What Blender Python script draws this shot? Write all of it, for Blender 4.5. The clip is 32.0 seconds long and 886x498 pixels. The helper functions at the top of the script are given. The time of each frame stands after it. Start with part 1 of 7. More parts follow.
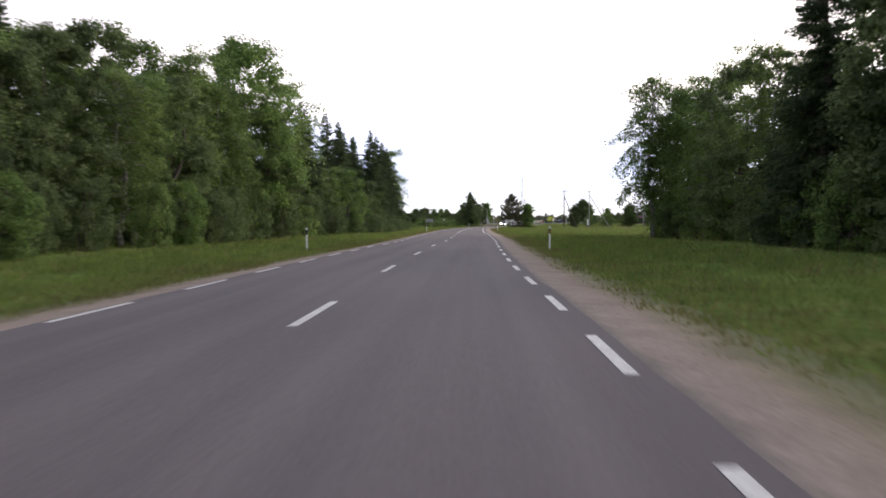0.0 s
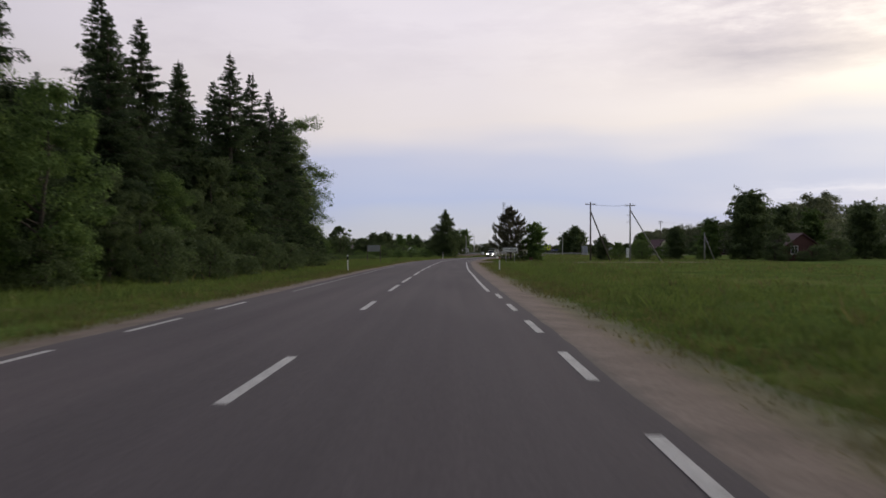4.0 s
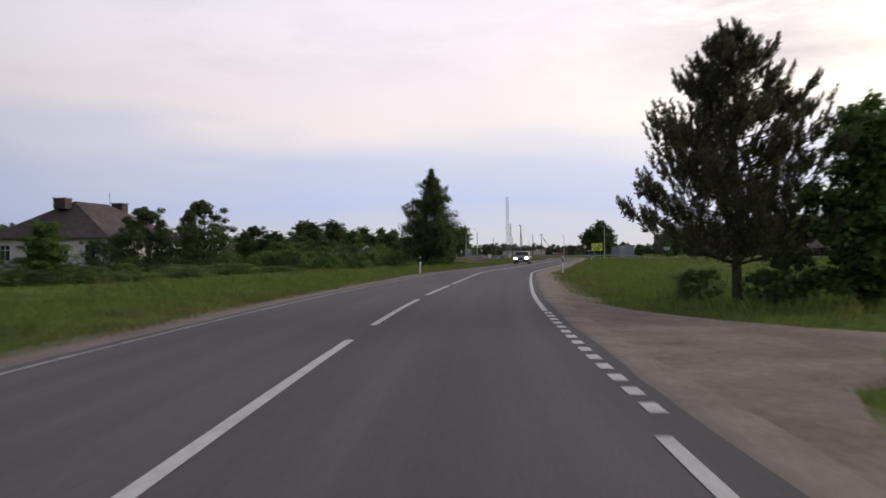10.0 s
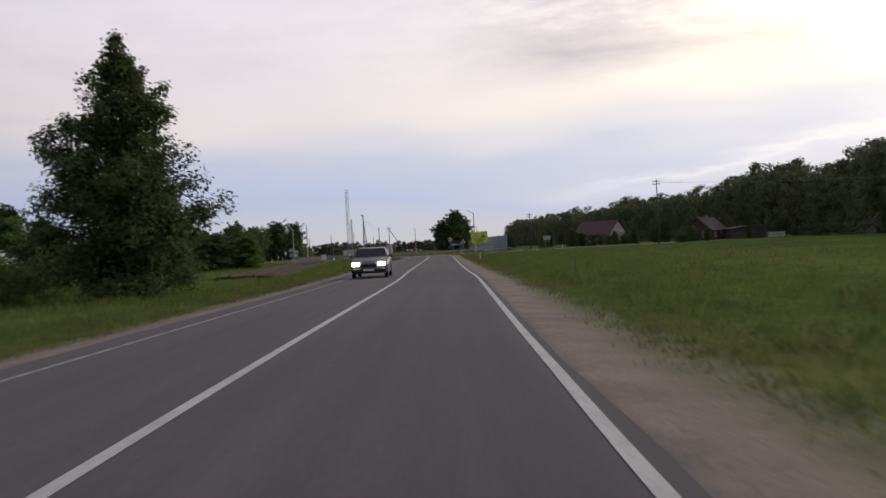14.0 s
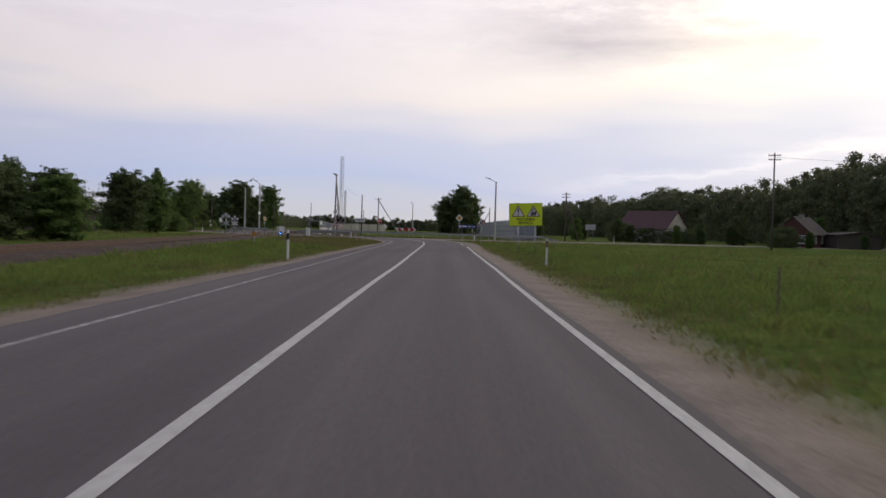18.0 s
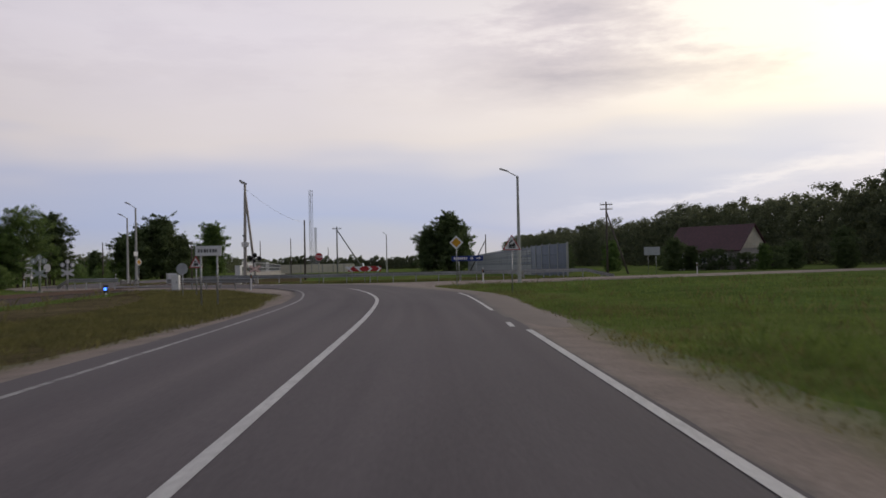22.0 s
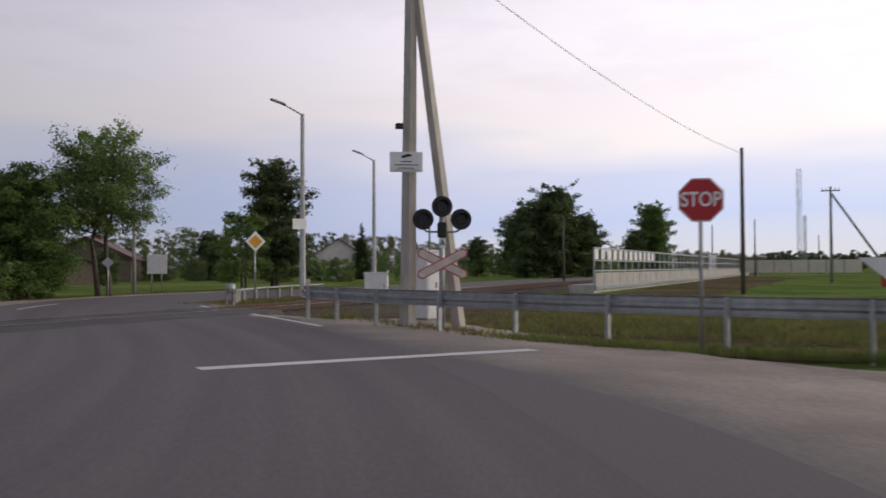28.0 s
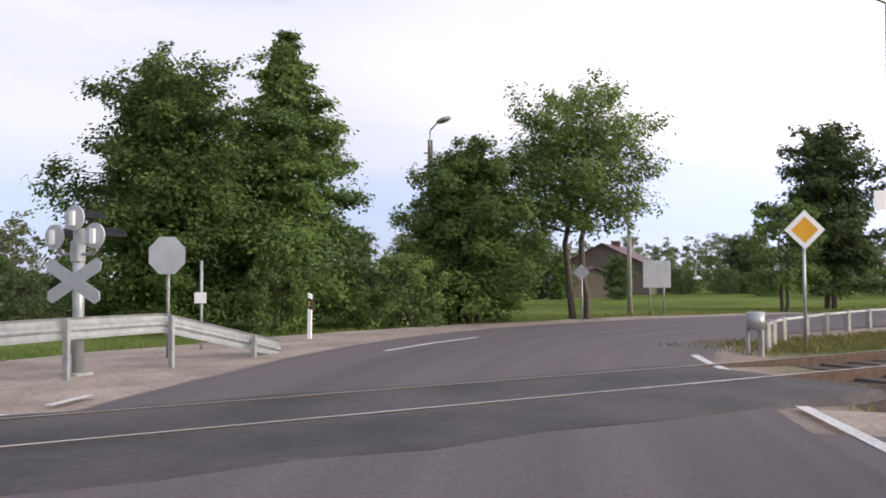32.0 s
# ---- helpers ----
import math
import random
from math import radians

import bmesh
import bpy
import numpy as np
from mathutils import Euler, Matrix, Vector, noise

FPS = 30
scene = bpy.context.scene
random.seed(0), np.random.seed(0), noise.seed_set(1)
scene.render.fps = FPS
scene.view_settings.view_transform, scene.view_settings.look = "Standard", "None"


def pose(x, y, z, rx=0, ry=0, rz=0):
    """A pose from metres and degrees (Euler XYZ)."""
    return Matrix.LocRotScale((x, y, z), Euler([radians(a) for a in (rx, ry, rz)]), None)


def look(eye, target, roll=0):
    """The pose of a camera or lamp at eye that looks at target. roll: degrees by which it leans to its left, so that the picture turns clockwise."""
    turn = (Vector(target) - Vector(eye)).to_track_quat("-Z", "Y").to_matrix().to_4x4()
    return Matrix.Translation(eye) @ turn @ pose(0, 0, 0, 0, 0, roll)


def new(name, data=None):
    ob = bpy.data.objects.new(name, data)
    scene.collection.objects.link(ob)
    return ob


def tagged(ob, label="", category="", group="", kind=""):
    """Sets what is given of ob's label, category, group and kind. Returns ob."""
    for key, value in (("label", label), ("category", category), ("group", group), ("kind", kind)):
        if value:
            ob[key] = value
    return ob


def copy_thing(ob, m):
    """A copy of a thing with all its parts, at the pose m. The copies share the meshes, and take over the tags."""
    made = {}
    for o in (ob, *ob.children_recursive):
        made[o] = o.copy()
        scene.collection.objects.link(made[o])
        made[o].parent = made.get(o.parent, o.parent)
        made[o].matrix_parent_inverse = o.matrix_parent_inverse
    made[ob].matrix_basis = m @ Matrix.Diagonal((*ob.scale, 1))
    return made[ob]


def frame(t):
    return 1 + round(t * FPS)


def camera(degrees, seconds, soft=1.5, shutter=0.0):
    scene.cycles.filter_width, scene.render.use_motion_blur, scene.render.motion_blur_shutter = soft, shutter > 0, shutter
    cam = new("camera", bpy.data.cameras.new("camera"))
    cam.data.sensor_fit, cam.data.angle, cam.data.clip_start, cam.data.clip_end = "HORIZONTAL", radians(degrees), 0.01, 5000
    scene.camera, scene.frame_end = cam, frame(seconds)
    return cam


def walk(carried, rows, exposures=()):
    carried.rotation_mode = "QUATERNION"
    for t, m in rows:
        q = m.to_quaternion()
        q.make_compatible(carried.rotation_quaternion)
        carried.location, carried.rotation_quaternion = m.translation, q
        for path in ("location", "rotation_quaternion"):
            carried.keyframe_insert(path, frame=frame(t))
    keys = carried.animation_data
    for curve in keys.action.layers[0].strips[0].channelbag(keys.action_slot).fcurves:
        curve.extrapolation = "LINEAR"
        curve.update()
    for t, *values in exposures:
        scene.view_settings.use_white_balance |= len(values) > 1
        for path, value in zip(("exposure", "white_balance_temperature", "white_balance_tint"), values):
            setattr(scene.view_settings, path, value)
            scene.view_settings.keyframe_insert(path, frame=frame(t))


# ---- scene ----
cam = camera(54.07, 32.0, soft=1.6, shutter=0.35)
# seconds, x, y, z, pitch, lean, heading
PATH = [
    (0.0, 0.000, 0.000, 1.229, -1.744, 0.410, 0.000),
    (0.5, 0.226, 9.112, 1.272, -2.186, 0.680, -0.998),
    (1.0, 0.486, 18.186, 1.225, -2.754, 0.998, -1.244),
    (1.5, 0.773, 27.178, 1.241, -3.259, 0.602, -1.010),
    (2.0, 1.142, 36.167, 1.260, -1.988, 0.805, -0.485),
    (2.5, 1.609, 45.182, 1.254, -0.228, 1.599, -1.244),
    (3.0, 1.930, 54.130, 1.263, 0.777, 1.499, -1.345),
    (3.5, 2.340, 62.903, 1.258, 0.146, 0.890, -1.492),
    (5.5, 3.056, 95.365, 1.285, 0.564, -2.387, -1.315),
    (6.0, 3.365, 103.436, 1.255, 0.912, -2.641, -1.145),
    (6.5, 3.719, 111.486, 1.227, 0.457, -2.237, -0.603),
    (7.0, 4.075, 119.514, 1.173, 0.026, -1.281, -0.938),
    (7.5, 4.528, 127.620, 1.295, -0.663, -0.541, -3.764),
    (8.0, 4.842, 135.699, 1.273, -1.356, -0.574, -6.333),
    (8.5, 5.111, 143.750, 1.253, -0.813, -0.278, -7.840),
    (9.0, 5.471, 151.771, 1.256, -0.385, -4.343, -4.841),
    (9.5, 5.965, 159.923, 1.195, 0.840, 0.597, -1.551),
    (10.0, 6.497, 167.932, 1.264, 0.316, 0.357, -1.815),
    (10.5, 7.099, 175.599, 1.251, -0.569, 0.283, -3.780),
    (11.0, 7.738, 183.022, 1.242, -0.205, 1.084, -4.982),
    (11.5, 8.493, 190.320, 1.232, -1.018, 2.014, -6.062),
    (12.0, 9.343, 197.584, 1.226, -1.695, 3.070, -7.205),
    (12.5, 10.226, 204.820, 1.255, -1.930, 2.915, -7.515),
    (13.0, 11.174, 211.976, 1.253, -1.316, 3.344, -10.256),
    (13.5, 12.186, 219.005, 1.270, -0.493, 2.779, -11.534),
    (14.0, 13.367, 225.943, 1.270, -0.062, 2.899, -12.152),
    (14.5, 14.639, 232.874, 1.250, -0.802, 2.473, -12.966),
    (16.5, 20.378, 260.290, 1.269, -1.661, 0.239, -15.139),
    (17.0, 21.787, 266.915, 1.278, -1.257, -0.147, -14.703),
    (17.5, 23.148, 273.426, 1.261, -0.876, -0.086, -12.532),
    (18.0, 24.490, 279.827, 1.264, -1.260, -1.645, -12.082),
    (18.5, 25.812, 286.156, 1.263, -1.743, -1.895, -12.575),
    (19.0, 27.193, 292.442, 1.285, -1.939, -1.463, -12.865),
    (19.5, 28.505, 298.737, 1.270, -1.662, -0.532, -14.391),
    (20.0, 29.729, 305.028, 1.078, -0.958, 0.257, -15.028),
    (20.5, 31.126, 311.346, 1.244, -0.752, 0.159, -14.781),
    (21.0, 32.555, 317.638, 1.217, -0.280, 0.614, -13.980),
    (21.5, 33.881, 323.881, 1.258, 0.280, 0.768, -13.473),
    (22.0, 35.203, 330.011, 1.252, 1.122, 1.185, -13.174),
    (22.5, 36.504, 336.043, 1.259, 1.294, 1.363, -13.490),
    (23.0, 37.779, 342.023, 1.203, 0.731, 1.419, -14.001),
    (23.5, 39.051, 348.050, 1.239, 1.073, 1.842, -14.049),
    (24.0, 40.280, 354.009, 1.230, 1.432, 0.654, -14.256),
    (24.5, 41.419, 359.750, 1.238, 1.325, 0.466, -14.117),
    (26.5, 43.816, 379.448, 1.259, 4.574, -1.859, 0.314),
    (27.0, 43.605, 383.632, 1.260, 3.580, -2.007, 7.275),
    (27.5, 43.033, 387.486, 1.263, 1.785, -1.480, 15.020),
    (28.0, 42.155, 390.906, 1.236, 1.260, 0.265, 18.069),
    (28.5, 41.146, 393.966, 1.241, 1.618, 0.155, 25.627),
    (29.0, 40.009, 396.291, 1.232, 2.372, 0.606, 29.080),
    (29.5, 38.922, 398.307, 1.217, 3.261, 0.499, 32.926),
    (30.0, 37.816, 399.953, 1.217, 2.239, 0.984, 41.793),
    (30.5, 36.822, 401.261, 1.245, 2.084, 1.122, 46.672),
    (31.0, 35.914, 402.287, 1.259, 1.649, 1.282, 49.552),
    (31.5, 35.172, 403.058, 1.280, 1.327, 2.264, 51.106),
    (32.0, 34.619, 403.591, 1.312, 2.078, 0.273, 52.535),
]
walk(cam, [(t, pose(x, y, z, 90 + p, r, h)) for t, x, y, z, p, r, h in PATH],
     exposures=[(0.0, 1.15), (2.0, 1.1), (2.7, 0.26), (3.5, -0.08), (5.5, -0.16), (7.0, -0.08), (8.5, -0.02), (10.0, 0.12), (11.5, 0.0), (12.5, 0.2), (13.0, 0.08), (13.8, -0.08), (17.0, -0.02), (18.3, 0.0), (19.0, 0.16), (19.7, 0.02), (22.0, -0.24), (23.3, -0.38), (24.5, -0.5), (26.5, -0.68), (27.2, -0.3), (28.2, 0.34), (29.2, 0.44), (30.0, 0.8), (31.0, 1.14), (32.0, 1.34)])

# ---------------------------------------------------------------- sky and sun
SUN_HEADING, SUN_HEIGHT = 58.0, 14.0      # degrees clockwise from +y, degrees above the horizon
world = bpy.data.worlds.new("sky")
world.use_nodes = True
scene.world = world
wt = world.node_tree
wt.nodes.clear()


def wn(kind, **kw):
    n = wt.nodes.new(kind)
    for k, v in kw.items():
        if k == "op":
            n.operation = v
        elif isinstance(k, str) and k.startswith("i"):
            n.inputs[int(k[1:])].default_value = v
    return n


def ramp(nt, stops, mode="LINEAR"):
    n = nt.nodes.new("ShaderNodeValToRGB")
    r = n.color_ramp
    r.interpolation = mode
    while len(r.elements) < len(stops):
        r.elements.new(0.5)
    for e, (p, c) in zip(r.elements, stops):
        e.position, e.color = p, (*c, 1)
    return n


out_w = wn("ShaderNodeOutputWorld")
bg_clear, bg_cloud, add_w = wn("ShaderNodeBackground"), wn("ShaderNodeBackground"), wn("ShaderNodeAddShader")
sky_t = wt.nodes.new("ShaderNodeTexSky")
sky_t.sky_type, sky_t.sun_disc = "NISHITA", False
sky_t.sun_elevation, sky_t.sun_rotation = radians(SUN_HEIGHT), radians(SUN_HEADING)
bg_clear.inputs[1].default_value = 0.02
wt.links.new(sky_t.outputs[0], bg_clear.inputs[0])
geo_w = wn("ShaderNodeTexCoord")
sep_w = wn("ShaderNodeSeparateXYZ")
wt.links.new(geo_w.outputs["Generated"], sep_w.inputs[0])
# cloud sheet: height bands
band = ramp(wt, [(0.0, (0.55, 0.57, 0.67)), (0.05, (0.455, 0.515, 0.77)), (0.105, (0.54, 0.555, 0.745)), (0.16, (0.82, 0.73, 0.74)), (0.26, (0.88, 0.80, 0.86)), (0.40, (0.62, 0.6, 0.68)), (0.6, (0.44, 0.45, 0.52)), (1.0, (0.36, 0.37, 0.43))])
# the bands sway a little
sway = wn("ShaderNodeTexNoise", i2=2.2, i3=3.0)
map_w = wn("ShaderNodeMapping")
map_w.inputs[3].default_value = (1.0, 1.0, 5.0)
wt.links.new(geo_w.outputs["Generated"], map_w.inputs[0])
wt.links.new(map_w.outputs[0], sway.inputs[0])
sway_m = wn("ShaderNodeMath", op="MULTIPLY_ADD", i1=0.16, i2=-0.08)
wt.links.new(sway.outputs[0], sway_m.inputs[0])
band_in = wn("ShaderNodeMath", op="ADD")
wt.links.new(sep_w.outputs[2], band_in.inputs[0])
wt.links.new(sway_m.outputs[0], band_in.inputs[1])
wt.links.new(band_in.outputs[0], band.inputs[0])
# glow of the veiled sun
sun_dir = wn("ShaderNodeVectorMath", op="DOT_PRODUCT")
sun_dir.inputs[1].default_value = (math.sin(radians(SUN_HEADING)) * math.cos(radians(SUN_HEIGHT)), math.cos(radians(SUN_HEADING)) * math.cos(radians(SUN_HEIGHT)), math.sin(radians(SUN_HEIGHT)))
wt.links.new(geo_w.outputs["Generated"], sun_dir.inputs[0])
glow = ramp(wt, [(0.0, (0.0, 0.0, 0.0)), (0.6, (0.05, 0.04, 0.03)), (0.82, (0.23, 0.19, 0.09)), (0.93, (0.6, 0.51, 0.22)), (1.0, (1.0, 0.88, 0.55))])
wt.links.new(sun_dir.outputs["Value"], glow.inputs[0])
high = ramp(wt, [(0.05, (0.0, 0.0, 0.0)), (0.18, (1, 1, 1))])
wt.links.new(band_in.outputs[0], high.inputs[0])
glow_h = wn("ShaderNodeVectorMath", op="MULTIPLY")
wt.links.new(glow.outputs[0], glow_h.inputs[0])
wt.links.new(high.outputs[0], glow_h.inputs[1])
sum_w = wn("ShaderNodeVectorMath", op="ADD")
wt.links.new(band.outputs[0], sum_w.inputs[0])
wt.links.new(glow_h.outputs[0], sum_w.inputs[1])
# darker cloud flakes high up
flake = wn("ShaderNodeTexNoise", i2=3.2, i3=8.0, i4=0.62)
map_f = wn("ShaderNodeMapping")
map_f.inputs[1].default_value = (0.9, 0.35, 0.0)
map_f.inputs[2].default_value = (0.0, 0.0, radians(8.5))
map_f.inputs[3].default_value = (1.0, 1.0, 4.2)
wt.links.new(geo_w.outputs["Generated"], map_f.inputs[0])
wt.links.new(map_f.outputs[0], flake.inputs[0])
flake_r = ramp(wt, [(0.46, (1, 1, 1)), (0.54, (0.76, 0.74, 0.78)), (0.7, (0.52, 0.51, 0.58))])
wt.links.new(flake.outputs[0], flake_r.inputs[0])
flake_z = ramp(wt, [(0.16, (0, 0, 0)), (0.21, (1, 1, 1))])
wt.links.new(sep_w.outputs[2], flake_z.inputs[0])
flake_side = ramp(wt, [(0.0, (0.2, 0.2, 0.2)), (0.2, (0.2, 0.2, 0.2)), (0.36, (0.95, 0.95, 0.95)), (0.8, (0.6, 0.6, 0.6))])
azi = wn("ShaderNodeMath", op="ARCTAN2")
wt.links.new(sep_w.outputs[0], azi.inputs[0])
wt.links.new(sep_w.outputs[1], azi.inputs[1])
wt.links.new(azi.outputs[0], flake_side.inputs[0])
flake_h = wn("ShaderNodeVectorMath", op="MULTIPLY")
wt.links.new(flake_z.outputs[0], flake_h.inputs[0])
wt.links.new(flake_side.outputs[0], flake_h.inputs[1])
flake_m = wt.nodes.new("ShaderNodeMix")
flake_m.data_type = "RGBA"
flake_m.inputs[6].default_value = (1, 1, 1, 1)
wt.links.new(flake_h.outputs[0], flake_m.inputs[0])
wt.links.new(flake_r.outputs[0], flake_m.inputs[7])
cloud_c = wn("ShaderNodeVectorMath", op="MULTIPLY")
wt.links.new(sum_w.outputs[0], cloud_c.inputs[0])
wt.links.new(flake_m.outputs[2], cloud_c.inputs[1])
# the cloud sheet is thinner, and brighter, on the sun's side
veil = ramp(wt, [(0.3, (0.42, 0.435, 0.46)), (0.5, (0.65, 0.655, 0.68)), (0.62, (0.87, 0.87, 0.885)), (0.75, (1, 1, 1))])
veil_in = wn("ShaderNodeMath", op="MULTIPLY_ADD", i1=0.5, i2=0.5)
wt.links.new(sun_dir.outputs["Value"], veil_in.inputs[0])
wt.links.new(veil_in.outputs[0], veil.inputs[0])
veiled = wn("ShaderNodeVectorMath", op="MULTIPLY")
wt.links.new(cloud_c.outputs[0], veiled.inputs[0])
wt.links.new(veil.outputs[0], veiled.inputs[1])
# a long pale streak of cloud low on the sun's side
streak_noise = wn("ShaderNodeTexNoise", i2=7.0, i3=7.0, i4=0.65)
wt.links.new(map_w.outputs[0], streak_noise.inputs[0])
slope = wn("ShaderNodeMath", op="MULTIPLY_ADD", i1=-0.148, i2=0.002)
wt.links.new(azi.outputs[0], slope.inputs[0])
rise = wn("ShaderNodeMath", op="ADD")
wt.links.new(sep_w.outputs[2], rise.inputs[0])
wt.links.new(slope.outputs[0], rise.inputs[1])
wave = wn("ShaderNodeMath", op="MULTIPLY_ADD", i1=0.075, i2=-0.0375)
wt.links.new(streak_noise.outputs[0], wave.inputs[0])
rise2 = wn("ShaderNodeMath", op="ADD")
wt.links.new(rise.outputs[0], rise2.inputs[0])
wt.links.new(wave.outputs[0], rise2.inputs[1])
streak_in = wn("ShaderNodeMath", op="MULTIPLY_ADD", i1=12.0, i2=0.5)
wt.links.new(rise2.outputs[0], streak_in.inputs[0])
streak = ramp(wt, [(0.30, (0, 0, 0)), (0.45, (0.3, 0.3, 0.3)), (0.53, (0.85, 0.85, 0.85)), (0.62, (0.25, 0.25, 0.25)), (0.72, (0, 0, 0))])
wt.links.new(streak_in.outputs[0], streak.inputs[0])
reach = ramp(wt, [(0.30, (0, 0, 0)), (0.44, (0.2, 0.17, 0.12)), (0.62, (0.26, 0.21, 0.12)), (0.9, (0, 0, 0))])
wt.links.new(azi.outputs[0], reach.inputs[0])
streak_c = wn("ShaderNodeVectorMath", op="MULTIPLY")
wt.links.new(streak.outputs[0], streak_c.inputs[0])
wt.links.new(reach.outputs[0], streak_c.inputs[1])
streaked = wn("ShaderNodeVectorMath", op="ADD")
wt.links.new(veiled.outputs[0], streaked.inputs[0])
wt.links.new(streak_c.outputs[0], streaked.inputs[1])
wt.links.new(streaked.outputs[0], bg_cloud.inputs[0])
bg_cloud.inputs[1].default_value = 0.9
wt.links.new(bg_clear.outputs[0], add_w.inputs[0])
wt.links.new(bg_cloud.outputs[0], add_w.inputs[1])
wt.links.new(add_w.outputs[0], out_w.inputs[0])
sun = new("sun", bpy.data.lights.new("sun", "SUN"))
sun.data.energy, sun.data.angle, sun.data.color = 0.7, radians(14), (1.0, 0.93, 0.82)
sun.matrix_world = look((0, 0, 0), (-sun_dir.inputs[1].default_value[0], -sun_dir.inputs[1].default_value[1], -sun_dir.inputs[1].default_value[2]))

# ---------------------------------------------------------------- materials


def mat(name, c1, c2=None, scale=4.0, rough=0.8, bump=0.0, metal=0.0, big=0.0, random_tint=0.0, stretch=(1, 1, 1), emit=0.0, spec=0.5, coords="Object"):
    """A surface with grain at one scale, blotches at a larger one, and relief."""
    m = bpy.data.materials.new(name)
    m.use_nodes = True
    nt = m.node_tree
    b = nt.nodes["Principled BSDF"]
    b.inputs["Roughness"].default_value, b.inputs["Metallic"].default_value = rough, metal
    b.inputs["Specular IOR Level"].default_value = spec
    c2 = c2 or tuple(v * 0.75 for v in c1)
    tc, mp = nt.nodes.new("ShaderNodeTexCoord"), nt.nodes.new("ShaderNodeMapping")
    mp.inputs[3].default_value = stretch
    nt.links.new(tc.outputs[coords], mp.inputs[0])
    no = nt.nodes.new("ShaderNodeTexNoise")
    no.inputs["Scale"].default_value, no.inputs["Detail"].default_value = scale, 6.0
    nt.links.new(mp.outputs[0], no.inputs[0])
    rp = ramp(nt, [(0.32, c2), (0.68, c1)])
    nt.links.new(no.outputs[0], rp.inputs[0])
    col = rp.outputs[0]
    if big:
        n2 = nt.nodes.new("ShaderNodeTexNoise")
        n2.inputs["Scale"].default_value, n2.inputs["Detail"].default_value = scale * 0.06, 3.0
        nt.links.new(mp.outputs[0], n2.inputs[0])
        r2 = ramp(nt, [(0.35, (1 - big,) * 3), (0.65, (1 + big * 0.4,) * 3)])
        nt.links.new(n2.outputs[0], r2.inputs[0])
        mx = nt.nodes.new("ShaderNodeVectorMath")
        mx.operation = "MULTIPLY"
        nt.links.new(col, mx.inputs[0])
        nt.links.new(r2.outputs[0], mx.inputs[1])
        col = mx.outputs[0]
    if random_tint:
        oi = nt.nodes.new("ShaderNodeObjectInfo")
        mm = nt.nodes.new("ShaderNodeMath")
        mm.operation = "MULTIPLY_ADD"
        mm.inputs[1].default_value, mm.inputs[2].default_value = 2 * random_tint, 1 - random_tint
        nt.links.new(oi.outputs["Random"], mm.inputs[0])
        mx = nt.nodes.new("ShaderNodeVectorMath")
        mx.operation = "SCALE"
        nt.links.new(col, mx.inputs[0])
        nt.links.new(mm.outputs[0], mx.inputs[3])
        col = mx.outputs[0]
    nt.links.new(col, b.inputs["Base Color"])
    if bump:
        bp = nt.nodes.new("ShaderNodeBump")
        bp.inputs["Strength"].default_value, bp.inputs["Distance"].default_value = min(1, bump), 0.02
        nt.links.new(no.outputs[0], bp.inputs["Height"])
        nt.links.new(bp.outputs[0], b.inputs["Normal"])
    if emit:
        b.inputs["Emission Color"].default_value, b.inputs["Emission Strength"].default_value = (*c1, 1), emit
    return m


def leaf_mat(name, c1, c2, tint=0.12):
    """Leaves: varied leaf by leaf, a little light passing through."""
    m = bpy.data.materials.new(name)
    m.use_nodes = True
    nt = m.node_tree
    b = nt.nodes["Principled BSDF"]
    b.inputs["Roughness"].default_value = 0.75
    b.inputs["Specular IOR Level"].default_value = 0.1
    ge = nt.nodes.new("ShaderNodeNewGeometry")
    rp = ramp(nt, [(0.0, c2), (1.0, c1)])
    nt.links.new(ge.outputs["Random Per Island"], rp.inputs[0])
    tc = nt.nodes.new("ShaderNodeTexCoord")
    no = nt.nodes.new("ShaderNodeTexNoise")
    no.inputs["Scale"].default_value = 0.7
    nt.links.new(tc.outputs["Object"], no.inputs[0])
    r2 = ramp(nt, [(0.35, (0.78, 0.8, 0.8)), (0.65, (1.2, 1.18, 1.0))])
    nt.links.new(no.outputs[0], r2.inputs[0])
    mx = nt.nodes.new("ShaderNodeVectorMath")
    mx.operation = "MULTIPLY"
    nt.links.new(rp.outputs[0], mx.inputs[0])
    nt.links.new(r2.outputs[0], mx.inputs[1])
    oi = nt.nodes.new("ShaderNodeObjectInfo")
    mm = nt.nodes.new("ShaderNodeMath")
    mm.operation = "MULTIPLY_ADD"
    mm.inputs[1].default_value, mm.inputs[2].default_value = 2 * tint, 1 - tint
    nt.links.new(oi.outputs["Random"], mm.inputs[0])
    m2 = nt.nodes.new("ShaderNodeVectorMath")
    m2.operation = "SCALE"
    nt.links.new(mx.outputs[0], m2.inputs[0])
    nt.links.new(mm.outputs[0], m2.inputs[3])
    nt.links.new(m2.outputs[0], b.inputs["Base Color"])
    tr = nt.nodes.new("ShaderNodeBsdfTranslucent")
    nt.links.new(m2.outputs[0], tr.inputs[0])
    ms = nt.nodes.new("ShaderNodeMixShader")
    ms.inputs[0].default_value = 0.42
    nt.links.new(b.outputs[0], ms.inputs[1])
    nt.links.new(tr.outputs[0], ms.inputs[2])
    nt.links.new(ms.outputs[0], nt.nodes["Material Output"].inputs[0])
    return m


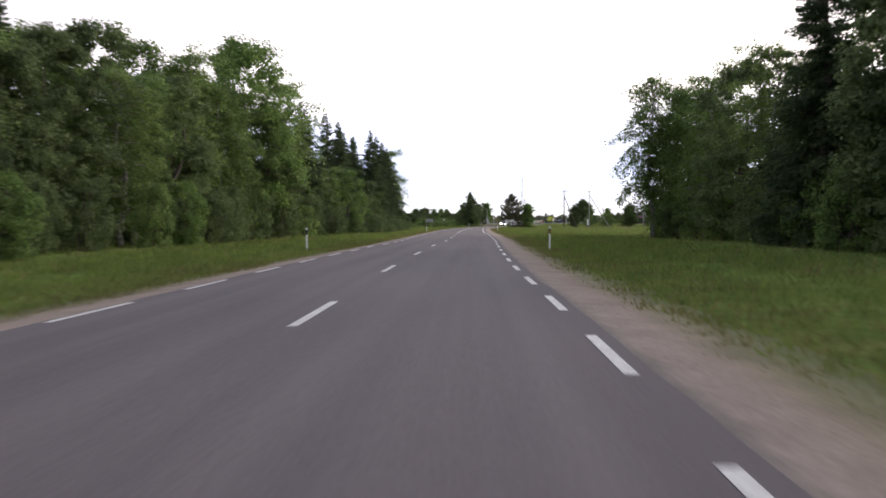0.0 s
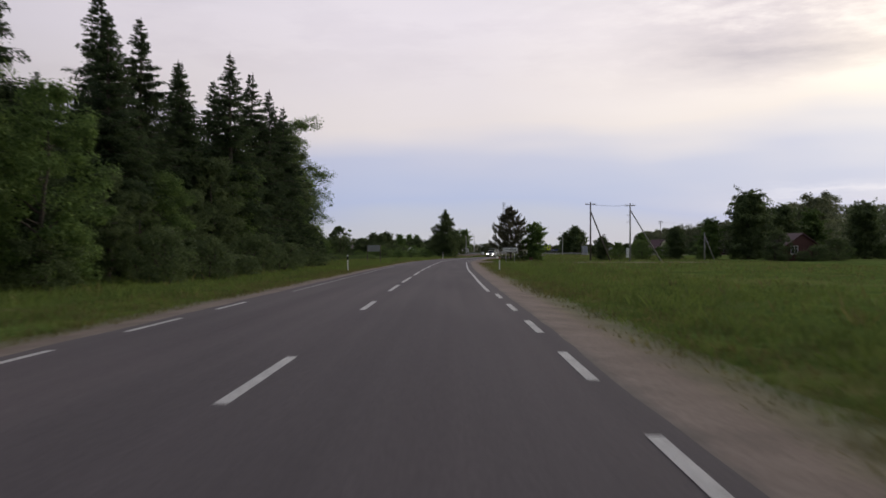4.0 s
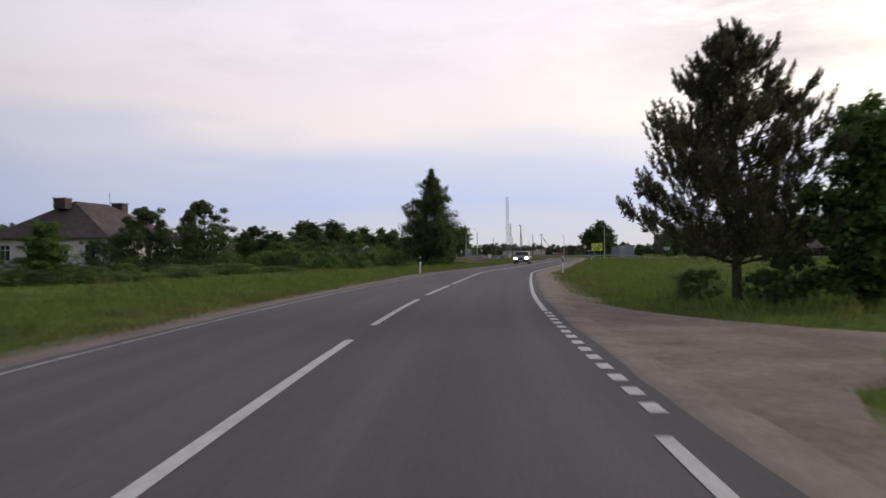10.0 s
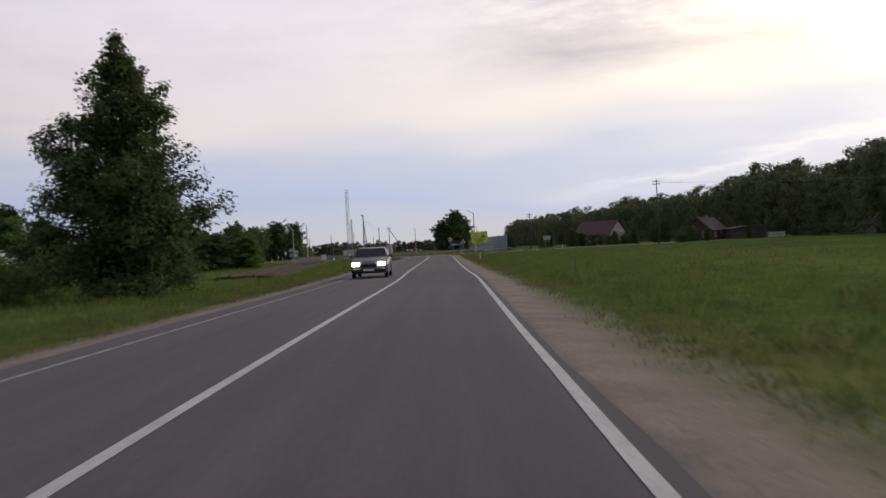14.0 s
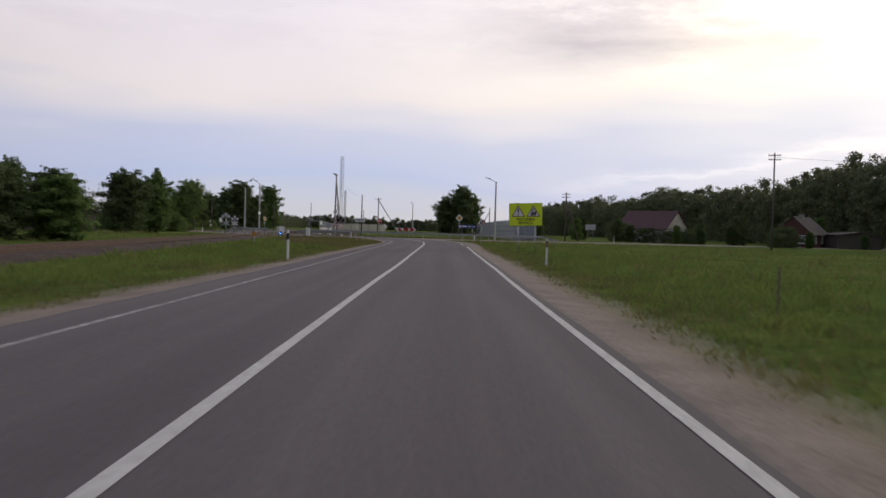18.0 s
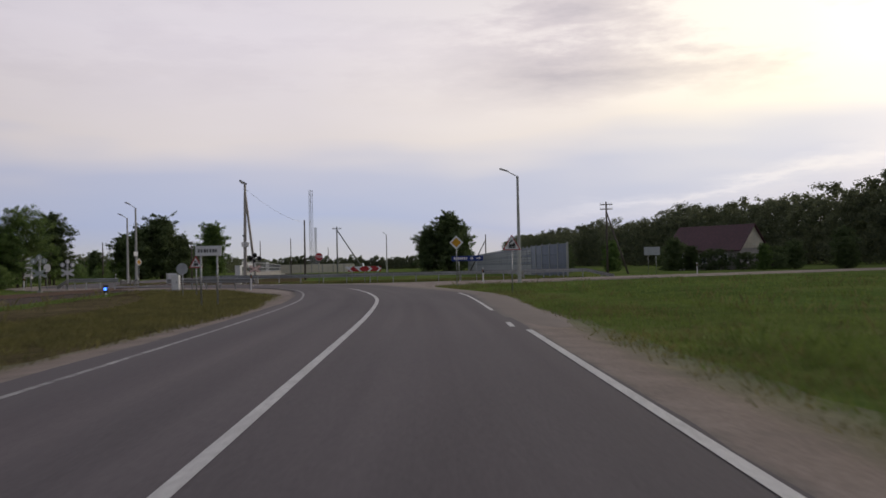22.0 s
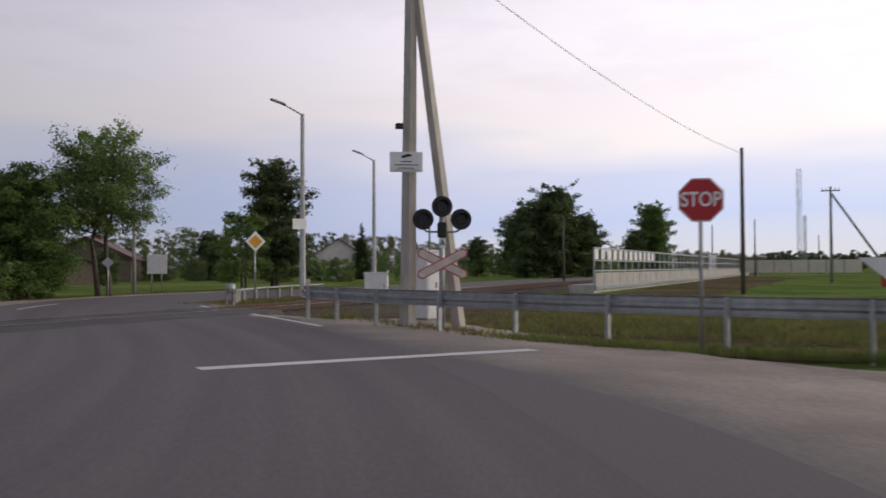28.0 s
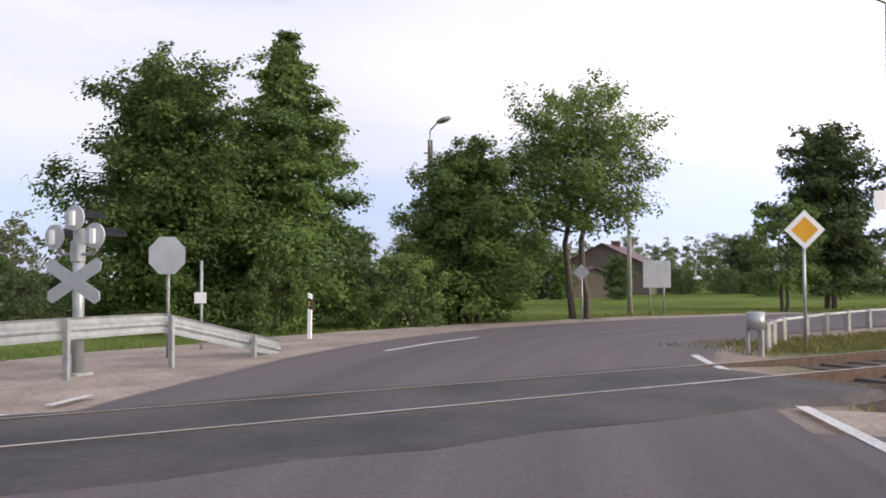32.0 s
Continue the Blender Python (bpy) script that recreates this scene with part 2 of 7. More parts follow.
def road_mat(name, c1, c2):
    """Asphalt of a lane strip: grain, streaks along the road, paler wheel tracks, tar patches. Its coordinates are metres across and along."""
    m = mat(name, c1, c2, 30.0, 0.85, 0.12, spec=0.3)
    nt = m.node_tree
    b = nt.nodes["Principled BSDF"]
    col = b.inputs["Base Color"].links[0].from_socket
    uv = nt.nodes.new("ShaderNodeTexCoord")
    mp = nt.nodes.new("ShaderNodeMapping")
    mp.inputs[3].default_value = (1.6, 0.035, 1)
    nt.links.new(uv.outputs["UV"], mp.inputs[0])
    st = nt.nodes.new("ShaderNodeTexNoise")
    st.inputs["Scale"].default_value, st.inputs["Detail"].default_value = 1.0, 5.0
    nt.links.new(mp.outputs[0], st.inputs[0])
    r1 = ramp(nt, [(0.3, (0.84, 0.83, 0.84)), (0.7, (1.14, 1.13, 1.12))])
    nt.links.new(st.outputs[0], r1.inputs[0])
    sx = nt.nodes.new("ShaderNodeSeparateXYZ")
    nt.links.new(uv.outputs["UV"], sx.inputs[0])
    sc = nt.nodes.new("ShaderNodeMath")
    sc.operation = "MULTIPLY_ADD"
    sc.inputs[1].default_value, sc.inputs[2].default_value = 0.125, 0.5
    nt.links.new(sx.outputs[0], sc.inputs[0])
    r2 = ramp(nt, [(0.02, (0.9, 0.9, 0.9)), (0.13, (0.97, 0.96, 0.96)), (0.19, (1.1, 1.09, 1.08)), (0.28, (0.93, 0.92, 0.93)), (0.38, (1.09, 1.08, 1.07)), (0.5, (0.95, 0.95, 0.96)), (0.62, (1.09, 1.08, 1.07)), (0.72, (0.91, 0.9, 0.91)), (0.81, (1.1, 1.09, 1.08)), (0.92, (0.95, 0.95, 0.95))], "B_SPLINE")
    nt.links.new(sc.outputs[0], r2.inputs[0])
    mp2 = nt.nodes.new("ShaderNodeMapping")
    mp2.inputs[3].default_value = (0.22, 0.06, 1)
    nt.links.new(uv.outputs["UV"], mp2.inputs[0])
    pt = nt.nodes.new("ShaderNodeTexNoise")
    pt.inputs["Scale"].default_value, pt.inputs["Detail"].default_value = 1.0, 2.0
    nt.links.new(mp2.outputs[0], pt.inputs[0])
    r3 = ramp(nt, [(0.36, (0.88, 0.88, 0.89)), (0.5, (1.0, 1.0, 1.0)), (0.66, (1.06, 1.05, 1.04))])
    nt.links.new(pt.outputs[0], r3.inputs[0])
    for r in (r1, r2, r3):
        mx = nt.nodes.new("ShaderNodeVectorMath")
        mx.operation = "MULTIPLY"
        nt.links.new(col, mx.inputs[0])
        nt.links.new(r.outputs[0], mx.inputs[1])
        col = mx.outputs[0]
    nt.links.new(col, b.inputs["Base Color"])
    return m


def blend(nt, fac, a, b):
    n = nt.nodes.new("ShaderNodeMix")
    n.data_type = "RGBA"
    nt.links.new(fac, n.inputs[0])
    for k, v in ((6, a), (7, b)):
        if isinstance(v, tuple):
            n.inputs[k].default_value = (*v, 1)
        else:
            nt.links.new(v, n.inputs[k])
    return n.outputs[2]


def strip_blend(name, stops, jitter, base):
    """A strip whose colour passes from one soil to the next across its width, with a ragged, noisy border. stops: (metres from the line, colour)."""
    m = mat(name, *base)
    nt = m.node_tree
    b = nt.nodes["Principled BSDF"]
    grain = b.inputs["Base Color"].links[0].from_socket
    uv = nt.nodes.new("ShaderNodeTexCoord")
    sx = nt.nodes.new("ShaderNodeSeparateXYZ")
    nt.links.new(uv.outputs["UV"], sx.inputs[0])
    ab = nt.nodes.new("ShaderNodeMath")
    ab.operation = "ABSOLUTE"
    nt.links.new(sx.outputs[0], ab.inputs[0])
    total = ab.outputs[0]
    for sc, amp in ((0.5, jitter), (3.0, jitter * 0.6), (14.0, jitter * 0.5)):
        no = nt.nodes.new("ShaderNodeTexNoise")
        no.inputs["Scale"].default_value, no.inputs["Detail"].default_value = sc, 4.0
        nt.links.new(uv.outputs["Object"], no.inputs[0])
        ma = nt.nodes.new("ShaderNodeMath")
        ma.operation = "MULTIPLY_ADD"
        ma.inputs[1].default_value = 2 * amp
        nt.links.new(no.outputs[0], ma.inputs[0])
        nt.links.new(total, ma.inputs[2])
        total = ma.outputs[0]
    lo, hi = stops[0][0], stops[-1][0]
    sh = nt.nodes.new("ShaderNodeMapRange")
    sh.inputs[1].default_value, sh.inputs[2].default_value = lo + 2.1 * jitter, hi + 2.1 * jitter
    nt.links.new(total, sh.inputs[0])
    rp = ramp(nt, [((d - lo) / (hi - lo), c) for d, c in stops])
    nt.links.new(sh.outputs[0], rp.inputs[0])
    mx = nt.nodes.new("ShaderNodeVectorMath")
    mx.operation = "MULTIPLY"
    nt.links.new(rp.outputs[0], mx.inputs[0])
    nt.links.new(grain, mx.inputs[1])
    nt.links.new(mx.outputs[0], b.inputs["Base Color"])
    return m


def verge_mat(name):
    """Asphalt crumbling into gravel, gravel giving way to dry soil."""
    return strip_blend(name, [(3.3, (0.135, 0.12, 0.122)), (3.48, (0.18, 0.152, 0.14)), (3.7, (0.275, 0.218, 0.188)), (4.2, (0.265, 0.205, 0.168)), (4.6, (0.185, 0.16, 0.092)), (5.2, (0.13, 0.145, 0.055))], 0.16,
                       ((1.15, 1.15, 1.15), (0.78, 0.77, 0.76), 16.0, 1.0, 0.45, 0.0, 0.2))


def dust_mat(name):
    """Asphalt under ever more dust and gravel: earthy along the straight, pale in the turn."""
    m = strip_blend(name, [(0.0, (0.135, 0.12, 0.122)), (0.45, (0.17, 0.147, 0.142)), (1.0, (0.25, 0.206, 0.182)), (2.4, (0.33, 0.27, 0.232))], 0.26,
                    ((1.12, 1.12, 1.12), (0.84, 0.83, 0.82), 12.0, 0.95, 0.3, 0.0, 0.2))
    nt = m.node_tree
    b = nt.nodes["Principled BSDF"]
    col = b.inputs["Base Color"].links[0].from_socket
    uv, sx, mul = nt.nodes.new("ShaderNodeTexCoord"), nt.nodes.new("ShaderNodeSeparateXYZ"), nt.nodes.new("ShaderNodeMath")
    nt.links.new(uv.outputs["UV"], sx.inputs[0])
    mul.operation = "MULTIPLY"
    for k, (x0, x1, y0, y1) in enumerate(((-0.2, -1.2, 0.0, 1.0), (24.0, 46.0, 0.8, 0.0))):
        mr = nt.nodes.new("ShaderNodeMapRange")
        for i, v in zip((1, 2, 3, 4), (x0, x1, y0, y1)):
            mr.inputs[i].default_value = v
        nt.links.new(sx.outputs[k], mr.inputs[0])
        nt.links.new(mr.outputs[0], mul.inputs[k])
    nt.links.new(blend(nt, mul.outputs[0], col, (0.2, 0.164, 0.143)), b.inputs["Base Color"])
    return m


def meadow_mat(name):
    """Meadow: fresh and yellowed grass in patches of several sizes."""
    m = mat(name, (0.162, 0.215, 0.064), (0.082, 0.13, 0.034), 2.6, 1.0, 0.8, big=0.3, spec=0.0)
    nt = m.node_tree
    b = nt.nodes["Principled BSDF"]
    col = b.inputs["Base Color"].links[0].from_socket
    tc = nt.nodes.new("ShaderNodeTexCoord")
    for sc, c, lo, hi in ((0.05, (0.215, 0.225, 0.078), 0.5, 0.68), (0.33, (0.2, 0.185, 0.08), 0.56, 0.74), (0.9, (0.085, 0.125, 0.036), 0.58, 0.8)):
        no = nt.nodes.new("ShaderNodeTexNoise")
        no.inputs["Scale"].default_value, no.inputs["Detail"].default_value, no.inputs["Distortion"].default_value = sc, 6.0, 0.4
        nt.links.new(tc.outputs["Object"], no.inputs[0])
        r = ramp(nt, [(lo, (0, 0, 0)), (hi, (0.75, 0.75, 0.75))])
        nt.links.new(no.outputs[0], r.inputs[0])
        col = blend(nt, r.outputs[0], col, c)
    nt.links.new(col, b.inputs["Base Color"])
    return m


M_ASPHALT = road_mat("asphalt", (0.146, 0.126, 0.133), (0.105, 0.09, 0.096))
M_ASPHALT_DARK = mat("fresh_asphalt", (0.082, 0.071, 0.074), (0.052, 0.045, 0.047), 12.0, 0.8, 0.4, big=0.45)
M_GRAVEL_PALE = mat("pale_gravel", (0.41, 0.342, 0.3), (0.29, 0.238, 0.208), 14.0, 1.0, 0.3, big=0.25, spec=0.1)
M_GRASS_GROUND = meadow_mat("meadow")
M_DRY_GROUND = mat("dry_verge_soil", (0.17, 0.138, 0.078), (0.092, 0.076, 0.046), 2.4, 1.0, 0.6, big=0.35, spec=0.0)
M_VERGE = verge_mat("verge_gravel")
M_DUST = dust_mat("dusty_asphalt")
M_SHOULDER = mat("shoulder_gravel", (0.235, 0.188, 0.16), (0.16, 0.13, 0.11), 12.0, 1.0, 0.35, big=0.25, spec=0.1)
M_SAND = mat("sand", (0.33, 0.265, 0.222), (0.232, 0.183, 0.152), 10.0, 1.0, 0.3, big=0.25, spec=0.1)
M_PAINT_WORN = mat("worn_road_paint", (0.5, 0.48, 0.47), (0.17, 0.155, 0.155), 5.0, 0.8, 0.2, big=0.2)
M_PAINT = mat("road_paint", (0.74, 0.72, 0.7), (0.5, 0.48, 0.47), 22.0, 0.7, 0.2, big=0.12)
M_CONCRETE = mat("concrete", (0.42, 0.4, 0.37), (0.3, 0.285, 0.265), 7.0, 0.9, 0.4, big=0.15)
M_POLE_CONCRETE = mat("pole_concrete", (0.58, 0.535, 0.475), (0.42, 0.385, 0.345), 5.0, 0.9, 0.3, big=0.2, stretch=(2, 2, 0.4))
M_LAMP_CONCRETE = mat("pale_concrete", (0.62, 0.61, 0.59), (0.48, 0.47, 0.455), 6.0, 0.9, 0.2, big=0.12)
M_STEEL = mat("galvanised_steel", (0.5, 0.51, 0.52), (0.36, 0.37, 0.38), 6.0, 0.45, 0.1, 0.6, big=0.15)
M_STEEL_DULL = mat("weathered_steel", (0.34, 0.34, 0.34), (0.24, 0.24, 0.24), 6.0, 0.6, 0.1, 0.3)
M_WOOD = mat("weathered_wood", (0.17, 0.14, 0.115), (0.085, 0.07, 0.06), 5.0, 0.9, 0.5, stretch=(4, 4, 0.3))
M_BARK = mat("bark", (0.13, 0.105, 0.085), (0.06, 0.05, 0.042), 6.0, 0.95, 0.9, stretch=(3, 3, 0.8))
M_BIRCH = mat("birch_bark", (0.42, 0.4, 0.37), (0.1, 0.09, 0.085), 3.0, 0.9, 0.5, stretch=(1, 1, 2.5))
M_LEAF = leaf_mat("leaves", (0.202, 0.285, 0.099), (0.109, 0.171, 0.061), 0.20)
M_LEAF_LIGHT = leaf_mat("young_leaves", (0.241, 0.317, 0.119), (0.129, 0.196, 0.069), 0.15)
M_LEAF_DARK = leaf_mat("dark_leaves", (0.165, 0.21, 0.1), (0.095, 0.13, 0.064), 0.18)
M_LEAF_DEEP = leaf_mat("deep_green_leaves", (0.168, 0.243, 0.082), (0.092, 0.146, 0.05), 0.18)
M_NEEDLE = leaf_mat("spruce_needles", (0.093, 0.127, 0.066), (0.049, 0.073, 0.039))
M_PINE = leaf_mat("pine_needles", (0.185, 0.172, 0.128), (0.088, 0.087, 0.064))
# leaves of the far woods, with aerial haze mixed into the colour
M_LEAF_HAZED = leaf_mat("hazed_leaves", (0.27, 0.29, 0.18), (0.165, 0.185, 0.122))
M_GRASS = leaf_mat("grass_blades", (0.205, 0.262, 0.082), (0.14, 0.196, 0.055), 0.0)
M_GRASS_DRY = leaf_mat("dry_grass_blades", (0.26, 0.235, 0.11), (0.13, 0.13, 0.05), 0.0)
M_WHITE = mat("white_paint", (0.84, 0.84, 0.83), (0.74, 0.74, 0.73), 5.0, 0.5, 0.05)
M_SIGN_WHITE = mat("white_sheeting", (0.84, 0.84, 0.84), (0.77, 0.77, 0.77), 3.0, 0.4)
M_SIGN_BACK = mat("bare_aluminium", (0.5, 0.52, 0.54), (0.42, 0.43, 0.45), 4.0, 0.45, 0.05, 0.3)
M_RED = mat("red_sheeting", (0.5, 0.022, 0.03), (0.4, 0.018, 0.025), 3.0, 0.4)
M_RED_DARK = mat("dark_red_sheeting", (0.2, 0.02, 0.03), (0.15, 0.016, 0.024), 3.0, 0.4)
M_RED_FADED = mat("faded_red_sheeting", (0.46, 0.13, 0.12), (0.36, 0.1, 0.095), 6.0, 0.6, 0.1)
M_FADED = mat("faded_white_sheeting", (0.68, 0.58, 0.54), (0.55, 0.45, 0.42), 6.0, 0.6, 0.1)
M_YELLOW = mat("lemon_sheeting", (0.8, 0.95, 0.03), (0.76, 0.9, 0.028), 3.0, 0.4)
M_AMBER = mat("amber_sheeting", (0.72, 0.36, 0.015), (0.62, 0.3, 0.012), 3.0, 0.4)
M_BLUE = mat("blue_sheeting", (0.02, 0.05, 0.24), (0.016, 0.04, 0.19), 3.0, 0.4)
M_BLACK = mat("black_paint", (0.018, 0.018, 0.02), (0.012, 0.012, 0.013), 6.0, 0.55)
M_RUST = mat("rusty_steel", (0.13, 0.085, 0.065), (0.08, 0.052, 0.042), 9.0, 0.85, 0.4, spec=0.2)
M_RAILTOP = mat("polished_rail", (0.62, 0.61, 0.6), (0.54, 0.53, 0.52), 8.0, 0.35, 0.0, 0.4)
M_BALLAST = mat("ballast", (0.125, 0.094, 0.078), (0.062, 0.047, 0.04), 7.0, 0.95, 1.0, big=0.25, spec=0.1)
M_SLEEPER = mat("sleeper_wood", (0.1, 0.078, 0.065), (0.055, 0.043, 0.037), 6.0, 0.9, 0.5, stretch=(0.5, 4, 4))
M_WHITEWASH = mat("white_plaster", (0.8, 0.74, 0.7), (0.68, 0.62, 0.58), 2.0, 0.9, 0.2, big=0.15)
M_PLASTER = mat("pale_plaster", (0.5, 0.46, 0.42), (0.38, 0.35, 0.32), 2.5, 0.9, 0.2, big=0.15)
M_ROOF_GREY = mat("grey_slate_roof", (0.18, 0.148, 0.138), (0.095, 0.078, 0.074), 2.2, 0.85, 0.4, big=0.4)
M_ROOF_BROWN = mat("brown_slate_roof", (0.125, 0.088, 0.082), (0.068, 0.05, 0.048), 2.2, 0.85, 0.4, big=0.4)
M_ROOF_RED = mat("maroon_roof", (0.115, 0.042, 0.05), (0.075, 0.03, 0.036), 3.0, 0.6, 0.2, big=0.15)
M_BRICK = mat("red_boards", (0.125, 0.055, 0.044), (0.08, 0.037, 0.031), 3.0, 0.85, 0.3, stretch=(6, 6, 0.5))
M_GLASS_DARK = mat("window_glass", (0.03, 0.035, 0.04), (0.02, 0.024, 0.03), 2.0, 0.08, spec=0.8)
M_WALL_BLUE = mat("blue_grey_panel", (0.15, 0.175, 0.245), (0.11, 0.13, 0.195), 1.2, 0.35, 0.05, 0.2, stretch=(1, 1, 0.2))
M_WALL_CREAM = mat("cream_concrete", (0.74, 0.68, 0.54), (0.62, 0.57, 0.46), 1.5, 0.9, 0.1, big=0.15)
M_WALL_PALE = mat("pale_panel", (0.4, 0.41, 0.43), (0.32, 0.33, 0.35), 1.2, 0.4, 0.05, 0.1)
M_PLATFORM = mat("platform_concrete", (0.5, 0.48, 0.45), (0.38, 0.36, 0.335), 3.0, 0.9, 0.2, big=0.15)
M_LAMP_WHITE = mat("lit_lamp", (1.0, 0.95, 0.85), (1.0, 0.95, 0.85), 1.0, emit=14.0)
M_LAMP_BLUE = mat("lit_blue_lamp", (0.06, 0.2, 1.0), (0.06, 0.2, 1.0), 1.0, emit=4.0)
M_CAR = mat("silver_car_paint", (0.2, 0.2, 0.21), (0.17, 0.17, 0.18), 2.0, 0.3, 0.0, 0.5)
M_TYRE = mat("tyre_rubber", (0.02, 0.02, 0.02), (0.014, 0.014, 0.014), 9.0, 0.85)
M_LENS = mat("dark_lens", (0.02, 0.014, 0.016), (0.014, 0.01, 0.012), 3.0, 0.2)
M_ORANGE = mat("orange_plate", (0.6, 0.25, 0.05), (0.5, 0.2, 0.04), 3.0, 0.5)

# ---------------------------------------------------------------- mesh helpers


def part(name, bm, material, parent=None, label="", smooth=False, m=None):
    """Links a bmesh as one mesh object under a thing or a part."""
    me = bpy.data.meshes.new(name)
    bm.to_mesh(me)
    bm.free()
    me.materials.append(material)
    if smooth:
        me.polygons.foreach_set("use_smooth", [True] * len(me.polygons))
    ob = new(name, me)
    if parent:
        ob.parent = parent
    if m is not None:
        ob.matrix_basis = m
    return tagged(ob, label)


def shared(name, me, parent, m):
    ob = new(name, me)
    ob.parent, ob.matrix_basis = parent, m
    return ob


def raw(name, verts, faces, material, parent=None, smooth=False):
    me = bpy.data.meshes.new(name)
    me.from_pydata(verts, [], faces)
    me.update()
    me.materials.append(material)
    if smooth:
        me.polygons.foreach_set("use_smooth", [True] * len(me.polygons))
    ob = new(name, me)
    if parent:
        ob.parent = parent
    return ob


def empty(name, m, label, category, group="", kind=""):
    ob = new(name)
    ob.matrix_basis = m
    return tagged(ob, label, category, group, kind)


def B():
    return bmesh.new()


def box(bm, x0, x1, y0, y1, z0, z1, bevel=0.0, m=None):
    r = bmesh.ops.create_cube(bm, size=1.0, matrix=Matrix.Translation(((x0 + x1) / 2, (y0 + y1) / 2, (z0 + z1) / 2)) @ Matrix.Diagonal((x1 - x0, y1 - y0, z1 - z0, 1)))
    vs = r["verts"]
    if bevel:
        es = list({e for v in vs for e in v.link_edges})
        rb = bmesh.ops.bevel(bm, geom=es, offset=bevel, segments=1, affect="EDGES")
        vs = list({v for f in rb["faces"] for v in f.verts} | {v for v in vs if v.is_valid})
    if m is not None:
        bmesh.ops.transform(bm, matrix=m, verts=vs)
    return bm


def tube(bm, p0, p1, r0, r1=None, n=10):
    p0, p1 = Vector(p0), Vector(p1)
    d = p1 - p0
    q = d.to_track_quat("Z", "Y").to_matrix().to_4x4()
    bmesh.ops.create_cone(bm, cap_ends=True, segments=n, radius1=r0, radius2=r0 if r1 is None else r1, depth=d.length, matrix=Matrix.Translation((p0 + p1) / 2) @ q)
    return bm


def prism(bm, pts, y0, y1):
    """A plate of the outline pts (x, z), from y0 (front) to y1 (back)."""
    a = [bm.verts.new((x, y0, z)) for x, z in pts]
    b = [bm.verts.new((x, y1, z)) for x, z in pts]
    n = len(pts)
    bm.faces.new(a)
    bm.faces.new(b[::-1])
    for i in range(n):
        bm.faces.new((a[i], b[i], b[(i + 1) % n], a[(i + 1) % n]))
    bmesh.ops.recalc_face_normals(bm, faces=bm.faces[:])
    return bm


def ngon(r, n, turn=0.0, cx=0.0, cz=0.0):
    return [(cx + r * math.cos(turn + 2 * math.pi * i / n), cz + r * math.sin(turn + 2 * math.pi * i / n)) for i in range(n)]


def text_part(words, size, x, y, z, material, parent, squeeze=1.0):
    cu = bpy.data.curves.new("lettering", "FONT")
    cu.body, cu.size, cu.align_x, cu.align_y, cu.extrude, cu.offset = words, size, "CENTER", "CENTER", 0.002, size * 0.018
    tmp = bpy.data.objects.new("lettering", cu)
    scene.collection.objects.link(tmp)
    bpy.context.view_layer.update()
    me = bpy.data.meshes.new_from_object(tmp.evaluated_get(bpy.context.evaluated_depsgraph_get()))
    bpy.data.objects.remove(tmp)
    me.materials.clear()
    me.materials.append(material)
    ob = new("lettering", me)
    ob.parent = parent
    ob.matrix_basis = pose(x, y, z, 90) @ Matrix.Diagonal((squeeze, 1, 1, 1))
    return ob


def lerp_path(pts, step=2.0):
    """A smooth line through pts (Catmull-Rom), resampled evenly: points and left normals."""
    p = np.array(pts, float)
    ext = np.vstack([2 * p[0] - p[1], p, 2 * p[-1] - p[-2]])
    fine = []
    for i in range(1, len(ext) - 2):
        for t in np.linspace(0, 1, 24, endpoint=False):
            a, b, c, d = ext[i - 1:i + 3]
            fine.append(0.5 * (2 * b + (c - a) * t + (2 * a - 5 * b + 4 * c - d) * t * t + (3 * b - a - 3 * c + d) * t ** 3))
    fine = np.array(fine + [p[-1]])
    s = np.r_[0, np.cumsum(np.hypot(*np.diff(fine, axis=0).T))]
    g = np.arange(0, s[-1], step)
    q = np.c_[np.interp(g, s, fine[:, 0]), np.interp(g, s, fine[:, 1])]
    tan = np.gradient(q, axis=0)
    tan /= np.hypot(*tan.T)[:, None]
    return q, np.c_[-tan[:, 1], tan[:, 0]]


def ribbon(name, q, nrm, offs, zs, material, parent=None, wob=None):
    """A strip along the line q: cross-section at the offsets offs (left is positive) with heights zs."""
    k = len(offs)
    rng = np.random.RandomState(len(q) * 7 + k)
    vs, fs = [], []
    for i in range(len(q)):
        for j, (o, z) in enumerate(zip(offs, zs)):
            w = 0.0 if wob is None else wob[j] * (noise.noise((q[i, 0] * 0.35 + j * 9, q[i, 1] * 0.35, o)) * 0.8 + rng.uniform(-0.3, 0.3))
            vs.append((q[i, 0] + nrm[i, 0] * (o + w), q[i, 1] + nrm[i, 1] * (o + w), z))
    for i in range(len(q) - 1):
        for j in range(k - 1):
            a = i * k + j
            fs.append((a, a + k, a + k + 1, a + 1) if offs[1] < offs[0] else (a, a + 1, a + k + 1, a + k))
    ob = raw(name, vs, fs, material, parent)
    run = np.r_[0, np.cumsum(np.hypot(*np.diff(q, axis=0).T))]
    layer = ob.data.uv_layers.new(name="strip")
    for lp in ob.data.loops:
        i, j = divmod(lp.vertex_index, k)
        layer.data[lp.index].uv = (offs[j], run[i])
    return ob


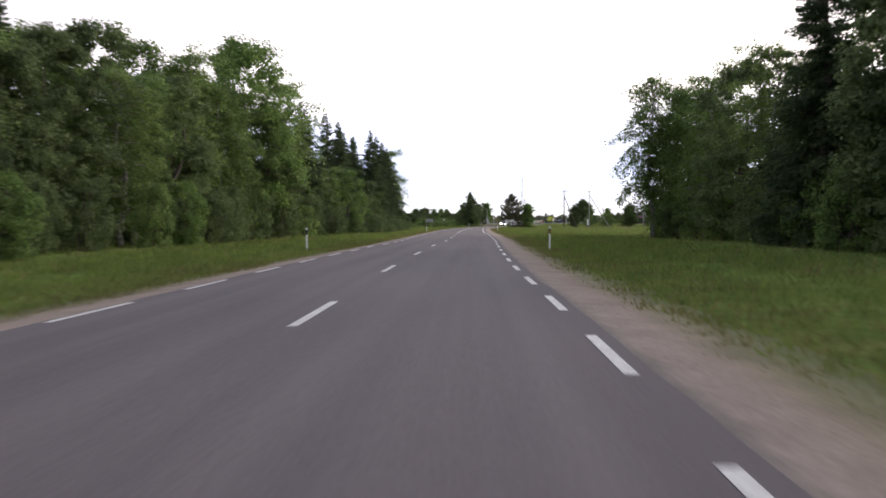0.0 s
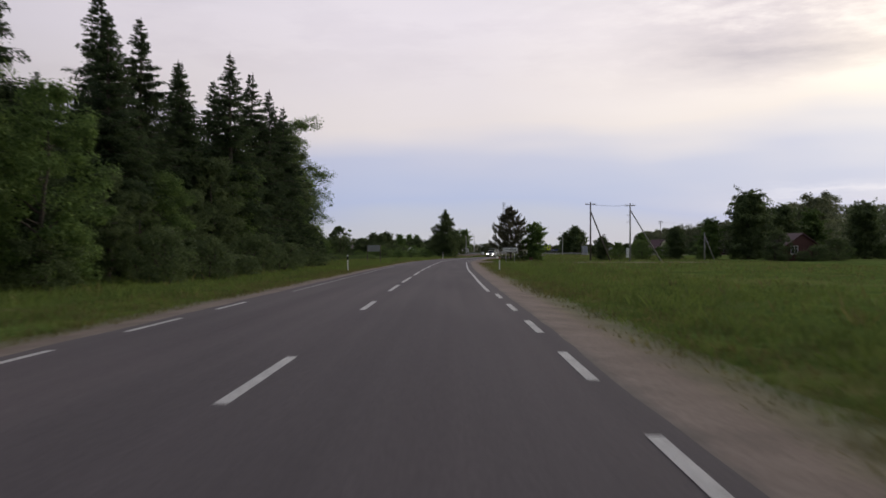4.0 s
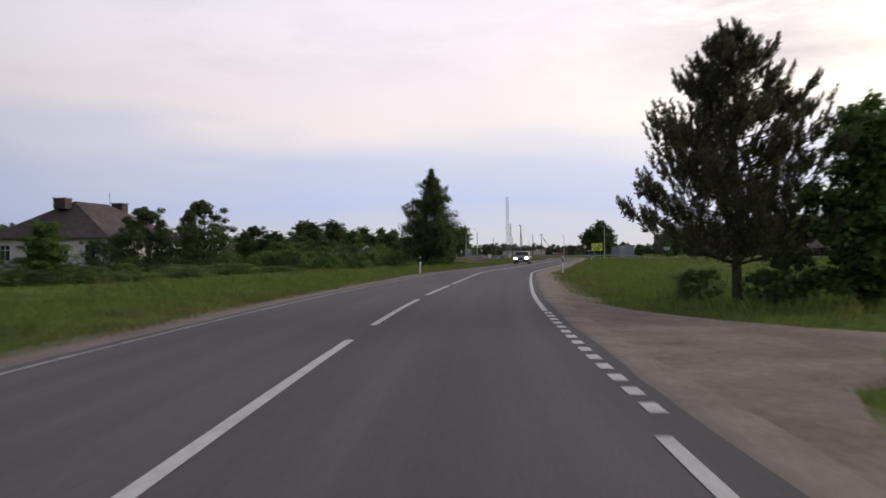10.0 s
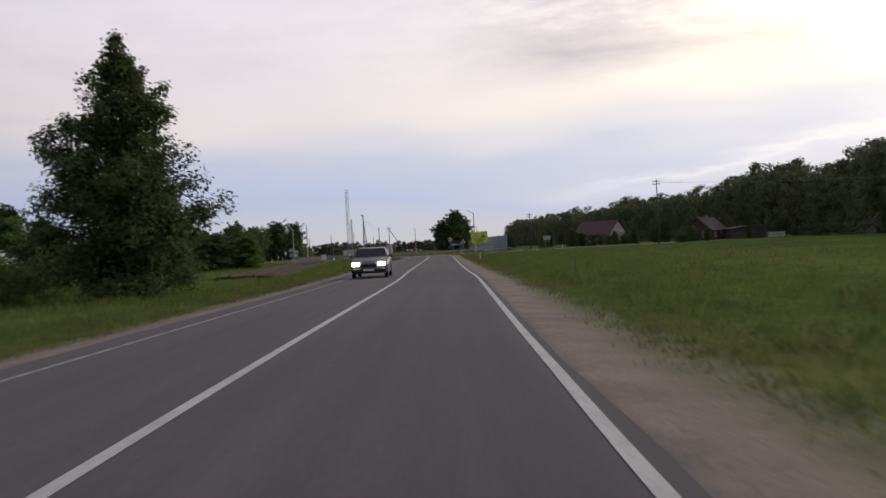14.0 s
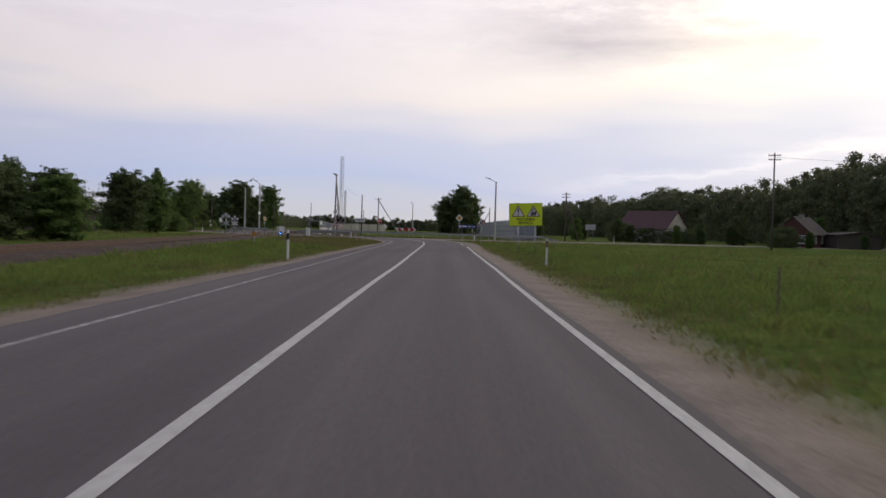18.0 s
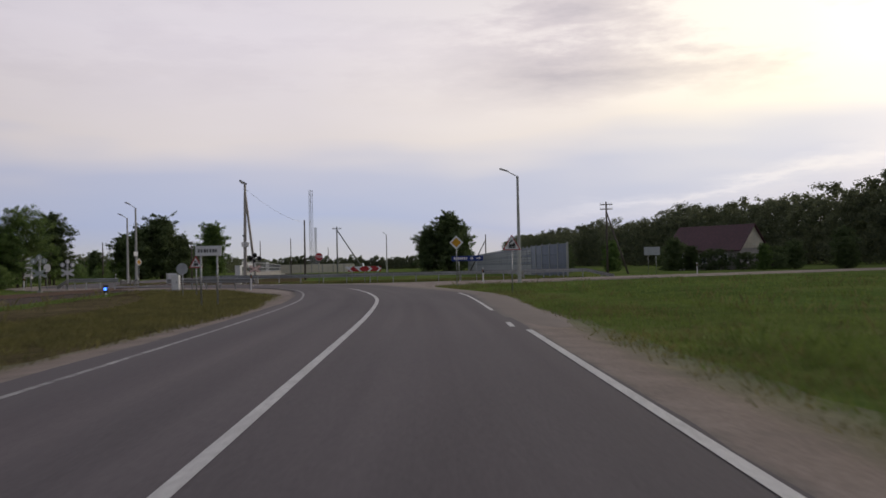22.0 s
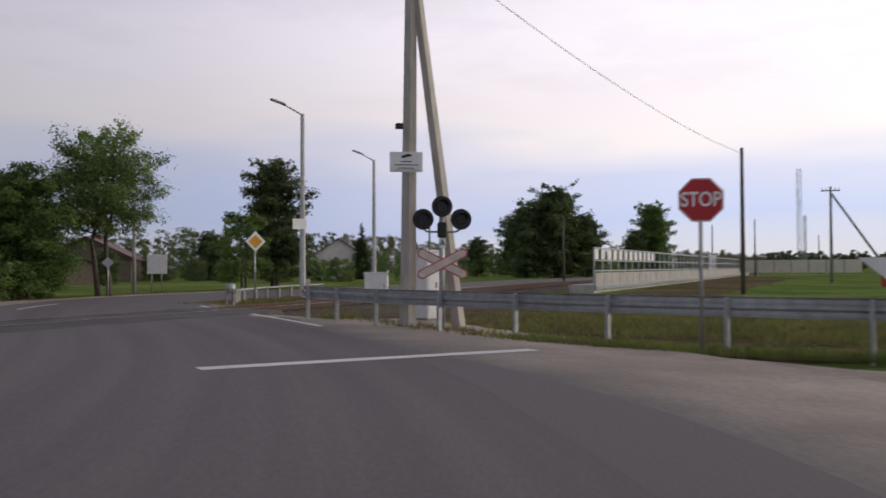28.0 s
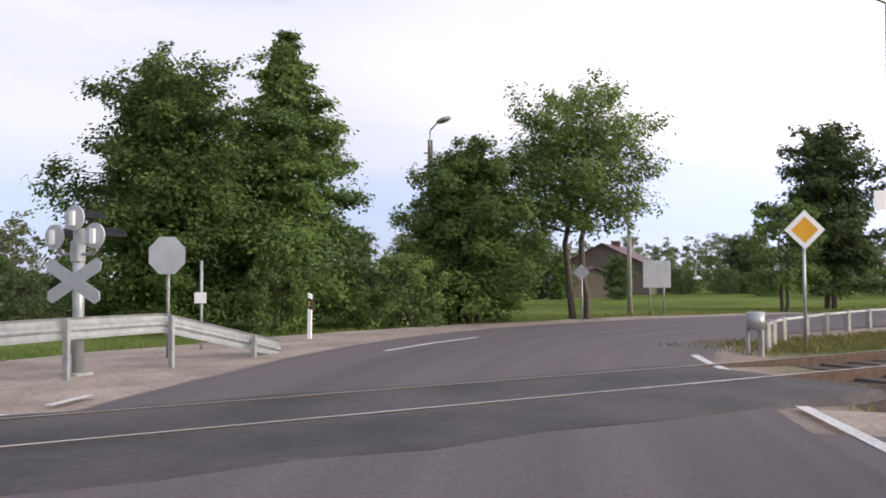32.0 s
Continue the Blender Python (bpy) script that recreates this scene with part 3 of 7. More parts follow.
# ---------------------------------------------------------------- ground, roads
ROAD = lerp_path([(-4.5, -60), (-3.0, -30), (-2.0, 0), (-1.6, 12), (-1.22, 26), (-0.4, 45.5), (0.22, 58), (1.2, 84), (1.85, 104), (2.3, 116), (2.95, 133), (3.85, 151), (4.35, 161), (4.9, 171), (5.65, 182), (6.7, 193),
                  (8.2, 205), (10.1, 219.5), (11.2, 226.5), (13.4, 236.8), (18.7, 260), (20.9, 270.5), (22.8, 279.5), (27.1, 299.5), (29.3, 309.5), (32.75, 325.7), (35.65, 339.2), (38.25, 351.6), (40.15, 362), (41.0, 369),
                  (41.5, 376), (41.5, 382), (40.7, 388.5), (38.6, 394.3), (35.3, 400.0), (31.3, 404.9), (27.0, 409.3), (23.2, 413.6), (20.4, 418.5), (19.4, 424), (19.7, 430), (21.3, 440), (24.0, 460), (29.5, 505), (36, 560)], 1.0)
SIDE = lerp_path([(40, 397), (45, 397.2), (50, 397.6), (60, 400), (75, 404.8), (95, 412), (120, 419), (150, 424), (200, 430)], 2.0)
DRIVE = lerp_path([(13.0, 179.8), (17, 179.9), (24, 180.4), (40, 182)], 1.0)
MOUTH = [(7.9, 168.0), (9.3, 170.6), (9.9, 174.0), (10.8, 176.4), (12.4, 177.7), (14.4, 178.5), (14.6, 181.2), (13.4, 182.8), (12.5, 184.4), (11.6, 186.8), (11.2, 190.0), (11.0, 194.0), (10.6, 198.0), (9.6, 199.0), (8.4, 186.0)]


def track_x(y):
    return 26.88 + 0.115 * (y - 410)


road_pts = np.vstack([ROAD[0][::3], SIDE[0][::2]])


def road_gap(x, y):
    return float(np.min(np.hypot(road_pts[:, 0] - x, road_pts[:, 1] - y)))


def ground_z(x, y):
    """Height of the meadow."""
    if abs(x) > 260 or y < -80 or y > 700:
        return -0.14
    g = road_gap(x, y)
    w = min(1.0, max(0.0, (g - 6.0) / 14.0))
    if (26 < x < 80 and 398 < y < 480) or (20 < x < 42 and 336 < y < 402):
        w *= 0.15
    z = -0.14 + w * (0.16 * noise.noise((x * 0.05, y * 0.05, 3.0)) + 0.05 * noise.noise((x * 0.3, y * 0.3, 7.0)))
    return z


axis_x = np.r_[-4500, -2500, -1200, -600, -300, np.arange(-160, 220, 4.0), 260, 400, 700, 1300, 2600, 4500]
axis_y = np.r_[-3000, -1000, -300, np.arange(-80, 640, 4.0), 700, 900, 1300, 2200, 4600]
gv = [(float(x), float(y), ground_z(x, y)) for y in axis_y for x in axis_x]
nx = len(axis_x)
gf = [(j * nx + i, j * nx + i + 1, (j + 1) * nx + i + 1, (j + 1) * nx + i) for j in range(len(axis_y) - 1) for i in range(nx - 1)]
tagged(raw("ground", gv, gf, M_GRASS_GROUND, smooth=True), "flat green meadow of uneven grass along the road", "ground", kind="structure")

road = empty("road", Matrix(), "two-lane grey asphalt road with white lane markings", "road", kind="structure")
q, nr = ROAD
ribbon("asphalt", q, nr, [3.48, 1.9, 0.0, -1.9, -3.5], [0.002, 0.012, 0.018, 0.012, 0.002], M_ASPHALT, road, wob=[0.08, 0, 0, 0, 0.07])
ribbon("verge_gravel", q, nr, [5.3, 4.5, 4.0, 3.3], [-0.15, -0.1, -0.06, -0.008], M_VERGE, road, wob=[0.35, 0.2, 0.1, 0.05])
ribbon("verge_gravel", q, nr, [-3.3, -4.2, -4.8, -5.6], [-0.008, -0.06, -0.1, -0.15], M_VERGE, road, wob=[0.05, 0.1, 0.2, 0.35])
side_road = empty("side_road", Matrix(), "pale side road joining at the junction", "road", kind="structure")
ribbon("surface", *SIDE, [3.0, 0.0, -3.0], [-0.04, -0.022, -0.04], M_GRAVEL_PALE, side_road)
ribbon("verge_gravel", *SIDE, [4.6, 2.95], [-0.13, -0.045], M_GRAVEL_PALE, side_road, wob=[0.3, 0])
ribbon("verge_gravel", *SIDE, [-2.95, -4.3], [-0.045, -0.13], M_GRAVEL_PALE, side_road, wob=[0, 0.3])
drive = empty("field_track", Matrix(), "sandy track leading off the road beside the pine", "track", kind="structure")
ribbon("sand", *DRIVE, [1.9, 1.3, 0.0, -1.3, -1.9], [-0.22, -0.1, -0.06, -0.1, -0.22], M_SAND, drive, wob=[0.3, 0.3, 0, 0.3, 0.3])


def sheet(name, pts, z, material, parent, wob=0.0):
    bm = B()
    if wob:
        fine = []
        for (x0, y0), (x1, y1) in zip(pts, pts[1:] + pts[:1]):
            k = max(1, int(math.hypot(x1 - x0, y1 - y0)))
            for i in range(k):
                x, y = x0 + (x1 - x0) * i / k, y0 + (y1 - y0) * i / k
                fine.append((x + wob * noise.noise((x * 0.7, y * 0.7, 2.0)), y + wob * noise.noise((x * 0.7, y * 0.7, 9.0))))
        pts = fine
    top = [bm.verts.new((x, y, z)) for x, y in pts]
    bm.faces.new(top)
    bm.normal_update()
    bmesh.ops.triangulate(bm, faces=bm.faces[:])
    bmesh.ops.recalc_face_normals(bm, faces=bm.faces[:])
    for f in bm.faces:
        if f.normal.z < 0:
            f.normal_flip()
    # the edge slopes down into the ground
    n = len(top)
    c = sum((v.co for v in top), Vector()) / n
    turn = sum(pts[i][0] * pts[(i + 1) % n][1] - pts[(i + 1) % n][0] * pts[i][1] for i in range(n))
    low = []
    for i in range(n):
        d = Vector((pts[(i + 1) % n][0] - pts[i - 1][0], pts[(i + 1) % n][1] - pts[i - 1][1], 0)).normalized()
        out = Vector((d.y, -d.x, 0)) * (1 if turn > 0 else -1)
        low.append(bm.verts.new(top[i].co + out * 0.12 - Vector((0, 0, 0.16))))
    for i in range(n):
        k = (i + 1) % n
        f = bm.faces.new((top[i], low[i], low[k], top[k]))
        f.normal_update()
        if f.normal.z < 0:
            f.normal_flip()
    return part(name, bm, material, parent)


sheet("sandy_mouth", MOUTH, -0.052, M_SAND, drive, 0.35)
junction = empty("junction", Matrix(), "wide worn asphalt junction before the level crossing", "road", kind="structure")
inner = [(float(p[0] + v[0] * 2.6), float(p[1] + v[1] * 2.6)) for p, v in zip(*ROAD) if 342 < p[1] < 407][::2]
sheet("apron", [(38.0, 341), (40.0, 344.6), (41.4, 350.4), (43.0, 357.4), (44.9, 366), (45.4, 372), (45.6, 380), (45.8, 387.5), (45.6, 391), (45.0, 394.4), (44.0, 396.6), (42.9, 398.4), (41.4, 400.4), (39.8, 402.7), (38.2, 404.3), (34.6, 407.9), (31.2, 411.0), (27, 408)] + inner[::-1], 0.001, M_ASPHALT, junction, 0.12)
MARGIN = [(40.6, 346), (42.4, 352), (43.9, 360), (45.2, 366), (45.9, 372), (46.4, 380), (48.2, 388), (52.6, 392), (60, 394.6), (70, 398), (70, 404.0), (56, 402.9), (49.4, 402.3), (46.0, 402.2), (43.6, 402.8), (41.1, 404.3), (38.2, 406.2), (35.2, 408.7), (32.0, 411.4), (30.4, 412.5), (29.4, 412.0), (36, 398), (43.0, 380), (42.0, 364), (39.4, 350)]
sheet("gravel_margin", MARGIN, -0.05, M_GRAVEL_PALE, junction, 0.22)
sheet("gravel_margin", [(40.6, 345.5), (42.5, 352), (44.0, 360), (45.3, 366), (46.0, 372), (46.5, 380), (47.4, 386), (45.4, 386), (44.0, 372), (42.0, 360), (39.4, 348)], -0.043, M_SHOULDER, junction, 0.22)
# gravel and dust swept to the outside of the turn
DUST = lerp_path([(40.15, 345), (41.85, 353), (43.05, 358.5), (44.7, 366), (44.95, 370), (44.9, 376), (44.6, 382), (44.35, 386), (43.9, 391.5), (42.6, 396.2), (40.3, 400.0), (37.4, 403.2), (34.2, 406.6), (31.6, 409.5)], 0.5)
dust = ribbon("dusty_strip", *DUST, [0.0, -0.4, -1.0, -1.6, -2.2, -3.0, -3.8], [-0.006, 0.0045, 0.0045, 0.004, 0.0, -0.03, -0.12], M_DUST, junction, wob=[0.1, 0.05, 0.05, 0.05, 0.1, 0.2, 0.4])
for i, v in enumerate(dust.data.vertices):
    k = i // 7
    v.co.z -= 0.1 * max(0.0, 1 - k / 10)
    y = DUST[0][k, 1]
    # narrow along the straight, wide in the turn
    slim = float(np.interp(y, [345, 366, 376, 392], [0.45, 0.48, 0.62, 1.0]))
    v.co.x = DUST[0][k, 0] + (v.co.x - DUST[0][k, 0]) * slim
    v.co.y = y + (v.co.y - y) * slim
    if y > 392:
        v.co.z = max(v.co.z, -0.045)
# gravel bank of the left margin, where the road bends to the crossing
MARGIN_L = [(38.0, 372), (35.4, 384), (34.2, 390), (31, 396), (26.4, 399.6), (20.6, 403.0), (17.0, 408.5), (14.8, 414.5), (13.6, 420), (13.6, 428), (14.8, 436), (18.0, 436), (18.0, 424), (19.5, 418), (23, 412), (30, 404), (37, 393), (39, 380)]
sheet("gravel_margin", MARGIN_L, -0.04, M_GRAVEL_PALE, junction, 0.4)
# dry grass between the road and the track before the crossing
DRY = [(30.5, 341), (33.6, 348), (35.6, 357), (36.5, 366), (36.6, 374), (36.0, 382), (34.6, 387.5), (31.4, 393), (27.4, 398), (28.0, 386), (26.6, 365), (25.0, 350)]
FLAT = [(31.8, 412.8), (34.4, 409.8), (37.7, 406.4), (41.4, 404.8), (49, 404.3), (53, 405.6), (47, 410), (42.4, 422), (42, 437), (46, 470), (53, 524), (43.5, 524), (36.6, 432)]
sheet("dry_verge", FLAT, -0.105, M_DRY_GROUND, junction, 1.0)
sheet("ballast_margin", [(28.6, 412.9), (30.4, 411.9), (31.9, 412.0), (34.0, 413.4), (36.6, 426), (33.6, 432), (30.8, 426), (29.8, 418)], -0.085, M_BALLAST, junction, 0.5)
sheet("dry_verge", DRY, -0.112, M_DRY_GROUND, junction, 1.2)
# darker patched asphalt along the rails
cross = empty("level_crossing", Matrix(), "dark patched asphalt of the level crossing with sunk rails", "level crossing", kind="structure")
cx, cy = 26.8, 409.2
along = Vector((0.114, 0.9935))
sheet("patch", [(cx + along.x * s + along.y * o, cy + along.y * s - along.x * o) for s, o in ((-5.4, -1.2), (-5.4, 2.5), (5.0, 2.4), (5.3, -1.0))], 0.0215, M_ASPHALT_DARK, cross, 0.3)


def marking(bm, line, off, width, z=0.0):
    qq, nn = line
    if callable(off):
        offs = [off(y) for y in qq[:, 1]]
        qq = qq + nn * np.array(offs)[:, None]
        off, z = 0.0, z - 0.0042 * abs(offs[0])
    a = [(qq[i] + nn[i] * (off + width / 2)) for i in range(len(qq))]
    b = [(qq[i] + nn[i] * (off - width / 2)) for i in range(len(qq))]
    # height of the cambered surface under the line
    zz = 0.0225 - 0.0042 * abs(off) + z
    va = [bm.verts.new((p[0], p[1], zz)) for p in a]
    vb = [bm.verts.new((p[0], p[1], zz)) for p in b]
    for i in range(len(qq) - 1):
        bm.faces.new((va[i], vb[i], vb[i + 1], va[i + 1]))
    return bm


def cut(y0, y1):
    """The stretch of the road from y0 to y1, with exact ends."""
    qq, nn = ROAD
    ys = np.r_[y0, qq[(qq[:, 1] > y0 + 0.05) & (qq[:, 1] < y1 - 0.05), 1], y1]
    return np.c_[np.interp(ys, qq[:, 1], qq[:, 0]), ys], np.c_[np.interp(ys, qq[:, 1], nn[:, 0]), np.interp(ys, qq[:, 1], nn[:, 1])]


for y0 in [10.2 + 11.37 * i for i in range(-4, 8)]:
    part("centre_dash", marking(B(), cut(y0, y0 + 3.2), 0.13 if y0 < 48 else 0.0, 0.125), M_PAINT, road)
for y0, y1 in ((98.6, 103.6), (106.1, 113.5), (116.6, 124.3), (127.0, 135.0), (137.8, 146.6), (149.4, 158.4), (160.6, 169.8), (172.2, 180.6), (183.2, 191.8), (194.2, 202.0)):
    part("centre_dash", marking(B(), cut(y0, y1), 0, 0.13), M_PAINT, road)
part("centre_line", marking(B(), cut(203.6, 381.5), 0, 0.13), M_PAINT, road)
for i in range(-6, 19):
    y0 = 7.0 + 5.02 * i if i < 10 else 55.1 + 4.95 * (i - 10)
    if y0 < 95:
        part("edge_dash", marking(B(), cut(y0, y0 + 2.4), -3.26, 0.12), M_PAINT, road)
for i in range(-6, 16):
    y0 = 10.8 + 5.45 * i if i < 10 else 63.7 + 5.3 * (i - 10)
    part("edge_dash", marking(B(), cut(y0, y0 + 2.75), 3.36 if y0 < 45 else 3.2, 0.11), M_PAINT, road)
part("edge_line", marking(B(), cut(98.5, 174.0), -3.1, 0.12), M_PAINT, road)
for i in range(14):
    part("edge_dash", marking(B(), cut(174.9 + 0.87 * i, 175.36 + 0.87 * i), -3.26, 0.15), M_PAINT, road)
part("edge_line", marking(B(), cut(187.1, 346.5), lambda y: float(np.interp(y, [187, 205, 235, 270, 315, 346], [-3.24, -3.2, -3.34, -3.3, -3.3, -3.42])), 0.12), M_PAINT, road)
part("edge_line", marking(B(), cut(98.5, 388.0), lambda y: float(np.interp(y, [98, 165, 178, 208, 240, 295, 340, 371, 388], [3.02, 2.98, 3.25, 3.05, 2.82, 2.66, 2.86, 3.1, 3.2])), 0.1), M_PAINT_WORN, road)


def bar(name, pts, width, z, parent):
    """A painted line through pts."""
    p = np.array(pts, float)
    d = np.gradient(p, axis=0)
    d /= np.hypot(*d.T)[:, None]
    nn = np.c_[-d[:, 1], d[:, 0]]
    bm = B()

    def top(x, y):
        return max(0.001, 0.018 - 0.0047 * road_gap(x, y)) + z
    a = [bm.verts.new((*(p[i] + nn[i] * width / 2), top(*p[i]))) for i in range(len(p))]
    b = [bm.verts.new((*(p[i] - nn[i] * width / 2), top(*p[i]))) for i in range(len(p))]
    for i in range(len(p) - 1):
        bm.faces.new((a[i], b[i], b[i + 1], a[i + 1]))
    return part(name, bm, M_PAINT, parent)


bar("edge_line", [(40.52, 346.7), (40.86, 348.1)], 0.11, 0.006, junction)
bar("edge_line", [(41.95, 353.0), (42.95, 357.7), (43.88, 362.3), (44.42, 365.1), (45.0, 368.8)], 0.11, 0.006, junction)
bar("stop_line", [(36.0, 400.1), (37.6, 401.9), (39.4, 403.75)], 0.32, 0.006, junction)
bar("edge_line", [(33.9, 407.8), (31.8, 409.95), (29.75, 411.95)], 0.14, 0.006, junction)
bar("edge_line", [(27.15, 414.45), (26.3, 415.2), (25.3, 416.2)], 0.14, 0.006, junction)
bar("edge_line", [(25.8, 404.7), (25.1, 405.4)], 0.12, 0.006, junction)
bar("edge_line", [(24.7, 405.9), (24.1, 406.5)], 0.12, 0.006, junction)
bar("edge_line", [(21.1, 412.6), (20.1, 414.4), (19.3, 416.3)], 0.12, 0.006, junction)

# ---------------------------------------------------------------- railway
rail_q = np.array([(track_x(y), y) for y in np.r_[np.arange(284, 400, 4.0), np.arange(400, 420, 1.0), np.arange(420, 800, 4.0)]])
rail_n = np.tile([[-0.994, 0.111]], (len(rail_q), 1))


def track_z(y):
    """Height of the rail heads: level with the asphalt at the crossing, a little higher away from it."""
    return 0.03 + 0.2 * min(1.0, max(0.0, (abs(y - 409.2) - 7.0) / 30.0))


def along_track(name, y0, y1, offs, zs, material, wob=0.0):
    """A strip along the track; heights zs count from the rail heads."""
    qq = rail_q[(rail_q[:, 1] >= y0) & (rail_q[:, 1] <= y1)]
    vs, fs, k = [], [], len(offs)
    for i, (x, y) in enumerate(qq):
        for j, (o, z) in enumerate(zip(offs, zs)):
            w = wob * noise.noise((x * 0.6 + j * 5, y * 0.6, 1.0)) if j in (0, k - 1) else 0.0
            vs.append((x + 0.994 * (o + w), y - 0.111 * (o + w), track_z(y) + z))
    for i in range(len(qq) - 1):
        for j in range(k - 1):
            a = i * k + j
            fs.append((a, a + 1, a + k + 1, a + k))
    return raw(name, vs, fs, material, railway)


railway = empty("railway_track", Matrix(), "single railway track on brown ballast beside the road", "railway track", kind="structure")
for a, b in ((284, 404), (415, 799)):
    along_track("ballast_bed", a, b, [-2.7, -1.6, 1.6, 2.6], [-0.42, -0.16, -0.16, -0.42], M_BALLAST, 0.4)
for off in (-0.78, 0.78):
    along_track("rail", 284, 799, [off - 0.06, off - 0.055, off - 0.035, off - 0.033, off + 0.033, off + 0.035, off + 0.055, off + 0.06], [-0.17, -0.04, -0.03, -0.001, -0.001, -0.03, -0.04, -0.17], M_RUST)
    along_track("rail_head", 398, 425, [off - 0.026, off + 0.026], [0.003, 0.003], M_RAILTOP if off > 0 else M_STEEL_DULL)
bm = B()
box(bm, -1.35, 1.35, -0.12, 0.12, 0.0, 0.17, 0.02)
slp = part("sleeper", bm, M_SLEEPER, railway)
slp.matrix_basis = pose(track_x(330.0), 330.0, track_z(330.0) - 0.3, 0, 0, -6.4)
for y in list(np.arange(330.7, 404, 0.7)) + list(np.arange(415.2, 470, 0.7)):
    shared("sleeper", slp.data, railway, pose(track_x(y), y, track_z(y) - 0.3 + 0.012 * math.sin(y * 37), 0, 0, -6.4 + math.sin(y * 91)))


# ---------------------------------------------------------------- trees
def leaf_cloud(centers, radii, count, size, rng, flat=0.35, long=1.0, pull=0.6):
    """Leaf quads strewn round the centres: arrays of vertices."""
    n = len(centers)
    k = rng.randint(0, n, count)
    d = rng.normal(size=(count, 3))
    d /= np.linalg.norm(d, axis=1)[:, None] + 1e-9
    r = radii[k] * rng.uniform(0, 1, count) ** pull
    p = centers[k] + d * r[:, None] * np.array([1, 1, 0.72])
    nrm = rng.normal(size=(count, 3)) * 0.6 + np.array([0, 0, 0.9]) + d * 1.25
    nrm /= np.linalg.norm(nrm, axis=1)[:, None] + 1e-9
    a = np.cross(nrm, rng.normal(size=(count, 3)))
    a /= np.linalg.norm(a, axis=1)[:, None] + 1e-9
    b = np.cross(nrm, a)
    s = size * rng.uniform(0.6, 1.35, count)[:, None]
    # kite-shaped leaves
    return np.stack([p - a * s * long, p - b * s * 0.48, p + a * s * long * 0.9, p + b * s * 0.48], 1).reshape(-1, 3)


def quads(name, v, material, parent):
    me = bpy.data.meshes.new(name)
    n = len(v) // 4
    me.vertices.add(len(v))
    me.vertices.foreach_set("co", np.asarray(v, np.float32).ravel())
    me.loops.add(n * 4)
    me.loops.foreach_set("vertex_index", np.arange(n * 4, dtype=np.int32))
    me.polygons.add(n)
    me.polygons.foreach_set("loop_start", np.arange(0, n * 4, 4, dtype=np.int32))
    me.update(calc_edges=True)
    me.materials.append(material)
    ob = new(name, me)
    ob.parent = parent
    return ob


def limb(bm, p0, p1, r0, r1, rng, bend=0.12, n=6, steps=4):
    """A bent, tapering branch."""
    p0, p1 = np.array(p0, float), np.array(p1, float)
    L = np.linalg.norm(p1 - p0)
    pts = [p0 + (p1 - p0) * t + rng.normal(size=3) * bend * L * math.sin(math.pi * t) * 0.5 for t in np.linspace(0, 1, steps + 1)]
    rr = np.linspace(r0, r1, steps + 1)
    rings = []
    for i, (p, r) in enumerate(zip(pts, rr)):
        t = Vector(pts[min(i + 1, steps)] - pts[max(i - 1, 0)]).normalized()
        u = t.orthogonal().normalized()
        w = t.cross(u)
        rings.append([bm.verts.new(Vector(p) + (u * math.cos(a) + w * math.sin(a)) * r) for a in np.linspace(0, 2 * math.pi, n, endpoint=False)])
    for a, b in zip(rings, rings[1:]):
        for i in range(n):
            bm.faces.new((a[i], a[(i + 1) % n], b[(i + 1) % n], b[i]))
    bm.faces.new(rings[-1])
    bm.faces.new(rings[0][::-1])
    return pts


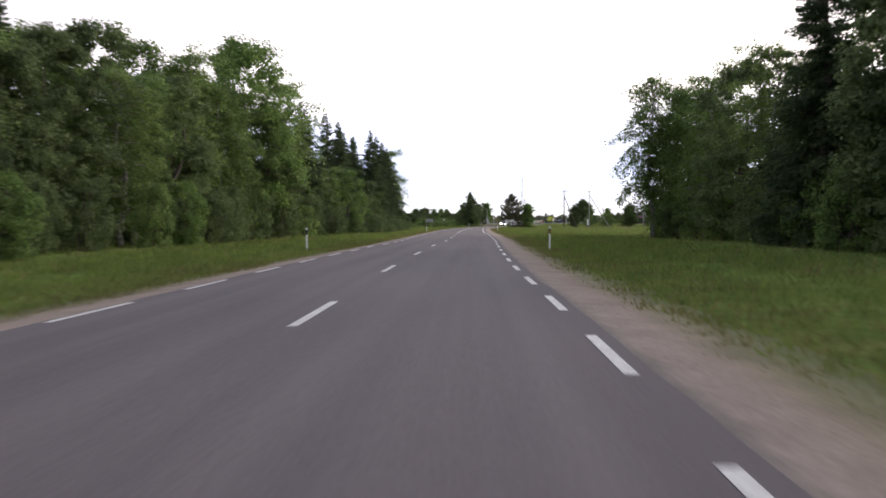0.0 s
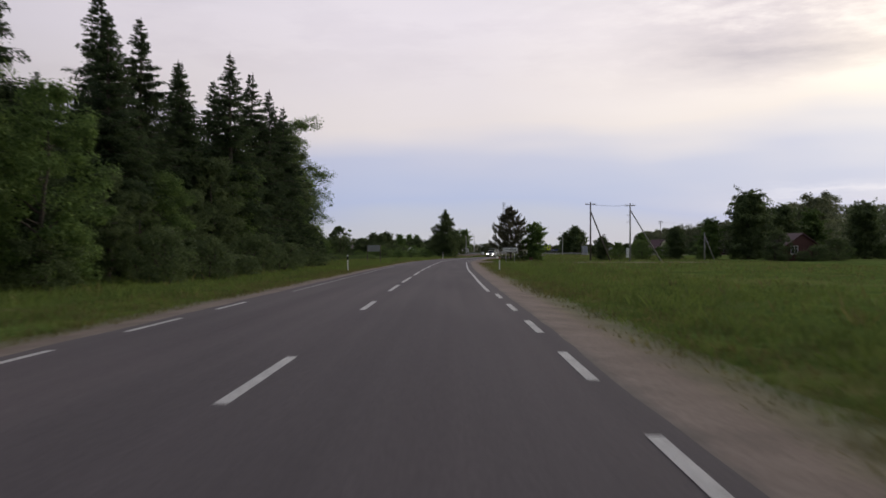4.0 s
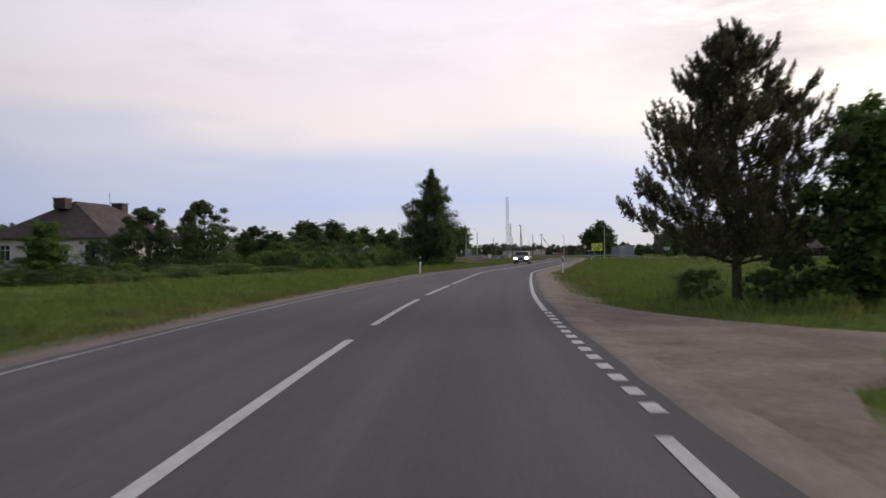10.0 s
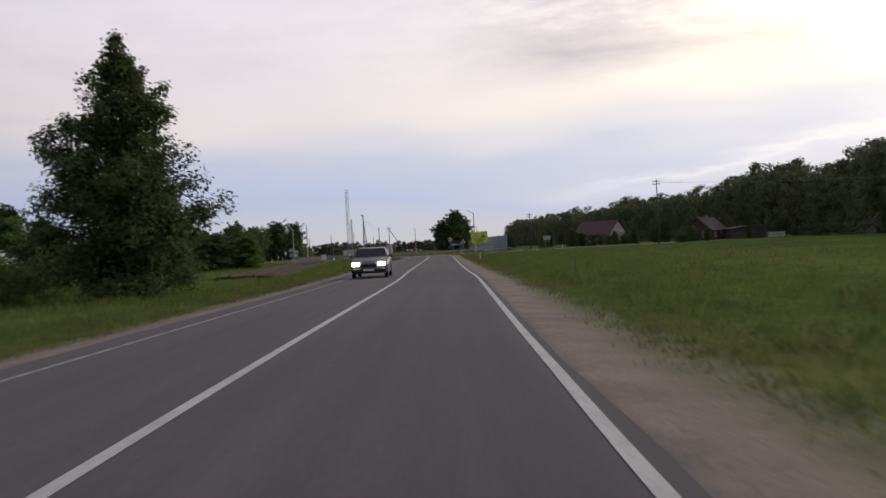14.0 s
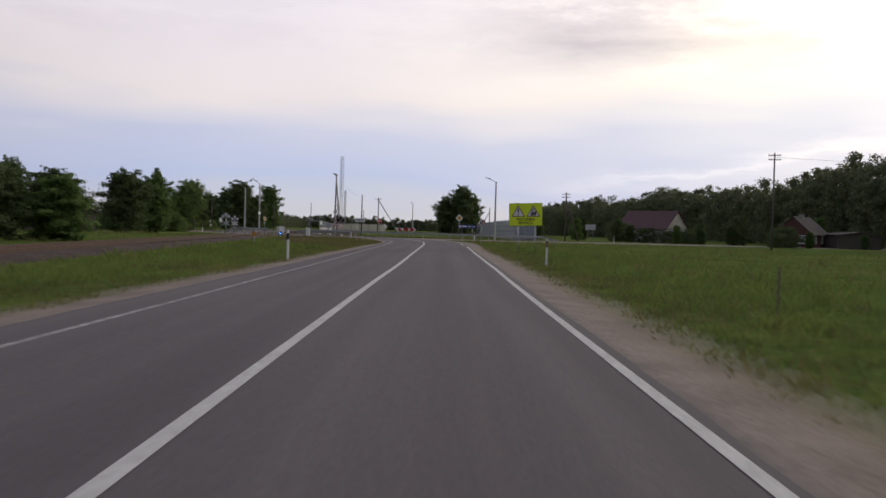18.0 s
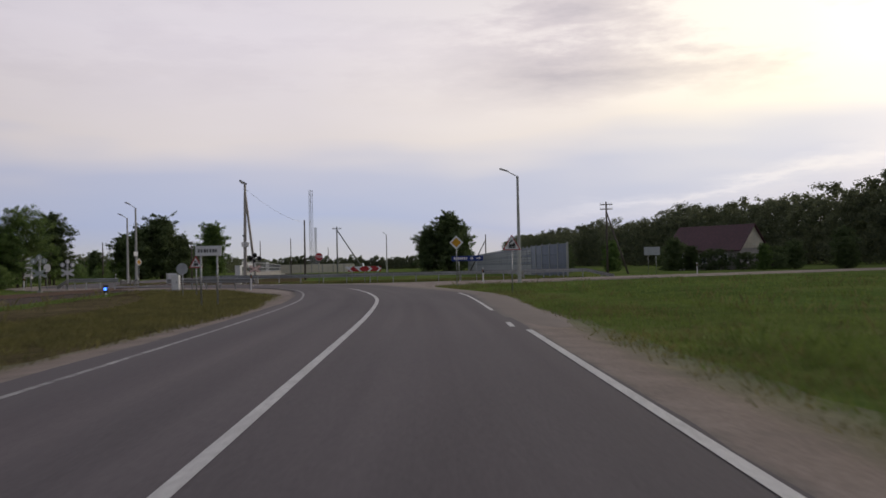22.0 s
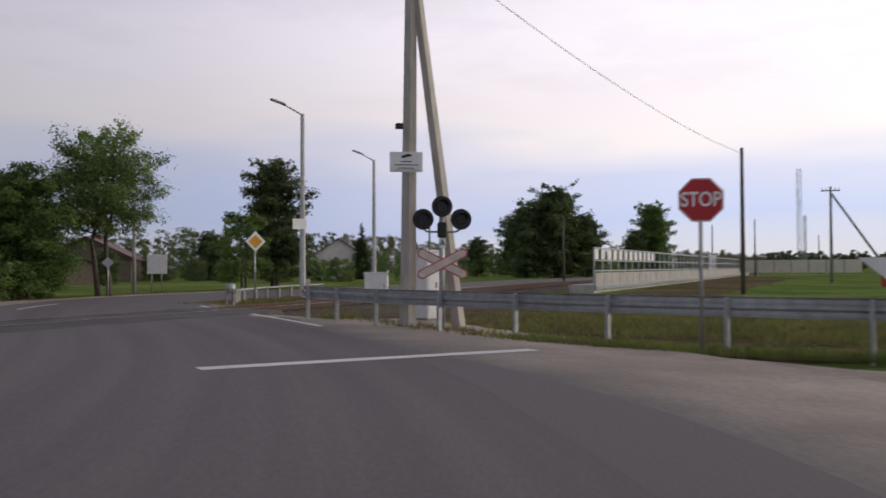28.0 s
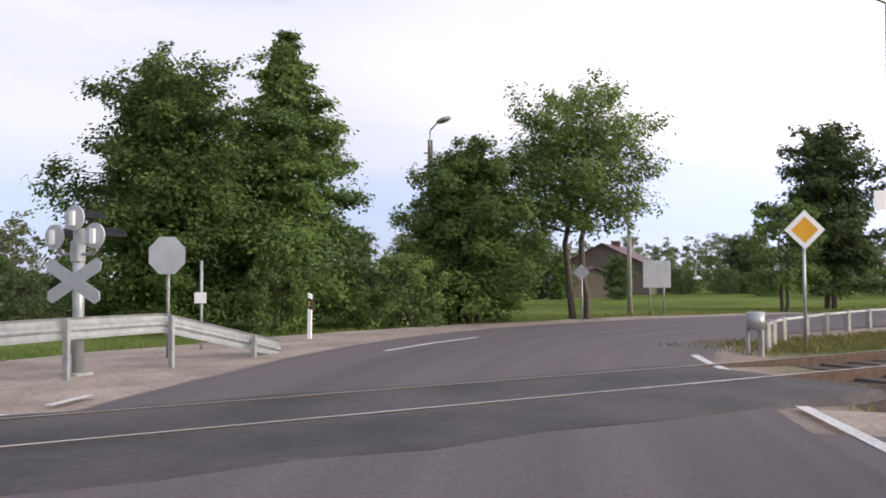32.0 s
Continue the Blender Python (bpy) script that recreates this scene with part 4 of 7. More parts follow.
def broadleaf(seed, h, width, low, leaves, size, leaf_material, bark, clumps=90, trunks=1, open_crown=0.0, point=0.0, lean=0.0, dome=0.0):
    """A deciduous tree: trunk, limbs, a crown of leaf clumps with gaps. low: height at which the crown starts; point: how far the crown tapers to a tip."""
    rng = np.random.RandomState(seed)
    base = new("tree")
    bm = B()
    tips = []
    for k in range(trunks):
        top = np.array([rng.uniform(-0.1, 0.1) * width + (k - (trunks - 1) / 2) * width * 0.18, rng.uniform(-0.1, 0.1) * width, h * rng.uniform(0.8, 0.92)])
        foot = np.array([(k - (trunks - 1) / 2) * 0.35, rng.uniform(-0.2, 0.2) * (trunks > 1), -0.25])
        pts = limb(bm, foot, top, 0.02 * h / trunks ** 0.5 + 0.03, 0.02, rng, 0.06, 8, 8)
        for j in range(int(16 / trunks)):
            t = rng.uniform(max(0.12, low / h), 0.95)
            p = np.array([np.interp(t * 8, range(9), [q[i] for q in pts]) for i in range(3)])
            a = rng.uniform(0, 2 * math.pi)
            reach = width * 0.45 * (1 - point * t) * rng.uniform(0.5, 1.0) * (1.0 - 0.5 * t)
            e = p + np.array([math.cos(a) * reach, math.sin(a) * reach, reach * rng.uniform(0.35, 1.0)])
            limb(bm, p, e, 0.012 * h * (1 - t) + 0.02, 0.012, rng, 0.2, 5, 4)
            if not (point > 0.5 and t > 0.7):
                tips.append(e)
    part("trunk", bm, bark, base, smooth=True)
    cs, rs = [], []
    while len(cs) < clumps:
        z = rng.uniform(low, h)
        t = (z - low) / (h - low)
        prof = max(0.0, (1 - t) ** 0.74 * 1.03 - 0.03) * (1 + 0.16 * math.sin(z * 3.7 + seed)) * min(1.0, 0.72 + t * 2.2)
        if point < 0.5:
            prof = max(0.12, math.sqrt(max(0.0, 1 - ((t - 0.42) / 0.62) ** 2)))
        if dome:
            prof = max(0.08, (1 - t ** dome) ** 0.8) * min(1.0, 0.8 + t)
        if point > 0.5 and rng.rand() > 0.12 + prof:
            continue
        a = rng.uniform(0, 2 * math.pi)
        if noise.noise((math.cos(a) * 2.3 + seed * 3.1, math.sin(a) * 2.3, z * 7.0 / h)) < -0.22:
            continue
        lump = 1 + 0.5 * noise.noise((math.cos(a) * 1.9 + seed, math.sin(a) * 1.9, z * 0.55))
        rad = width / 2 * 0.93 * prof * lump * rng.uniform(0.2, 1.0) ** 0.45
        cs.append((math.cos(a) * rad + lean * t, math.sin(a) * rad, z))
        rs.append(width * rng.uniform(0.06, 0.16) * (1 - open_crown * 0.2) * (min(1.0, 0.22 + prof) if point > 0.5 or dome else 1.0))
    cs += [tuple(t) for t in tips]
    rs += [width * 0.07] * len(tips)
    quads("crown", leaf_cloud(np.array(cs), np.array(rs), leaves, size, rng, pull=0.4), leaf_material, base)
    return base


def spruce(seed, h, width, sprays, size, material):
    """A spruce: whorls of drooping branches set with needle sprays, to a pointed tip."""
    rng = np.random.RandomState(seed)
    base = new("tree")
    bm = B()
    limb(bm, (0, 0, -0.25), (rng.uniform(-0.15, 0.15), 0, h), 0.014 * h + 0.04, 0.015, rng, 0.01, 7, 6)
    V = []
    z = h * 0.06
    per = sprays / (h / 0.3) / 7
    while z < h * 0.985:
        t = z / h
        for k in range(7):
            a = rng.uniform(0, 2 * math.pi)
            zb = min(h * 0.985, z + rng.uniform(-0.28, 0.28) * (1.15 - t))
            L = width / 2 * (1 - t) ** 0.9 * (rng.uniform(0.4, 1.0) if rng.rand() < 0.6 else rng.uniform(0.85, 1.2)) + 0.05
            e = np.array([math.cos(a) * L, math.sin(a) * L, -L * (0.32 - 0.5 * t) + rng.uniform(-0.1, 0.1)])
            if L > 0.9:
                limb(bm, (0, 0, zb), np.array([0, 0, zb]) + e, 0.02 * (1 - t) + 0.012, 0.006, rng, 0.06, 4, 2)
            n = max(3, int(per * (0.35 + 1.9 * (1 - t))))
            s = rng.uniform(0.12, 1.0, n)
            side = np.array([-math.sin(a), math.cos(a), 0])
            # hanging side twigs
            off = rng.normal(size=n) * 0.2 * L * (1.15 - s)
            p = np.array([0, 0, zb]) + e * s[:, None] + side * off[:, None]
            p[:, 2] -= np.abs(off) * 0.5 + rng.uniform(0, 0.22, n) * L * (1 - 0.7 * t)
            d = np.array([math.cos(a), math.sin(a), -0.25]) + rng.normal(size=(n, 3)) * 0.5 + side * rng.choice([-1, 1], n)[:, None] * 0.6
            d[:, 2] -= 0.35
            d /= np.linalg.norm(d, axis=1)[:, None]
            w = np.cross(d, rng.normal(size=(n, 3)))
            w /= np.linalg.norm(w, axis=1)[:, None]
            q_ = size * rng.uniform(0.7, 1.4, n)[:, None] * (0.3 + 0.85 * (1 - t))
            V.append(np.stack([p, p + d * q_ * 0.6 - w * q_ * 0.22, p + d * q_ * 1.3, p + d * q_ * 0.6 + w * q_ * 0.22], 1).reshape(-1, 3))
        z += 0.3 * (0.6 + 0.8 * rng.rand()) * (0.6 + 0.4 * (1 - t))
    part("trunk", bm, M_BARK, base, smooth=True)
    quads("crown", np.vstack(V), material, base)
    return base


def pine(seed, h, width, needles, size):
    """A young bushy pine: whorls of branches curving upwards, set with upright candles of needles."""
    rng = np.random.RandomState(seed)
    base = new("tree")
    bm = B()
    limb(bm, (0, 0, -0.25), (0.06, 0, h * 0.97), 0.15, 0.02, rng, 0.015, 8, 8)
    cands = []
    z = 1.05
    while z < h * 0.95:
        for k in range(7):
            a = rng.uniform(0, 2 * math.pi)
            t = z / h
            prof = min(1.0, (max(0.0, 0.97 - t) / 0.6) ** 0.92) * min(1.0, 0.76 + t * 0.9)
            L = width / 2 * prof * rng.uniform(0.62, 1.06) + 0.12
            up = rng.uniform(0.2, 0.42)
            d = np.array([math.cos(a), math.sin(a), 0.0])
            side = np.array([-d[1], d[0], 0.0])
            p0 = np.array([0, 0, z])

            def at(f):
                return p0 + d * L * f + np.array([0, 0, L * (0.12 * f + up * f * f)])
            limb(bm, p0, at(0.55), 0.03 * (1 - t) + 0.012, 0.014, rng, 0.03, 5, 2)
            limb(bm, at(0.55), at(1.0), 0.014, 0.006, rng, 0.03, 4, 2)
            for j in range(int(5 + 11 * L / (width / 2))):
                f = rng.uniform(0.22, 1.0) ** 0.8
                c = at(f) + side * rng.normal() * 0.17 * L * (1.15 - f) + rng.normal(size=3) * 0.05
                cands.append((c, d * rng.uniform(0.15, 0.7) + side * rng.normal() * 0.25 + np.array([0, 0, 1.0]), rng.uniform(0.28, 0.52) * (0.75 + 0.3 * (1 - t))))
        z += rng.uniform(0.24, 0.36)
    for k in range(9):
        cands.append((np.array([0.05, 0, h * 0.93 + 0.05 * k]), rng.normal(size=3) * 0.35 + np.array([0, 0, 1.0]), 0.3))
    n = max(12, needles // len(cands))
    V = []
    for c, u, L in cands:
        u = u / np.linalg.norm(u)
        f = rng.uniform(-0.35, 1.0, n)
        p = c + u * (f * L)[:, None]
        d = u * 0.9 + rng.normal(size=(n, 3)) * 0.42
        d /= np.linalg.norm(d, axis=1)[:, None]
        w = np.cross(d, rng.normal(size=(n, 3)))
        w /= np.linalg.norm(w, axis=1)[:, None]
        q_ = size * rng.uniform(0.7, 1.3, n)[:, None] * (1.1 - 0.35 * np.clip(f, 0, 1))[:, None]
        V.append(np.stack([p, p + d * q_ * 0.5 - w * q_ * 0.11, p + d * q_, p + d * q_ * 0.5 + w * q_ * 0.11], 1).reshape(-1, 3))
    part("trunk", bm, M_BARK, base, smooth=True)
    quads("crown", np.vstack(V), M_PINE, base)
    return base


def layered(seed, h, width, low, leaves, size, leaf_material, bark, shape="cone", droop=0.55, up=0.45, boughs=110, bare=0.12, trunks=1, fill=0.12, thick=1.0, lumpy=0.35):
    """A leafy tree built bough by bough: each limb carries a drooping spray of leaves, with gaps of shade between the sprays."""
    rng = np.random.RandomState(seed)
    base = new("tree")
    bm = B()
    stems = []
    for k in range(trunks):
        off = (k - (trunks - 1) / 2)
        foot = np.array([off * 0.5, rng.uniform(-0.15, 0.15) * (trunks > 1), -0.25])
        top = np.array([off * width * 0.16 + rng.uniform(-0.03, 0.03) * width, rng.uniform(-0.04, 0.04) * width, h * (0.93 if shape == "dome" else 0.96)])
        stems.append(np.array(limb(bm, foot, top, 0.017 * h / trunks ** 0.4 + 0.03, 0.015, rng, 0.05, 8, 8)))
    spray = []
    for k in range(boughs):
        t = (k + rng.rand()) / boughs
        z = low + (h - low) * t ** 0.95
        lift = up
        if shape == "cone":
            prof = min(1.0, ((1 - t) / 0.6) ** 0.85) * min(1.0, 0.82 + 0.6 * t)
        elif shape == "spire":
            prof = (1 - t) ** 0.85 * (1 + 0.1 * math.sin(z * 3.1 + seed)) * min(1.0, 0.8 + t)
        else:
            lift = up * 0.6 + 0.9 * up * t
            prof = math.sqrt(max(0.05, 1 - ((t - 0.4) / 0.62) ** 2))
        a = 2.39996 * k + rng.uniform(-0.5, 0.5)
        lump = 1 + lumpy * noise.noise((math.cos(a) * 1.4 + seed, math.sin(a) * 1.4, z * 0.4))
        L = max(0.3, width / 2 * prof * rng.uniform(0.6, 1.15) * lump)
        rise = (lift - droop) * L
        st = stems[k % trunks]
        zs = min(max(z - rise, 0.25), st[-1, 2])
        p0 = np.array([np.interp(zs, st[:, 2], st[:, 0]), np.interp(zs, st[:, 2], st[:, 1]), zs])
        spray.append((p0, a, L, lift))
    weight = np.array([(0.25 + b[2]) ** 1.6 for b in spray])
    weight /= weight.sum()
    V = []
    for (p0, a, L, lift), wgt in zip(spray, weight):
        d, side = np.array([math.cos(a), math.sin(a), 0.0]), np.array([-math.sin(a), math.cos(a), 0.0])
        u_, dr = lift * rng.uniform(0.6, 1.4), droop * rng.uniform(0.6, 1.4)

        def at(f):
            f = np.asarray(f)[..., None]
            return p0 + d * L * f + np.array([0, 0, 1.0]) * (u_ * L * f - dr * L * f * f)
        limb(bm, p0, at(0.5), 0.011 * L + 0.012, 0.006 * L + 0.006, rng, 0.04, 5, 2)
        limb(bm, at(0.5), at(0.97), 0.006 * L + 0.006, 0.004, rng, 0.04, 4, 2)
        n = max(20, int(leaves * (1 - fill) * wgt))
        # twigs off the bough, each with its own little tuft
        m = max(3, int(5 + 4 * L))
        tf = bare + (1.0 - bare) * rng.uniform(0, 1, m) ** 0.75
        ts = rng.normal(size=m) * 0.24 * L * (1.2 - tf)
        tc_ = at(tf) + side * ts[:, None] - np.array([0, 0, 1.0]) * (np.abs(ts) * 0.35)[:, None]
        tr = (0.14 + 0.09 * L) * rng.uniform(0.6, 1.35, m)
        k = rng.randint(0, m, n)
        r = rng.normal(size=(n, 3))
        r /= np.linalg.norm(r, axis=1)[:, None]
        p = tc_[k] + r * (tr[k] * rng.uniform(0, 1, n) ** 0.5)[:, None] * np.array([1.25, 1.25, 0.55 * thick])
        nm = rng.normal(size=(n, 3)) * 0.5 + np.array([0, 0, 0.95]) + d * 0.45 + r * 0.5
        V.append((p, nm))
    n = int(leaves * fill)
    if n:
        zz = rng.uniform(0.08, 0.9, n)
        pr = np.minimum(1.0, ((1 - zz) / 0.62) ** 0.85) if shape == "cone" else (1 - zz) ** 0.85 if shape == "spire" else np.sqrt(np.clip(1 - ((zz - 0.42) / 0.6) ** 2, 0, 1))
        aa, rr = rng.uniform(0, 2 * math.pi, n), width / 2 * 0.6 * pr * rng.uniform(0, 1, n) ** 0.5
        V.append((np.c_[rr * np.cos(aa), rr * np.sin(aa), low + (h - low) * zz], rng.normal(size=(n, 3)) + np.array([0, 0, 0.5])))
    p, nm = np.vstack([v[0] for v in V]), np.vstack([v[1] for v in V])
    nm /= np.linalg.norm(nm, axis=1)[:, None] + 1e-9
    x = np.cross(nm, rng.normal(size=p.shape))
    x /= np.linalg.norm(x, axis=1)[:, None] + 1e-9
    y = np.cross(nm, x)
    s_ = size * rng.uniform(0.6, 1.35, len(p))[:, None]
    p[:, 2] = np.maximum(p[:, 2], 0.03)
    part("trunk", bm, bark, base, smooth=True)
    quads("crown", np.stack([p - x * s_, p - y * s_ * 0.52, p + x * s_ * 0.9, p + y * s_ * 0.52], 1).reshape(-1, 3), leaf_material, base)
    return base


def place(proto, x, y, s=1.0, sz=None, turn=0.0):
    """Puts a copy of a tree at x, y; s scales its breadth, sz its height."""
    m = pose(x, y, ground_z(x, y), 0, 0, turn) @ Matrix.Diagonal((s, s, sz or s, 1))
    return copy_thing(proto, m)


def drop_proto(ob):
    for o in [*ob.children_recursive, ob]:
        bpy.data.objects.remove(o)
rt = np.random.RandomState(11)
P_BROAD = [tagged(broadleaf(s, 12.0, w, lo, 26000, 0.125, m, M_BARK, 150), "leafy green deciduous tree at the wood's edge", "tree", "roadside wood") for s, w, lo, m in ((1, 7.5, 0.6, M_LEAF), (2, 6.6, 0.4, M_LEAF_DARK), (3, 8.4, 0.8, M_LEAF))]
P_BIRCH = [tagged(layered(s, 13.0, 6.4, 1.2, 19000, 0.1, M_LEAF_LIGHT if s == 5 else M_LEAF, M_BIRCH, "dome", 0.9, 0.6, 120, 0.2, 1, 0.06, 1.9), "light green birch with a slender pale trunk", "tree", "roadside wood") for s in (5, 6)]
P_SPRUCE = [tagged(spruce(s, 15.0, 7.4, 40000, 0.22, M_NEEDLE), "dark green spruce with drooping branches", "tree", "roadside wood") for s in (7, 8)]
P_BUSH = [tagged(broadleaf(s, 3.0, 4.2, 0.05, 8000, 0.085, m, M_BARK, 110, 3), "dense green bush in the grass", "bush", "bushes") for s, m in ((21, M_LEAF), (22, M_LEAF_DARK), (23, M_LEAF_LIGHT))]
P_FAR = [tagged(layered(s, 12.0, w * 0.95, 0.1, 26000, 0.2, m, M_BARK, "dome", 0.3, 0.45, 120, 0.1, 2, 0.42, 2.0), "dense green tree among the village gardens", "tree", "garden trees") for s, w, m in ((14, 8.5, M_LEAF_DARK), (15, 7.4, M_LEAF), (16, 9.6, M_LEAF_DARK))]
P_HEDGE = [tagged(broadleaf(s, 2.2, 4.0, 0.0, 9000, 0.07, m, M_BARK, 150, 3, dome=2.6), "rounded green garden bush", "bush", "garden bushes") for s, m in ((24, M_LEAF_LIGHT), (25, M_LEAF))]
P_ROUND = [tagged(broadleaf(27, 5.0, 5.2, 0.1, 26000, 0.085, M_LEAF_DARK, M_BARK, 170, 3, dome=2.4), "round dense dark green garden tree", "tree", "garden trees")]
for p in P_BUSH + P_HEDGE:
    p.name = "bush"
PROTOS = P_BROAD + P_BIRCH + P_SPRUCE + P_BUSH + P_FAR + P_HEDGE + P_ROUND


def pick(lst):
    return lst[rt.randint(len(lst))]


# wood on the left of the first straight
EDGE = ([-10, 40, 75, 95, 112, 160], [-19.5, -20.5, -18.0, -14.5, -10.5, -9.5])
for y in np.arange(-6, 162, 4.8):
    for row, (dx, hh) in enumerate(((0, 0.98), (4.6, 1.15), (10.0, 1.3))):
        x = np.interp(y, *EDGE) - dx + rt.uniform(-1.4, 1.4)
        yy = y + rt.uniform(-1.8, 1.8)
        if yy > 100:
            proto = pick(P_BROAD + P_BIRCH)
        elif row == 0:
            proto = pick(P_BROAD + [P_BROAD[1]] * 2 + P_BIRCH + P_SPRUCE)
        else:
            proto = pick(P_BROAD + P_BIRCH + P_SPRUCE)
        s = rt.uniform(0.85, 1.12) * hh
        if proto in P_SPRUCE:
            s = rt.uniform(0.82, 1.03)
        if 84 < yy <= 104 and proto not in P_SPRUCE:
            s *= 0.62
        if yy > 104:
            if row:
                proto, s = pick(P_SPRUCE), rt.uniform(0.6, 0.72)
            else:
                s *= rt.uniform(0.38, 0.72)
        tall, turn = s * rt.uniform(0.92, 1.1), rt.uniform(0, 360)
        if row == 2 and yy < 72:
            continue
        if yy < 72 and row == 0 and proto in (P_BROAD[0], P_BROAD[2]):
            proto = P_BIRCH[int(yy) % 2]
        place(proto, x, yy, s, tall, turn)
# undergrowth at the wood's edge
for y in list(np.arange(0, 100, 5.6)) + list(np.arange(102, 160, 6.3)):
    x = np.interp(y, *EDGE) + 2.4 + rt.uniform(-1.0, 0.6)
    place(pick(P_BUSH + [P_BUSH[1]] * 2) if y < 95 else P_BUSH[1], x, y + rt.uniform(-1, 1), rt.uniform(0.6, 0.95), rt.uniform(0.7, 1.5) if y < 100 else rt.uniform(0.4, 1.0), rt.uniform(0, 360))
for x, y, s, k in ((-16.6, 123.9, 1.09, 0), (-15.2, 127.0, 1.03, 1), (-11.1, 134.6, 1.0, 0), (-10.6, 139.6, 0.97, 1), (-10.0, 144.2, 0.94, 0), (-9.6, 149.0, 0.9, 1), (-13.6, 130.5, 0.9, 1), (-14.0, 118.0, 0.9, 0), (-17.5, 111.5, 1.02, 1), (-19.5, 103.0, 1.0, 0), (-15.6, 137.0, 1.0, 0), (-14.8, 145.0, 1.0, 1)):
    place(P_SPRUCE[k], x, y, s * 1.25, s * 1.06, rt.uniform(0, 360))
for x, y, s in ((-14.2, 141, 0.95), (-17, 148, 1.0), (-13.6, 150.5, 0.9), (-19, 138, 1.0), (-21, 150, 1.0), (-15, 156.5, 0.85), (-17.5, 131, 1.0), (-21.5, 125, 1.0), (-18.5, 118, 0.95), (-12.8, 146, 0.8)):
    place(P_BROAD[1], x, y, s * 1.1, s * 0.86, rt.uniform(0, 360))
place(P_BROAD[2], -17.5, 77, 1.25, 1.42, 20)
place(P_BIRCH[0], -16.0, 84, 1.3, 1.2, 120)
place(P_BIRCH[0], -10.3, 157.0, 1.05, 1.14, 40)
place(P_BIRCH[1], -12.0, 162.0, 0.9, 0.9, 80)
place(P_BIRCH[1], -9.0, 160.5, 0.9, 0.8, 200)
place(P_BROAD[1], -10.5, 153.0, 1.0, 1.05, 80)
# wood on the right of the start
for x, y, s, p in ((17.6, 73.0, 1.05, P_BIRCH[1]), (21.8, 81.5, 0.82, P_BIRCH[0]), (21.5, 76, 0.95, P_BROAD[0]), (20.4, 70.5, 0.98, P_BROAD[2]), (20.0, 64, 0.95, P_BIRCH[1]), (19.8, 58, 0.98, P_BROAD[1]), (19.6, 51, 0.9, P_BIRCH[0]), (19.4, 44, 1.15, P_SPRUCE[1]), (20.8, 37, 1.2, P_BROAD[1]), (20.4, 29, 1.15, P_SPRUCE[0]), (21.0, 21, 1.2, P_BROAD[2]), (20.5, 12, 1.15, P_BROAD[1]),
                   (27.0, 84, 0.85, P_BROAD[2]), (27.5, 73, 0.95, P_BROAD[1]), (26.5, 61, 0.95, P_BIRCH[0]), (27.5, 48, 1.3, P_SPRUCE[0]), (26.5, 34, 1.35, P_BROAD[0]), (27.5, 18, 1.3, P_BROAD[1]), (34, 80, 0.85, P_BROAD[0]), (35, 60, 0.9, P_BROAD[2]), (34, 40, 1.3, P_BROAD[1])):
    place(p, x, y, s, s, rt.uniform(0, 360))
for y in np.arange(8, 74, 5.0):
    place(pick(P_BUSH), 18.4 + rt.uniform(-0.8, 0.8), y, rt.uniform(0.6, 0.9), rt.uniform(0.7, 1.2), rt.uniform(0, 360))
for x, y, s, sz in ((56.0, 199.5, 1.0, 1.5), (55.0, 198, 0.9, 0.9), (61.5, 197.5, 1.0, 0.8), (58.5, 196.5, 0.6, 0.5), (65, 200, 1.0, 1.1)):
    place(P_BUSH[1], x, y, s, sz, rt.uniform(0, 360))
for x, y, s in ((23.2, 46, 1.15), (22.6, 39, 1.1), (23.4, 31, 1.2)):
    place(P_BROAD[1], x, y, s, s, rt.uniform(0, 360))
# fields on the right: tree by the red house and its neighbours
for x, y, s, p in ((60.1, 221.4, 1.04, P_FAR[2]), (53.5, 222, 0.62, P_FAR[1]), (48.5, 226, 0.5, P_FAR[0]), (68, 226, 0.85, P_FAR[0]), (76, 232, 0.8, P_FAR[1]), (84, 228, 0.9, P_FAR[2]), (44.0, 232, 0.42, P_FAR[1]), (64, 233, 0.9, P_BIRCH[0]), (95, 236, 0.8, P_FAR[0]),
                   (31, 206, 0.33, P_FAR[0])):
    place(p, x, y, s, s, rt.uniform(0, 360))
for i in range(12):
    place(pick(P_BUSH), 38 + 5.5 * i + rt.uniform(-2, 2), 226 + rt.uniform(-5, 8), rt.uniform(0.7, 1.1), rt.uniform(0.7, 1.2), rt.uniform(0, 360))
# low growth under the pine
for x, y, s, sz in ((15.9, 191.0, 0.3, 0.3), (16.9, 191.4, 0.42, 0.5), (14.6, 192.6, 0.34, 0.3)):
    place(P_BUSH[1], x, y, s, sz, rt.uniform(0, 360))
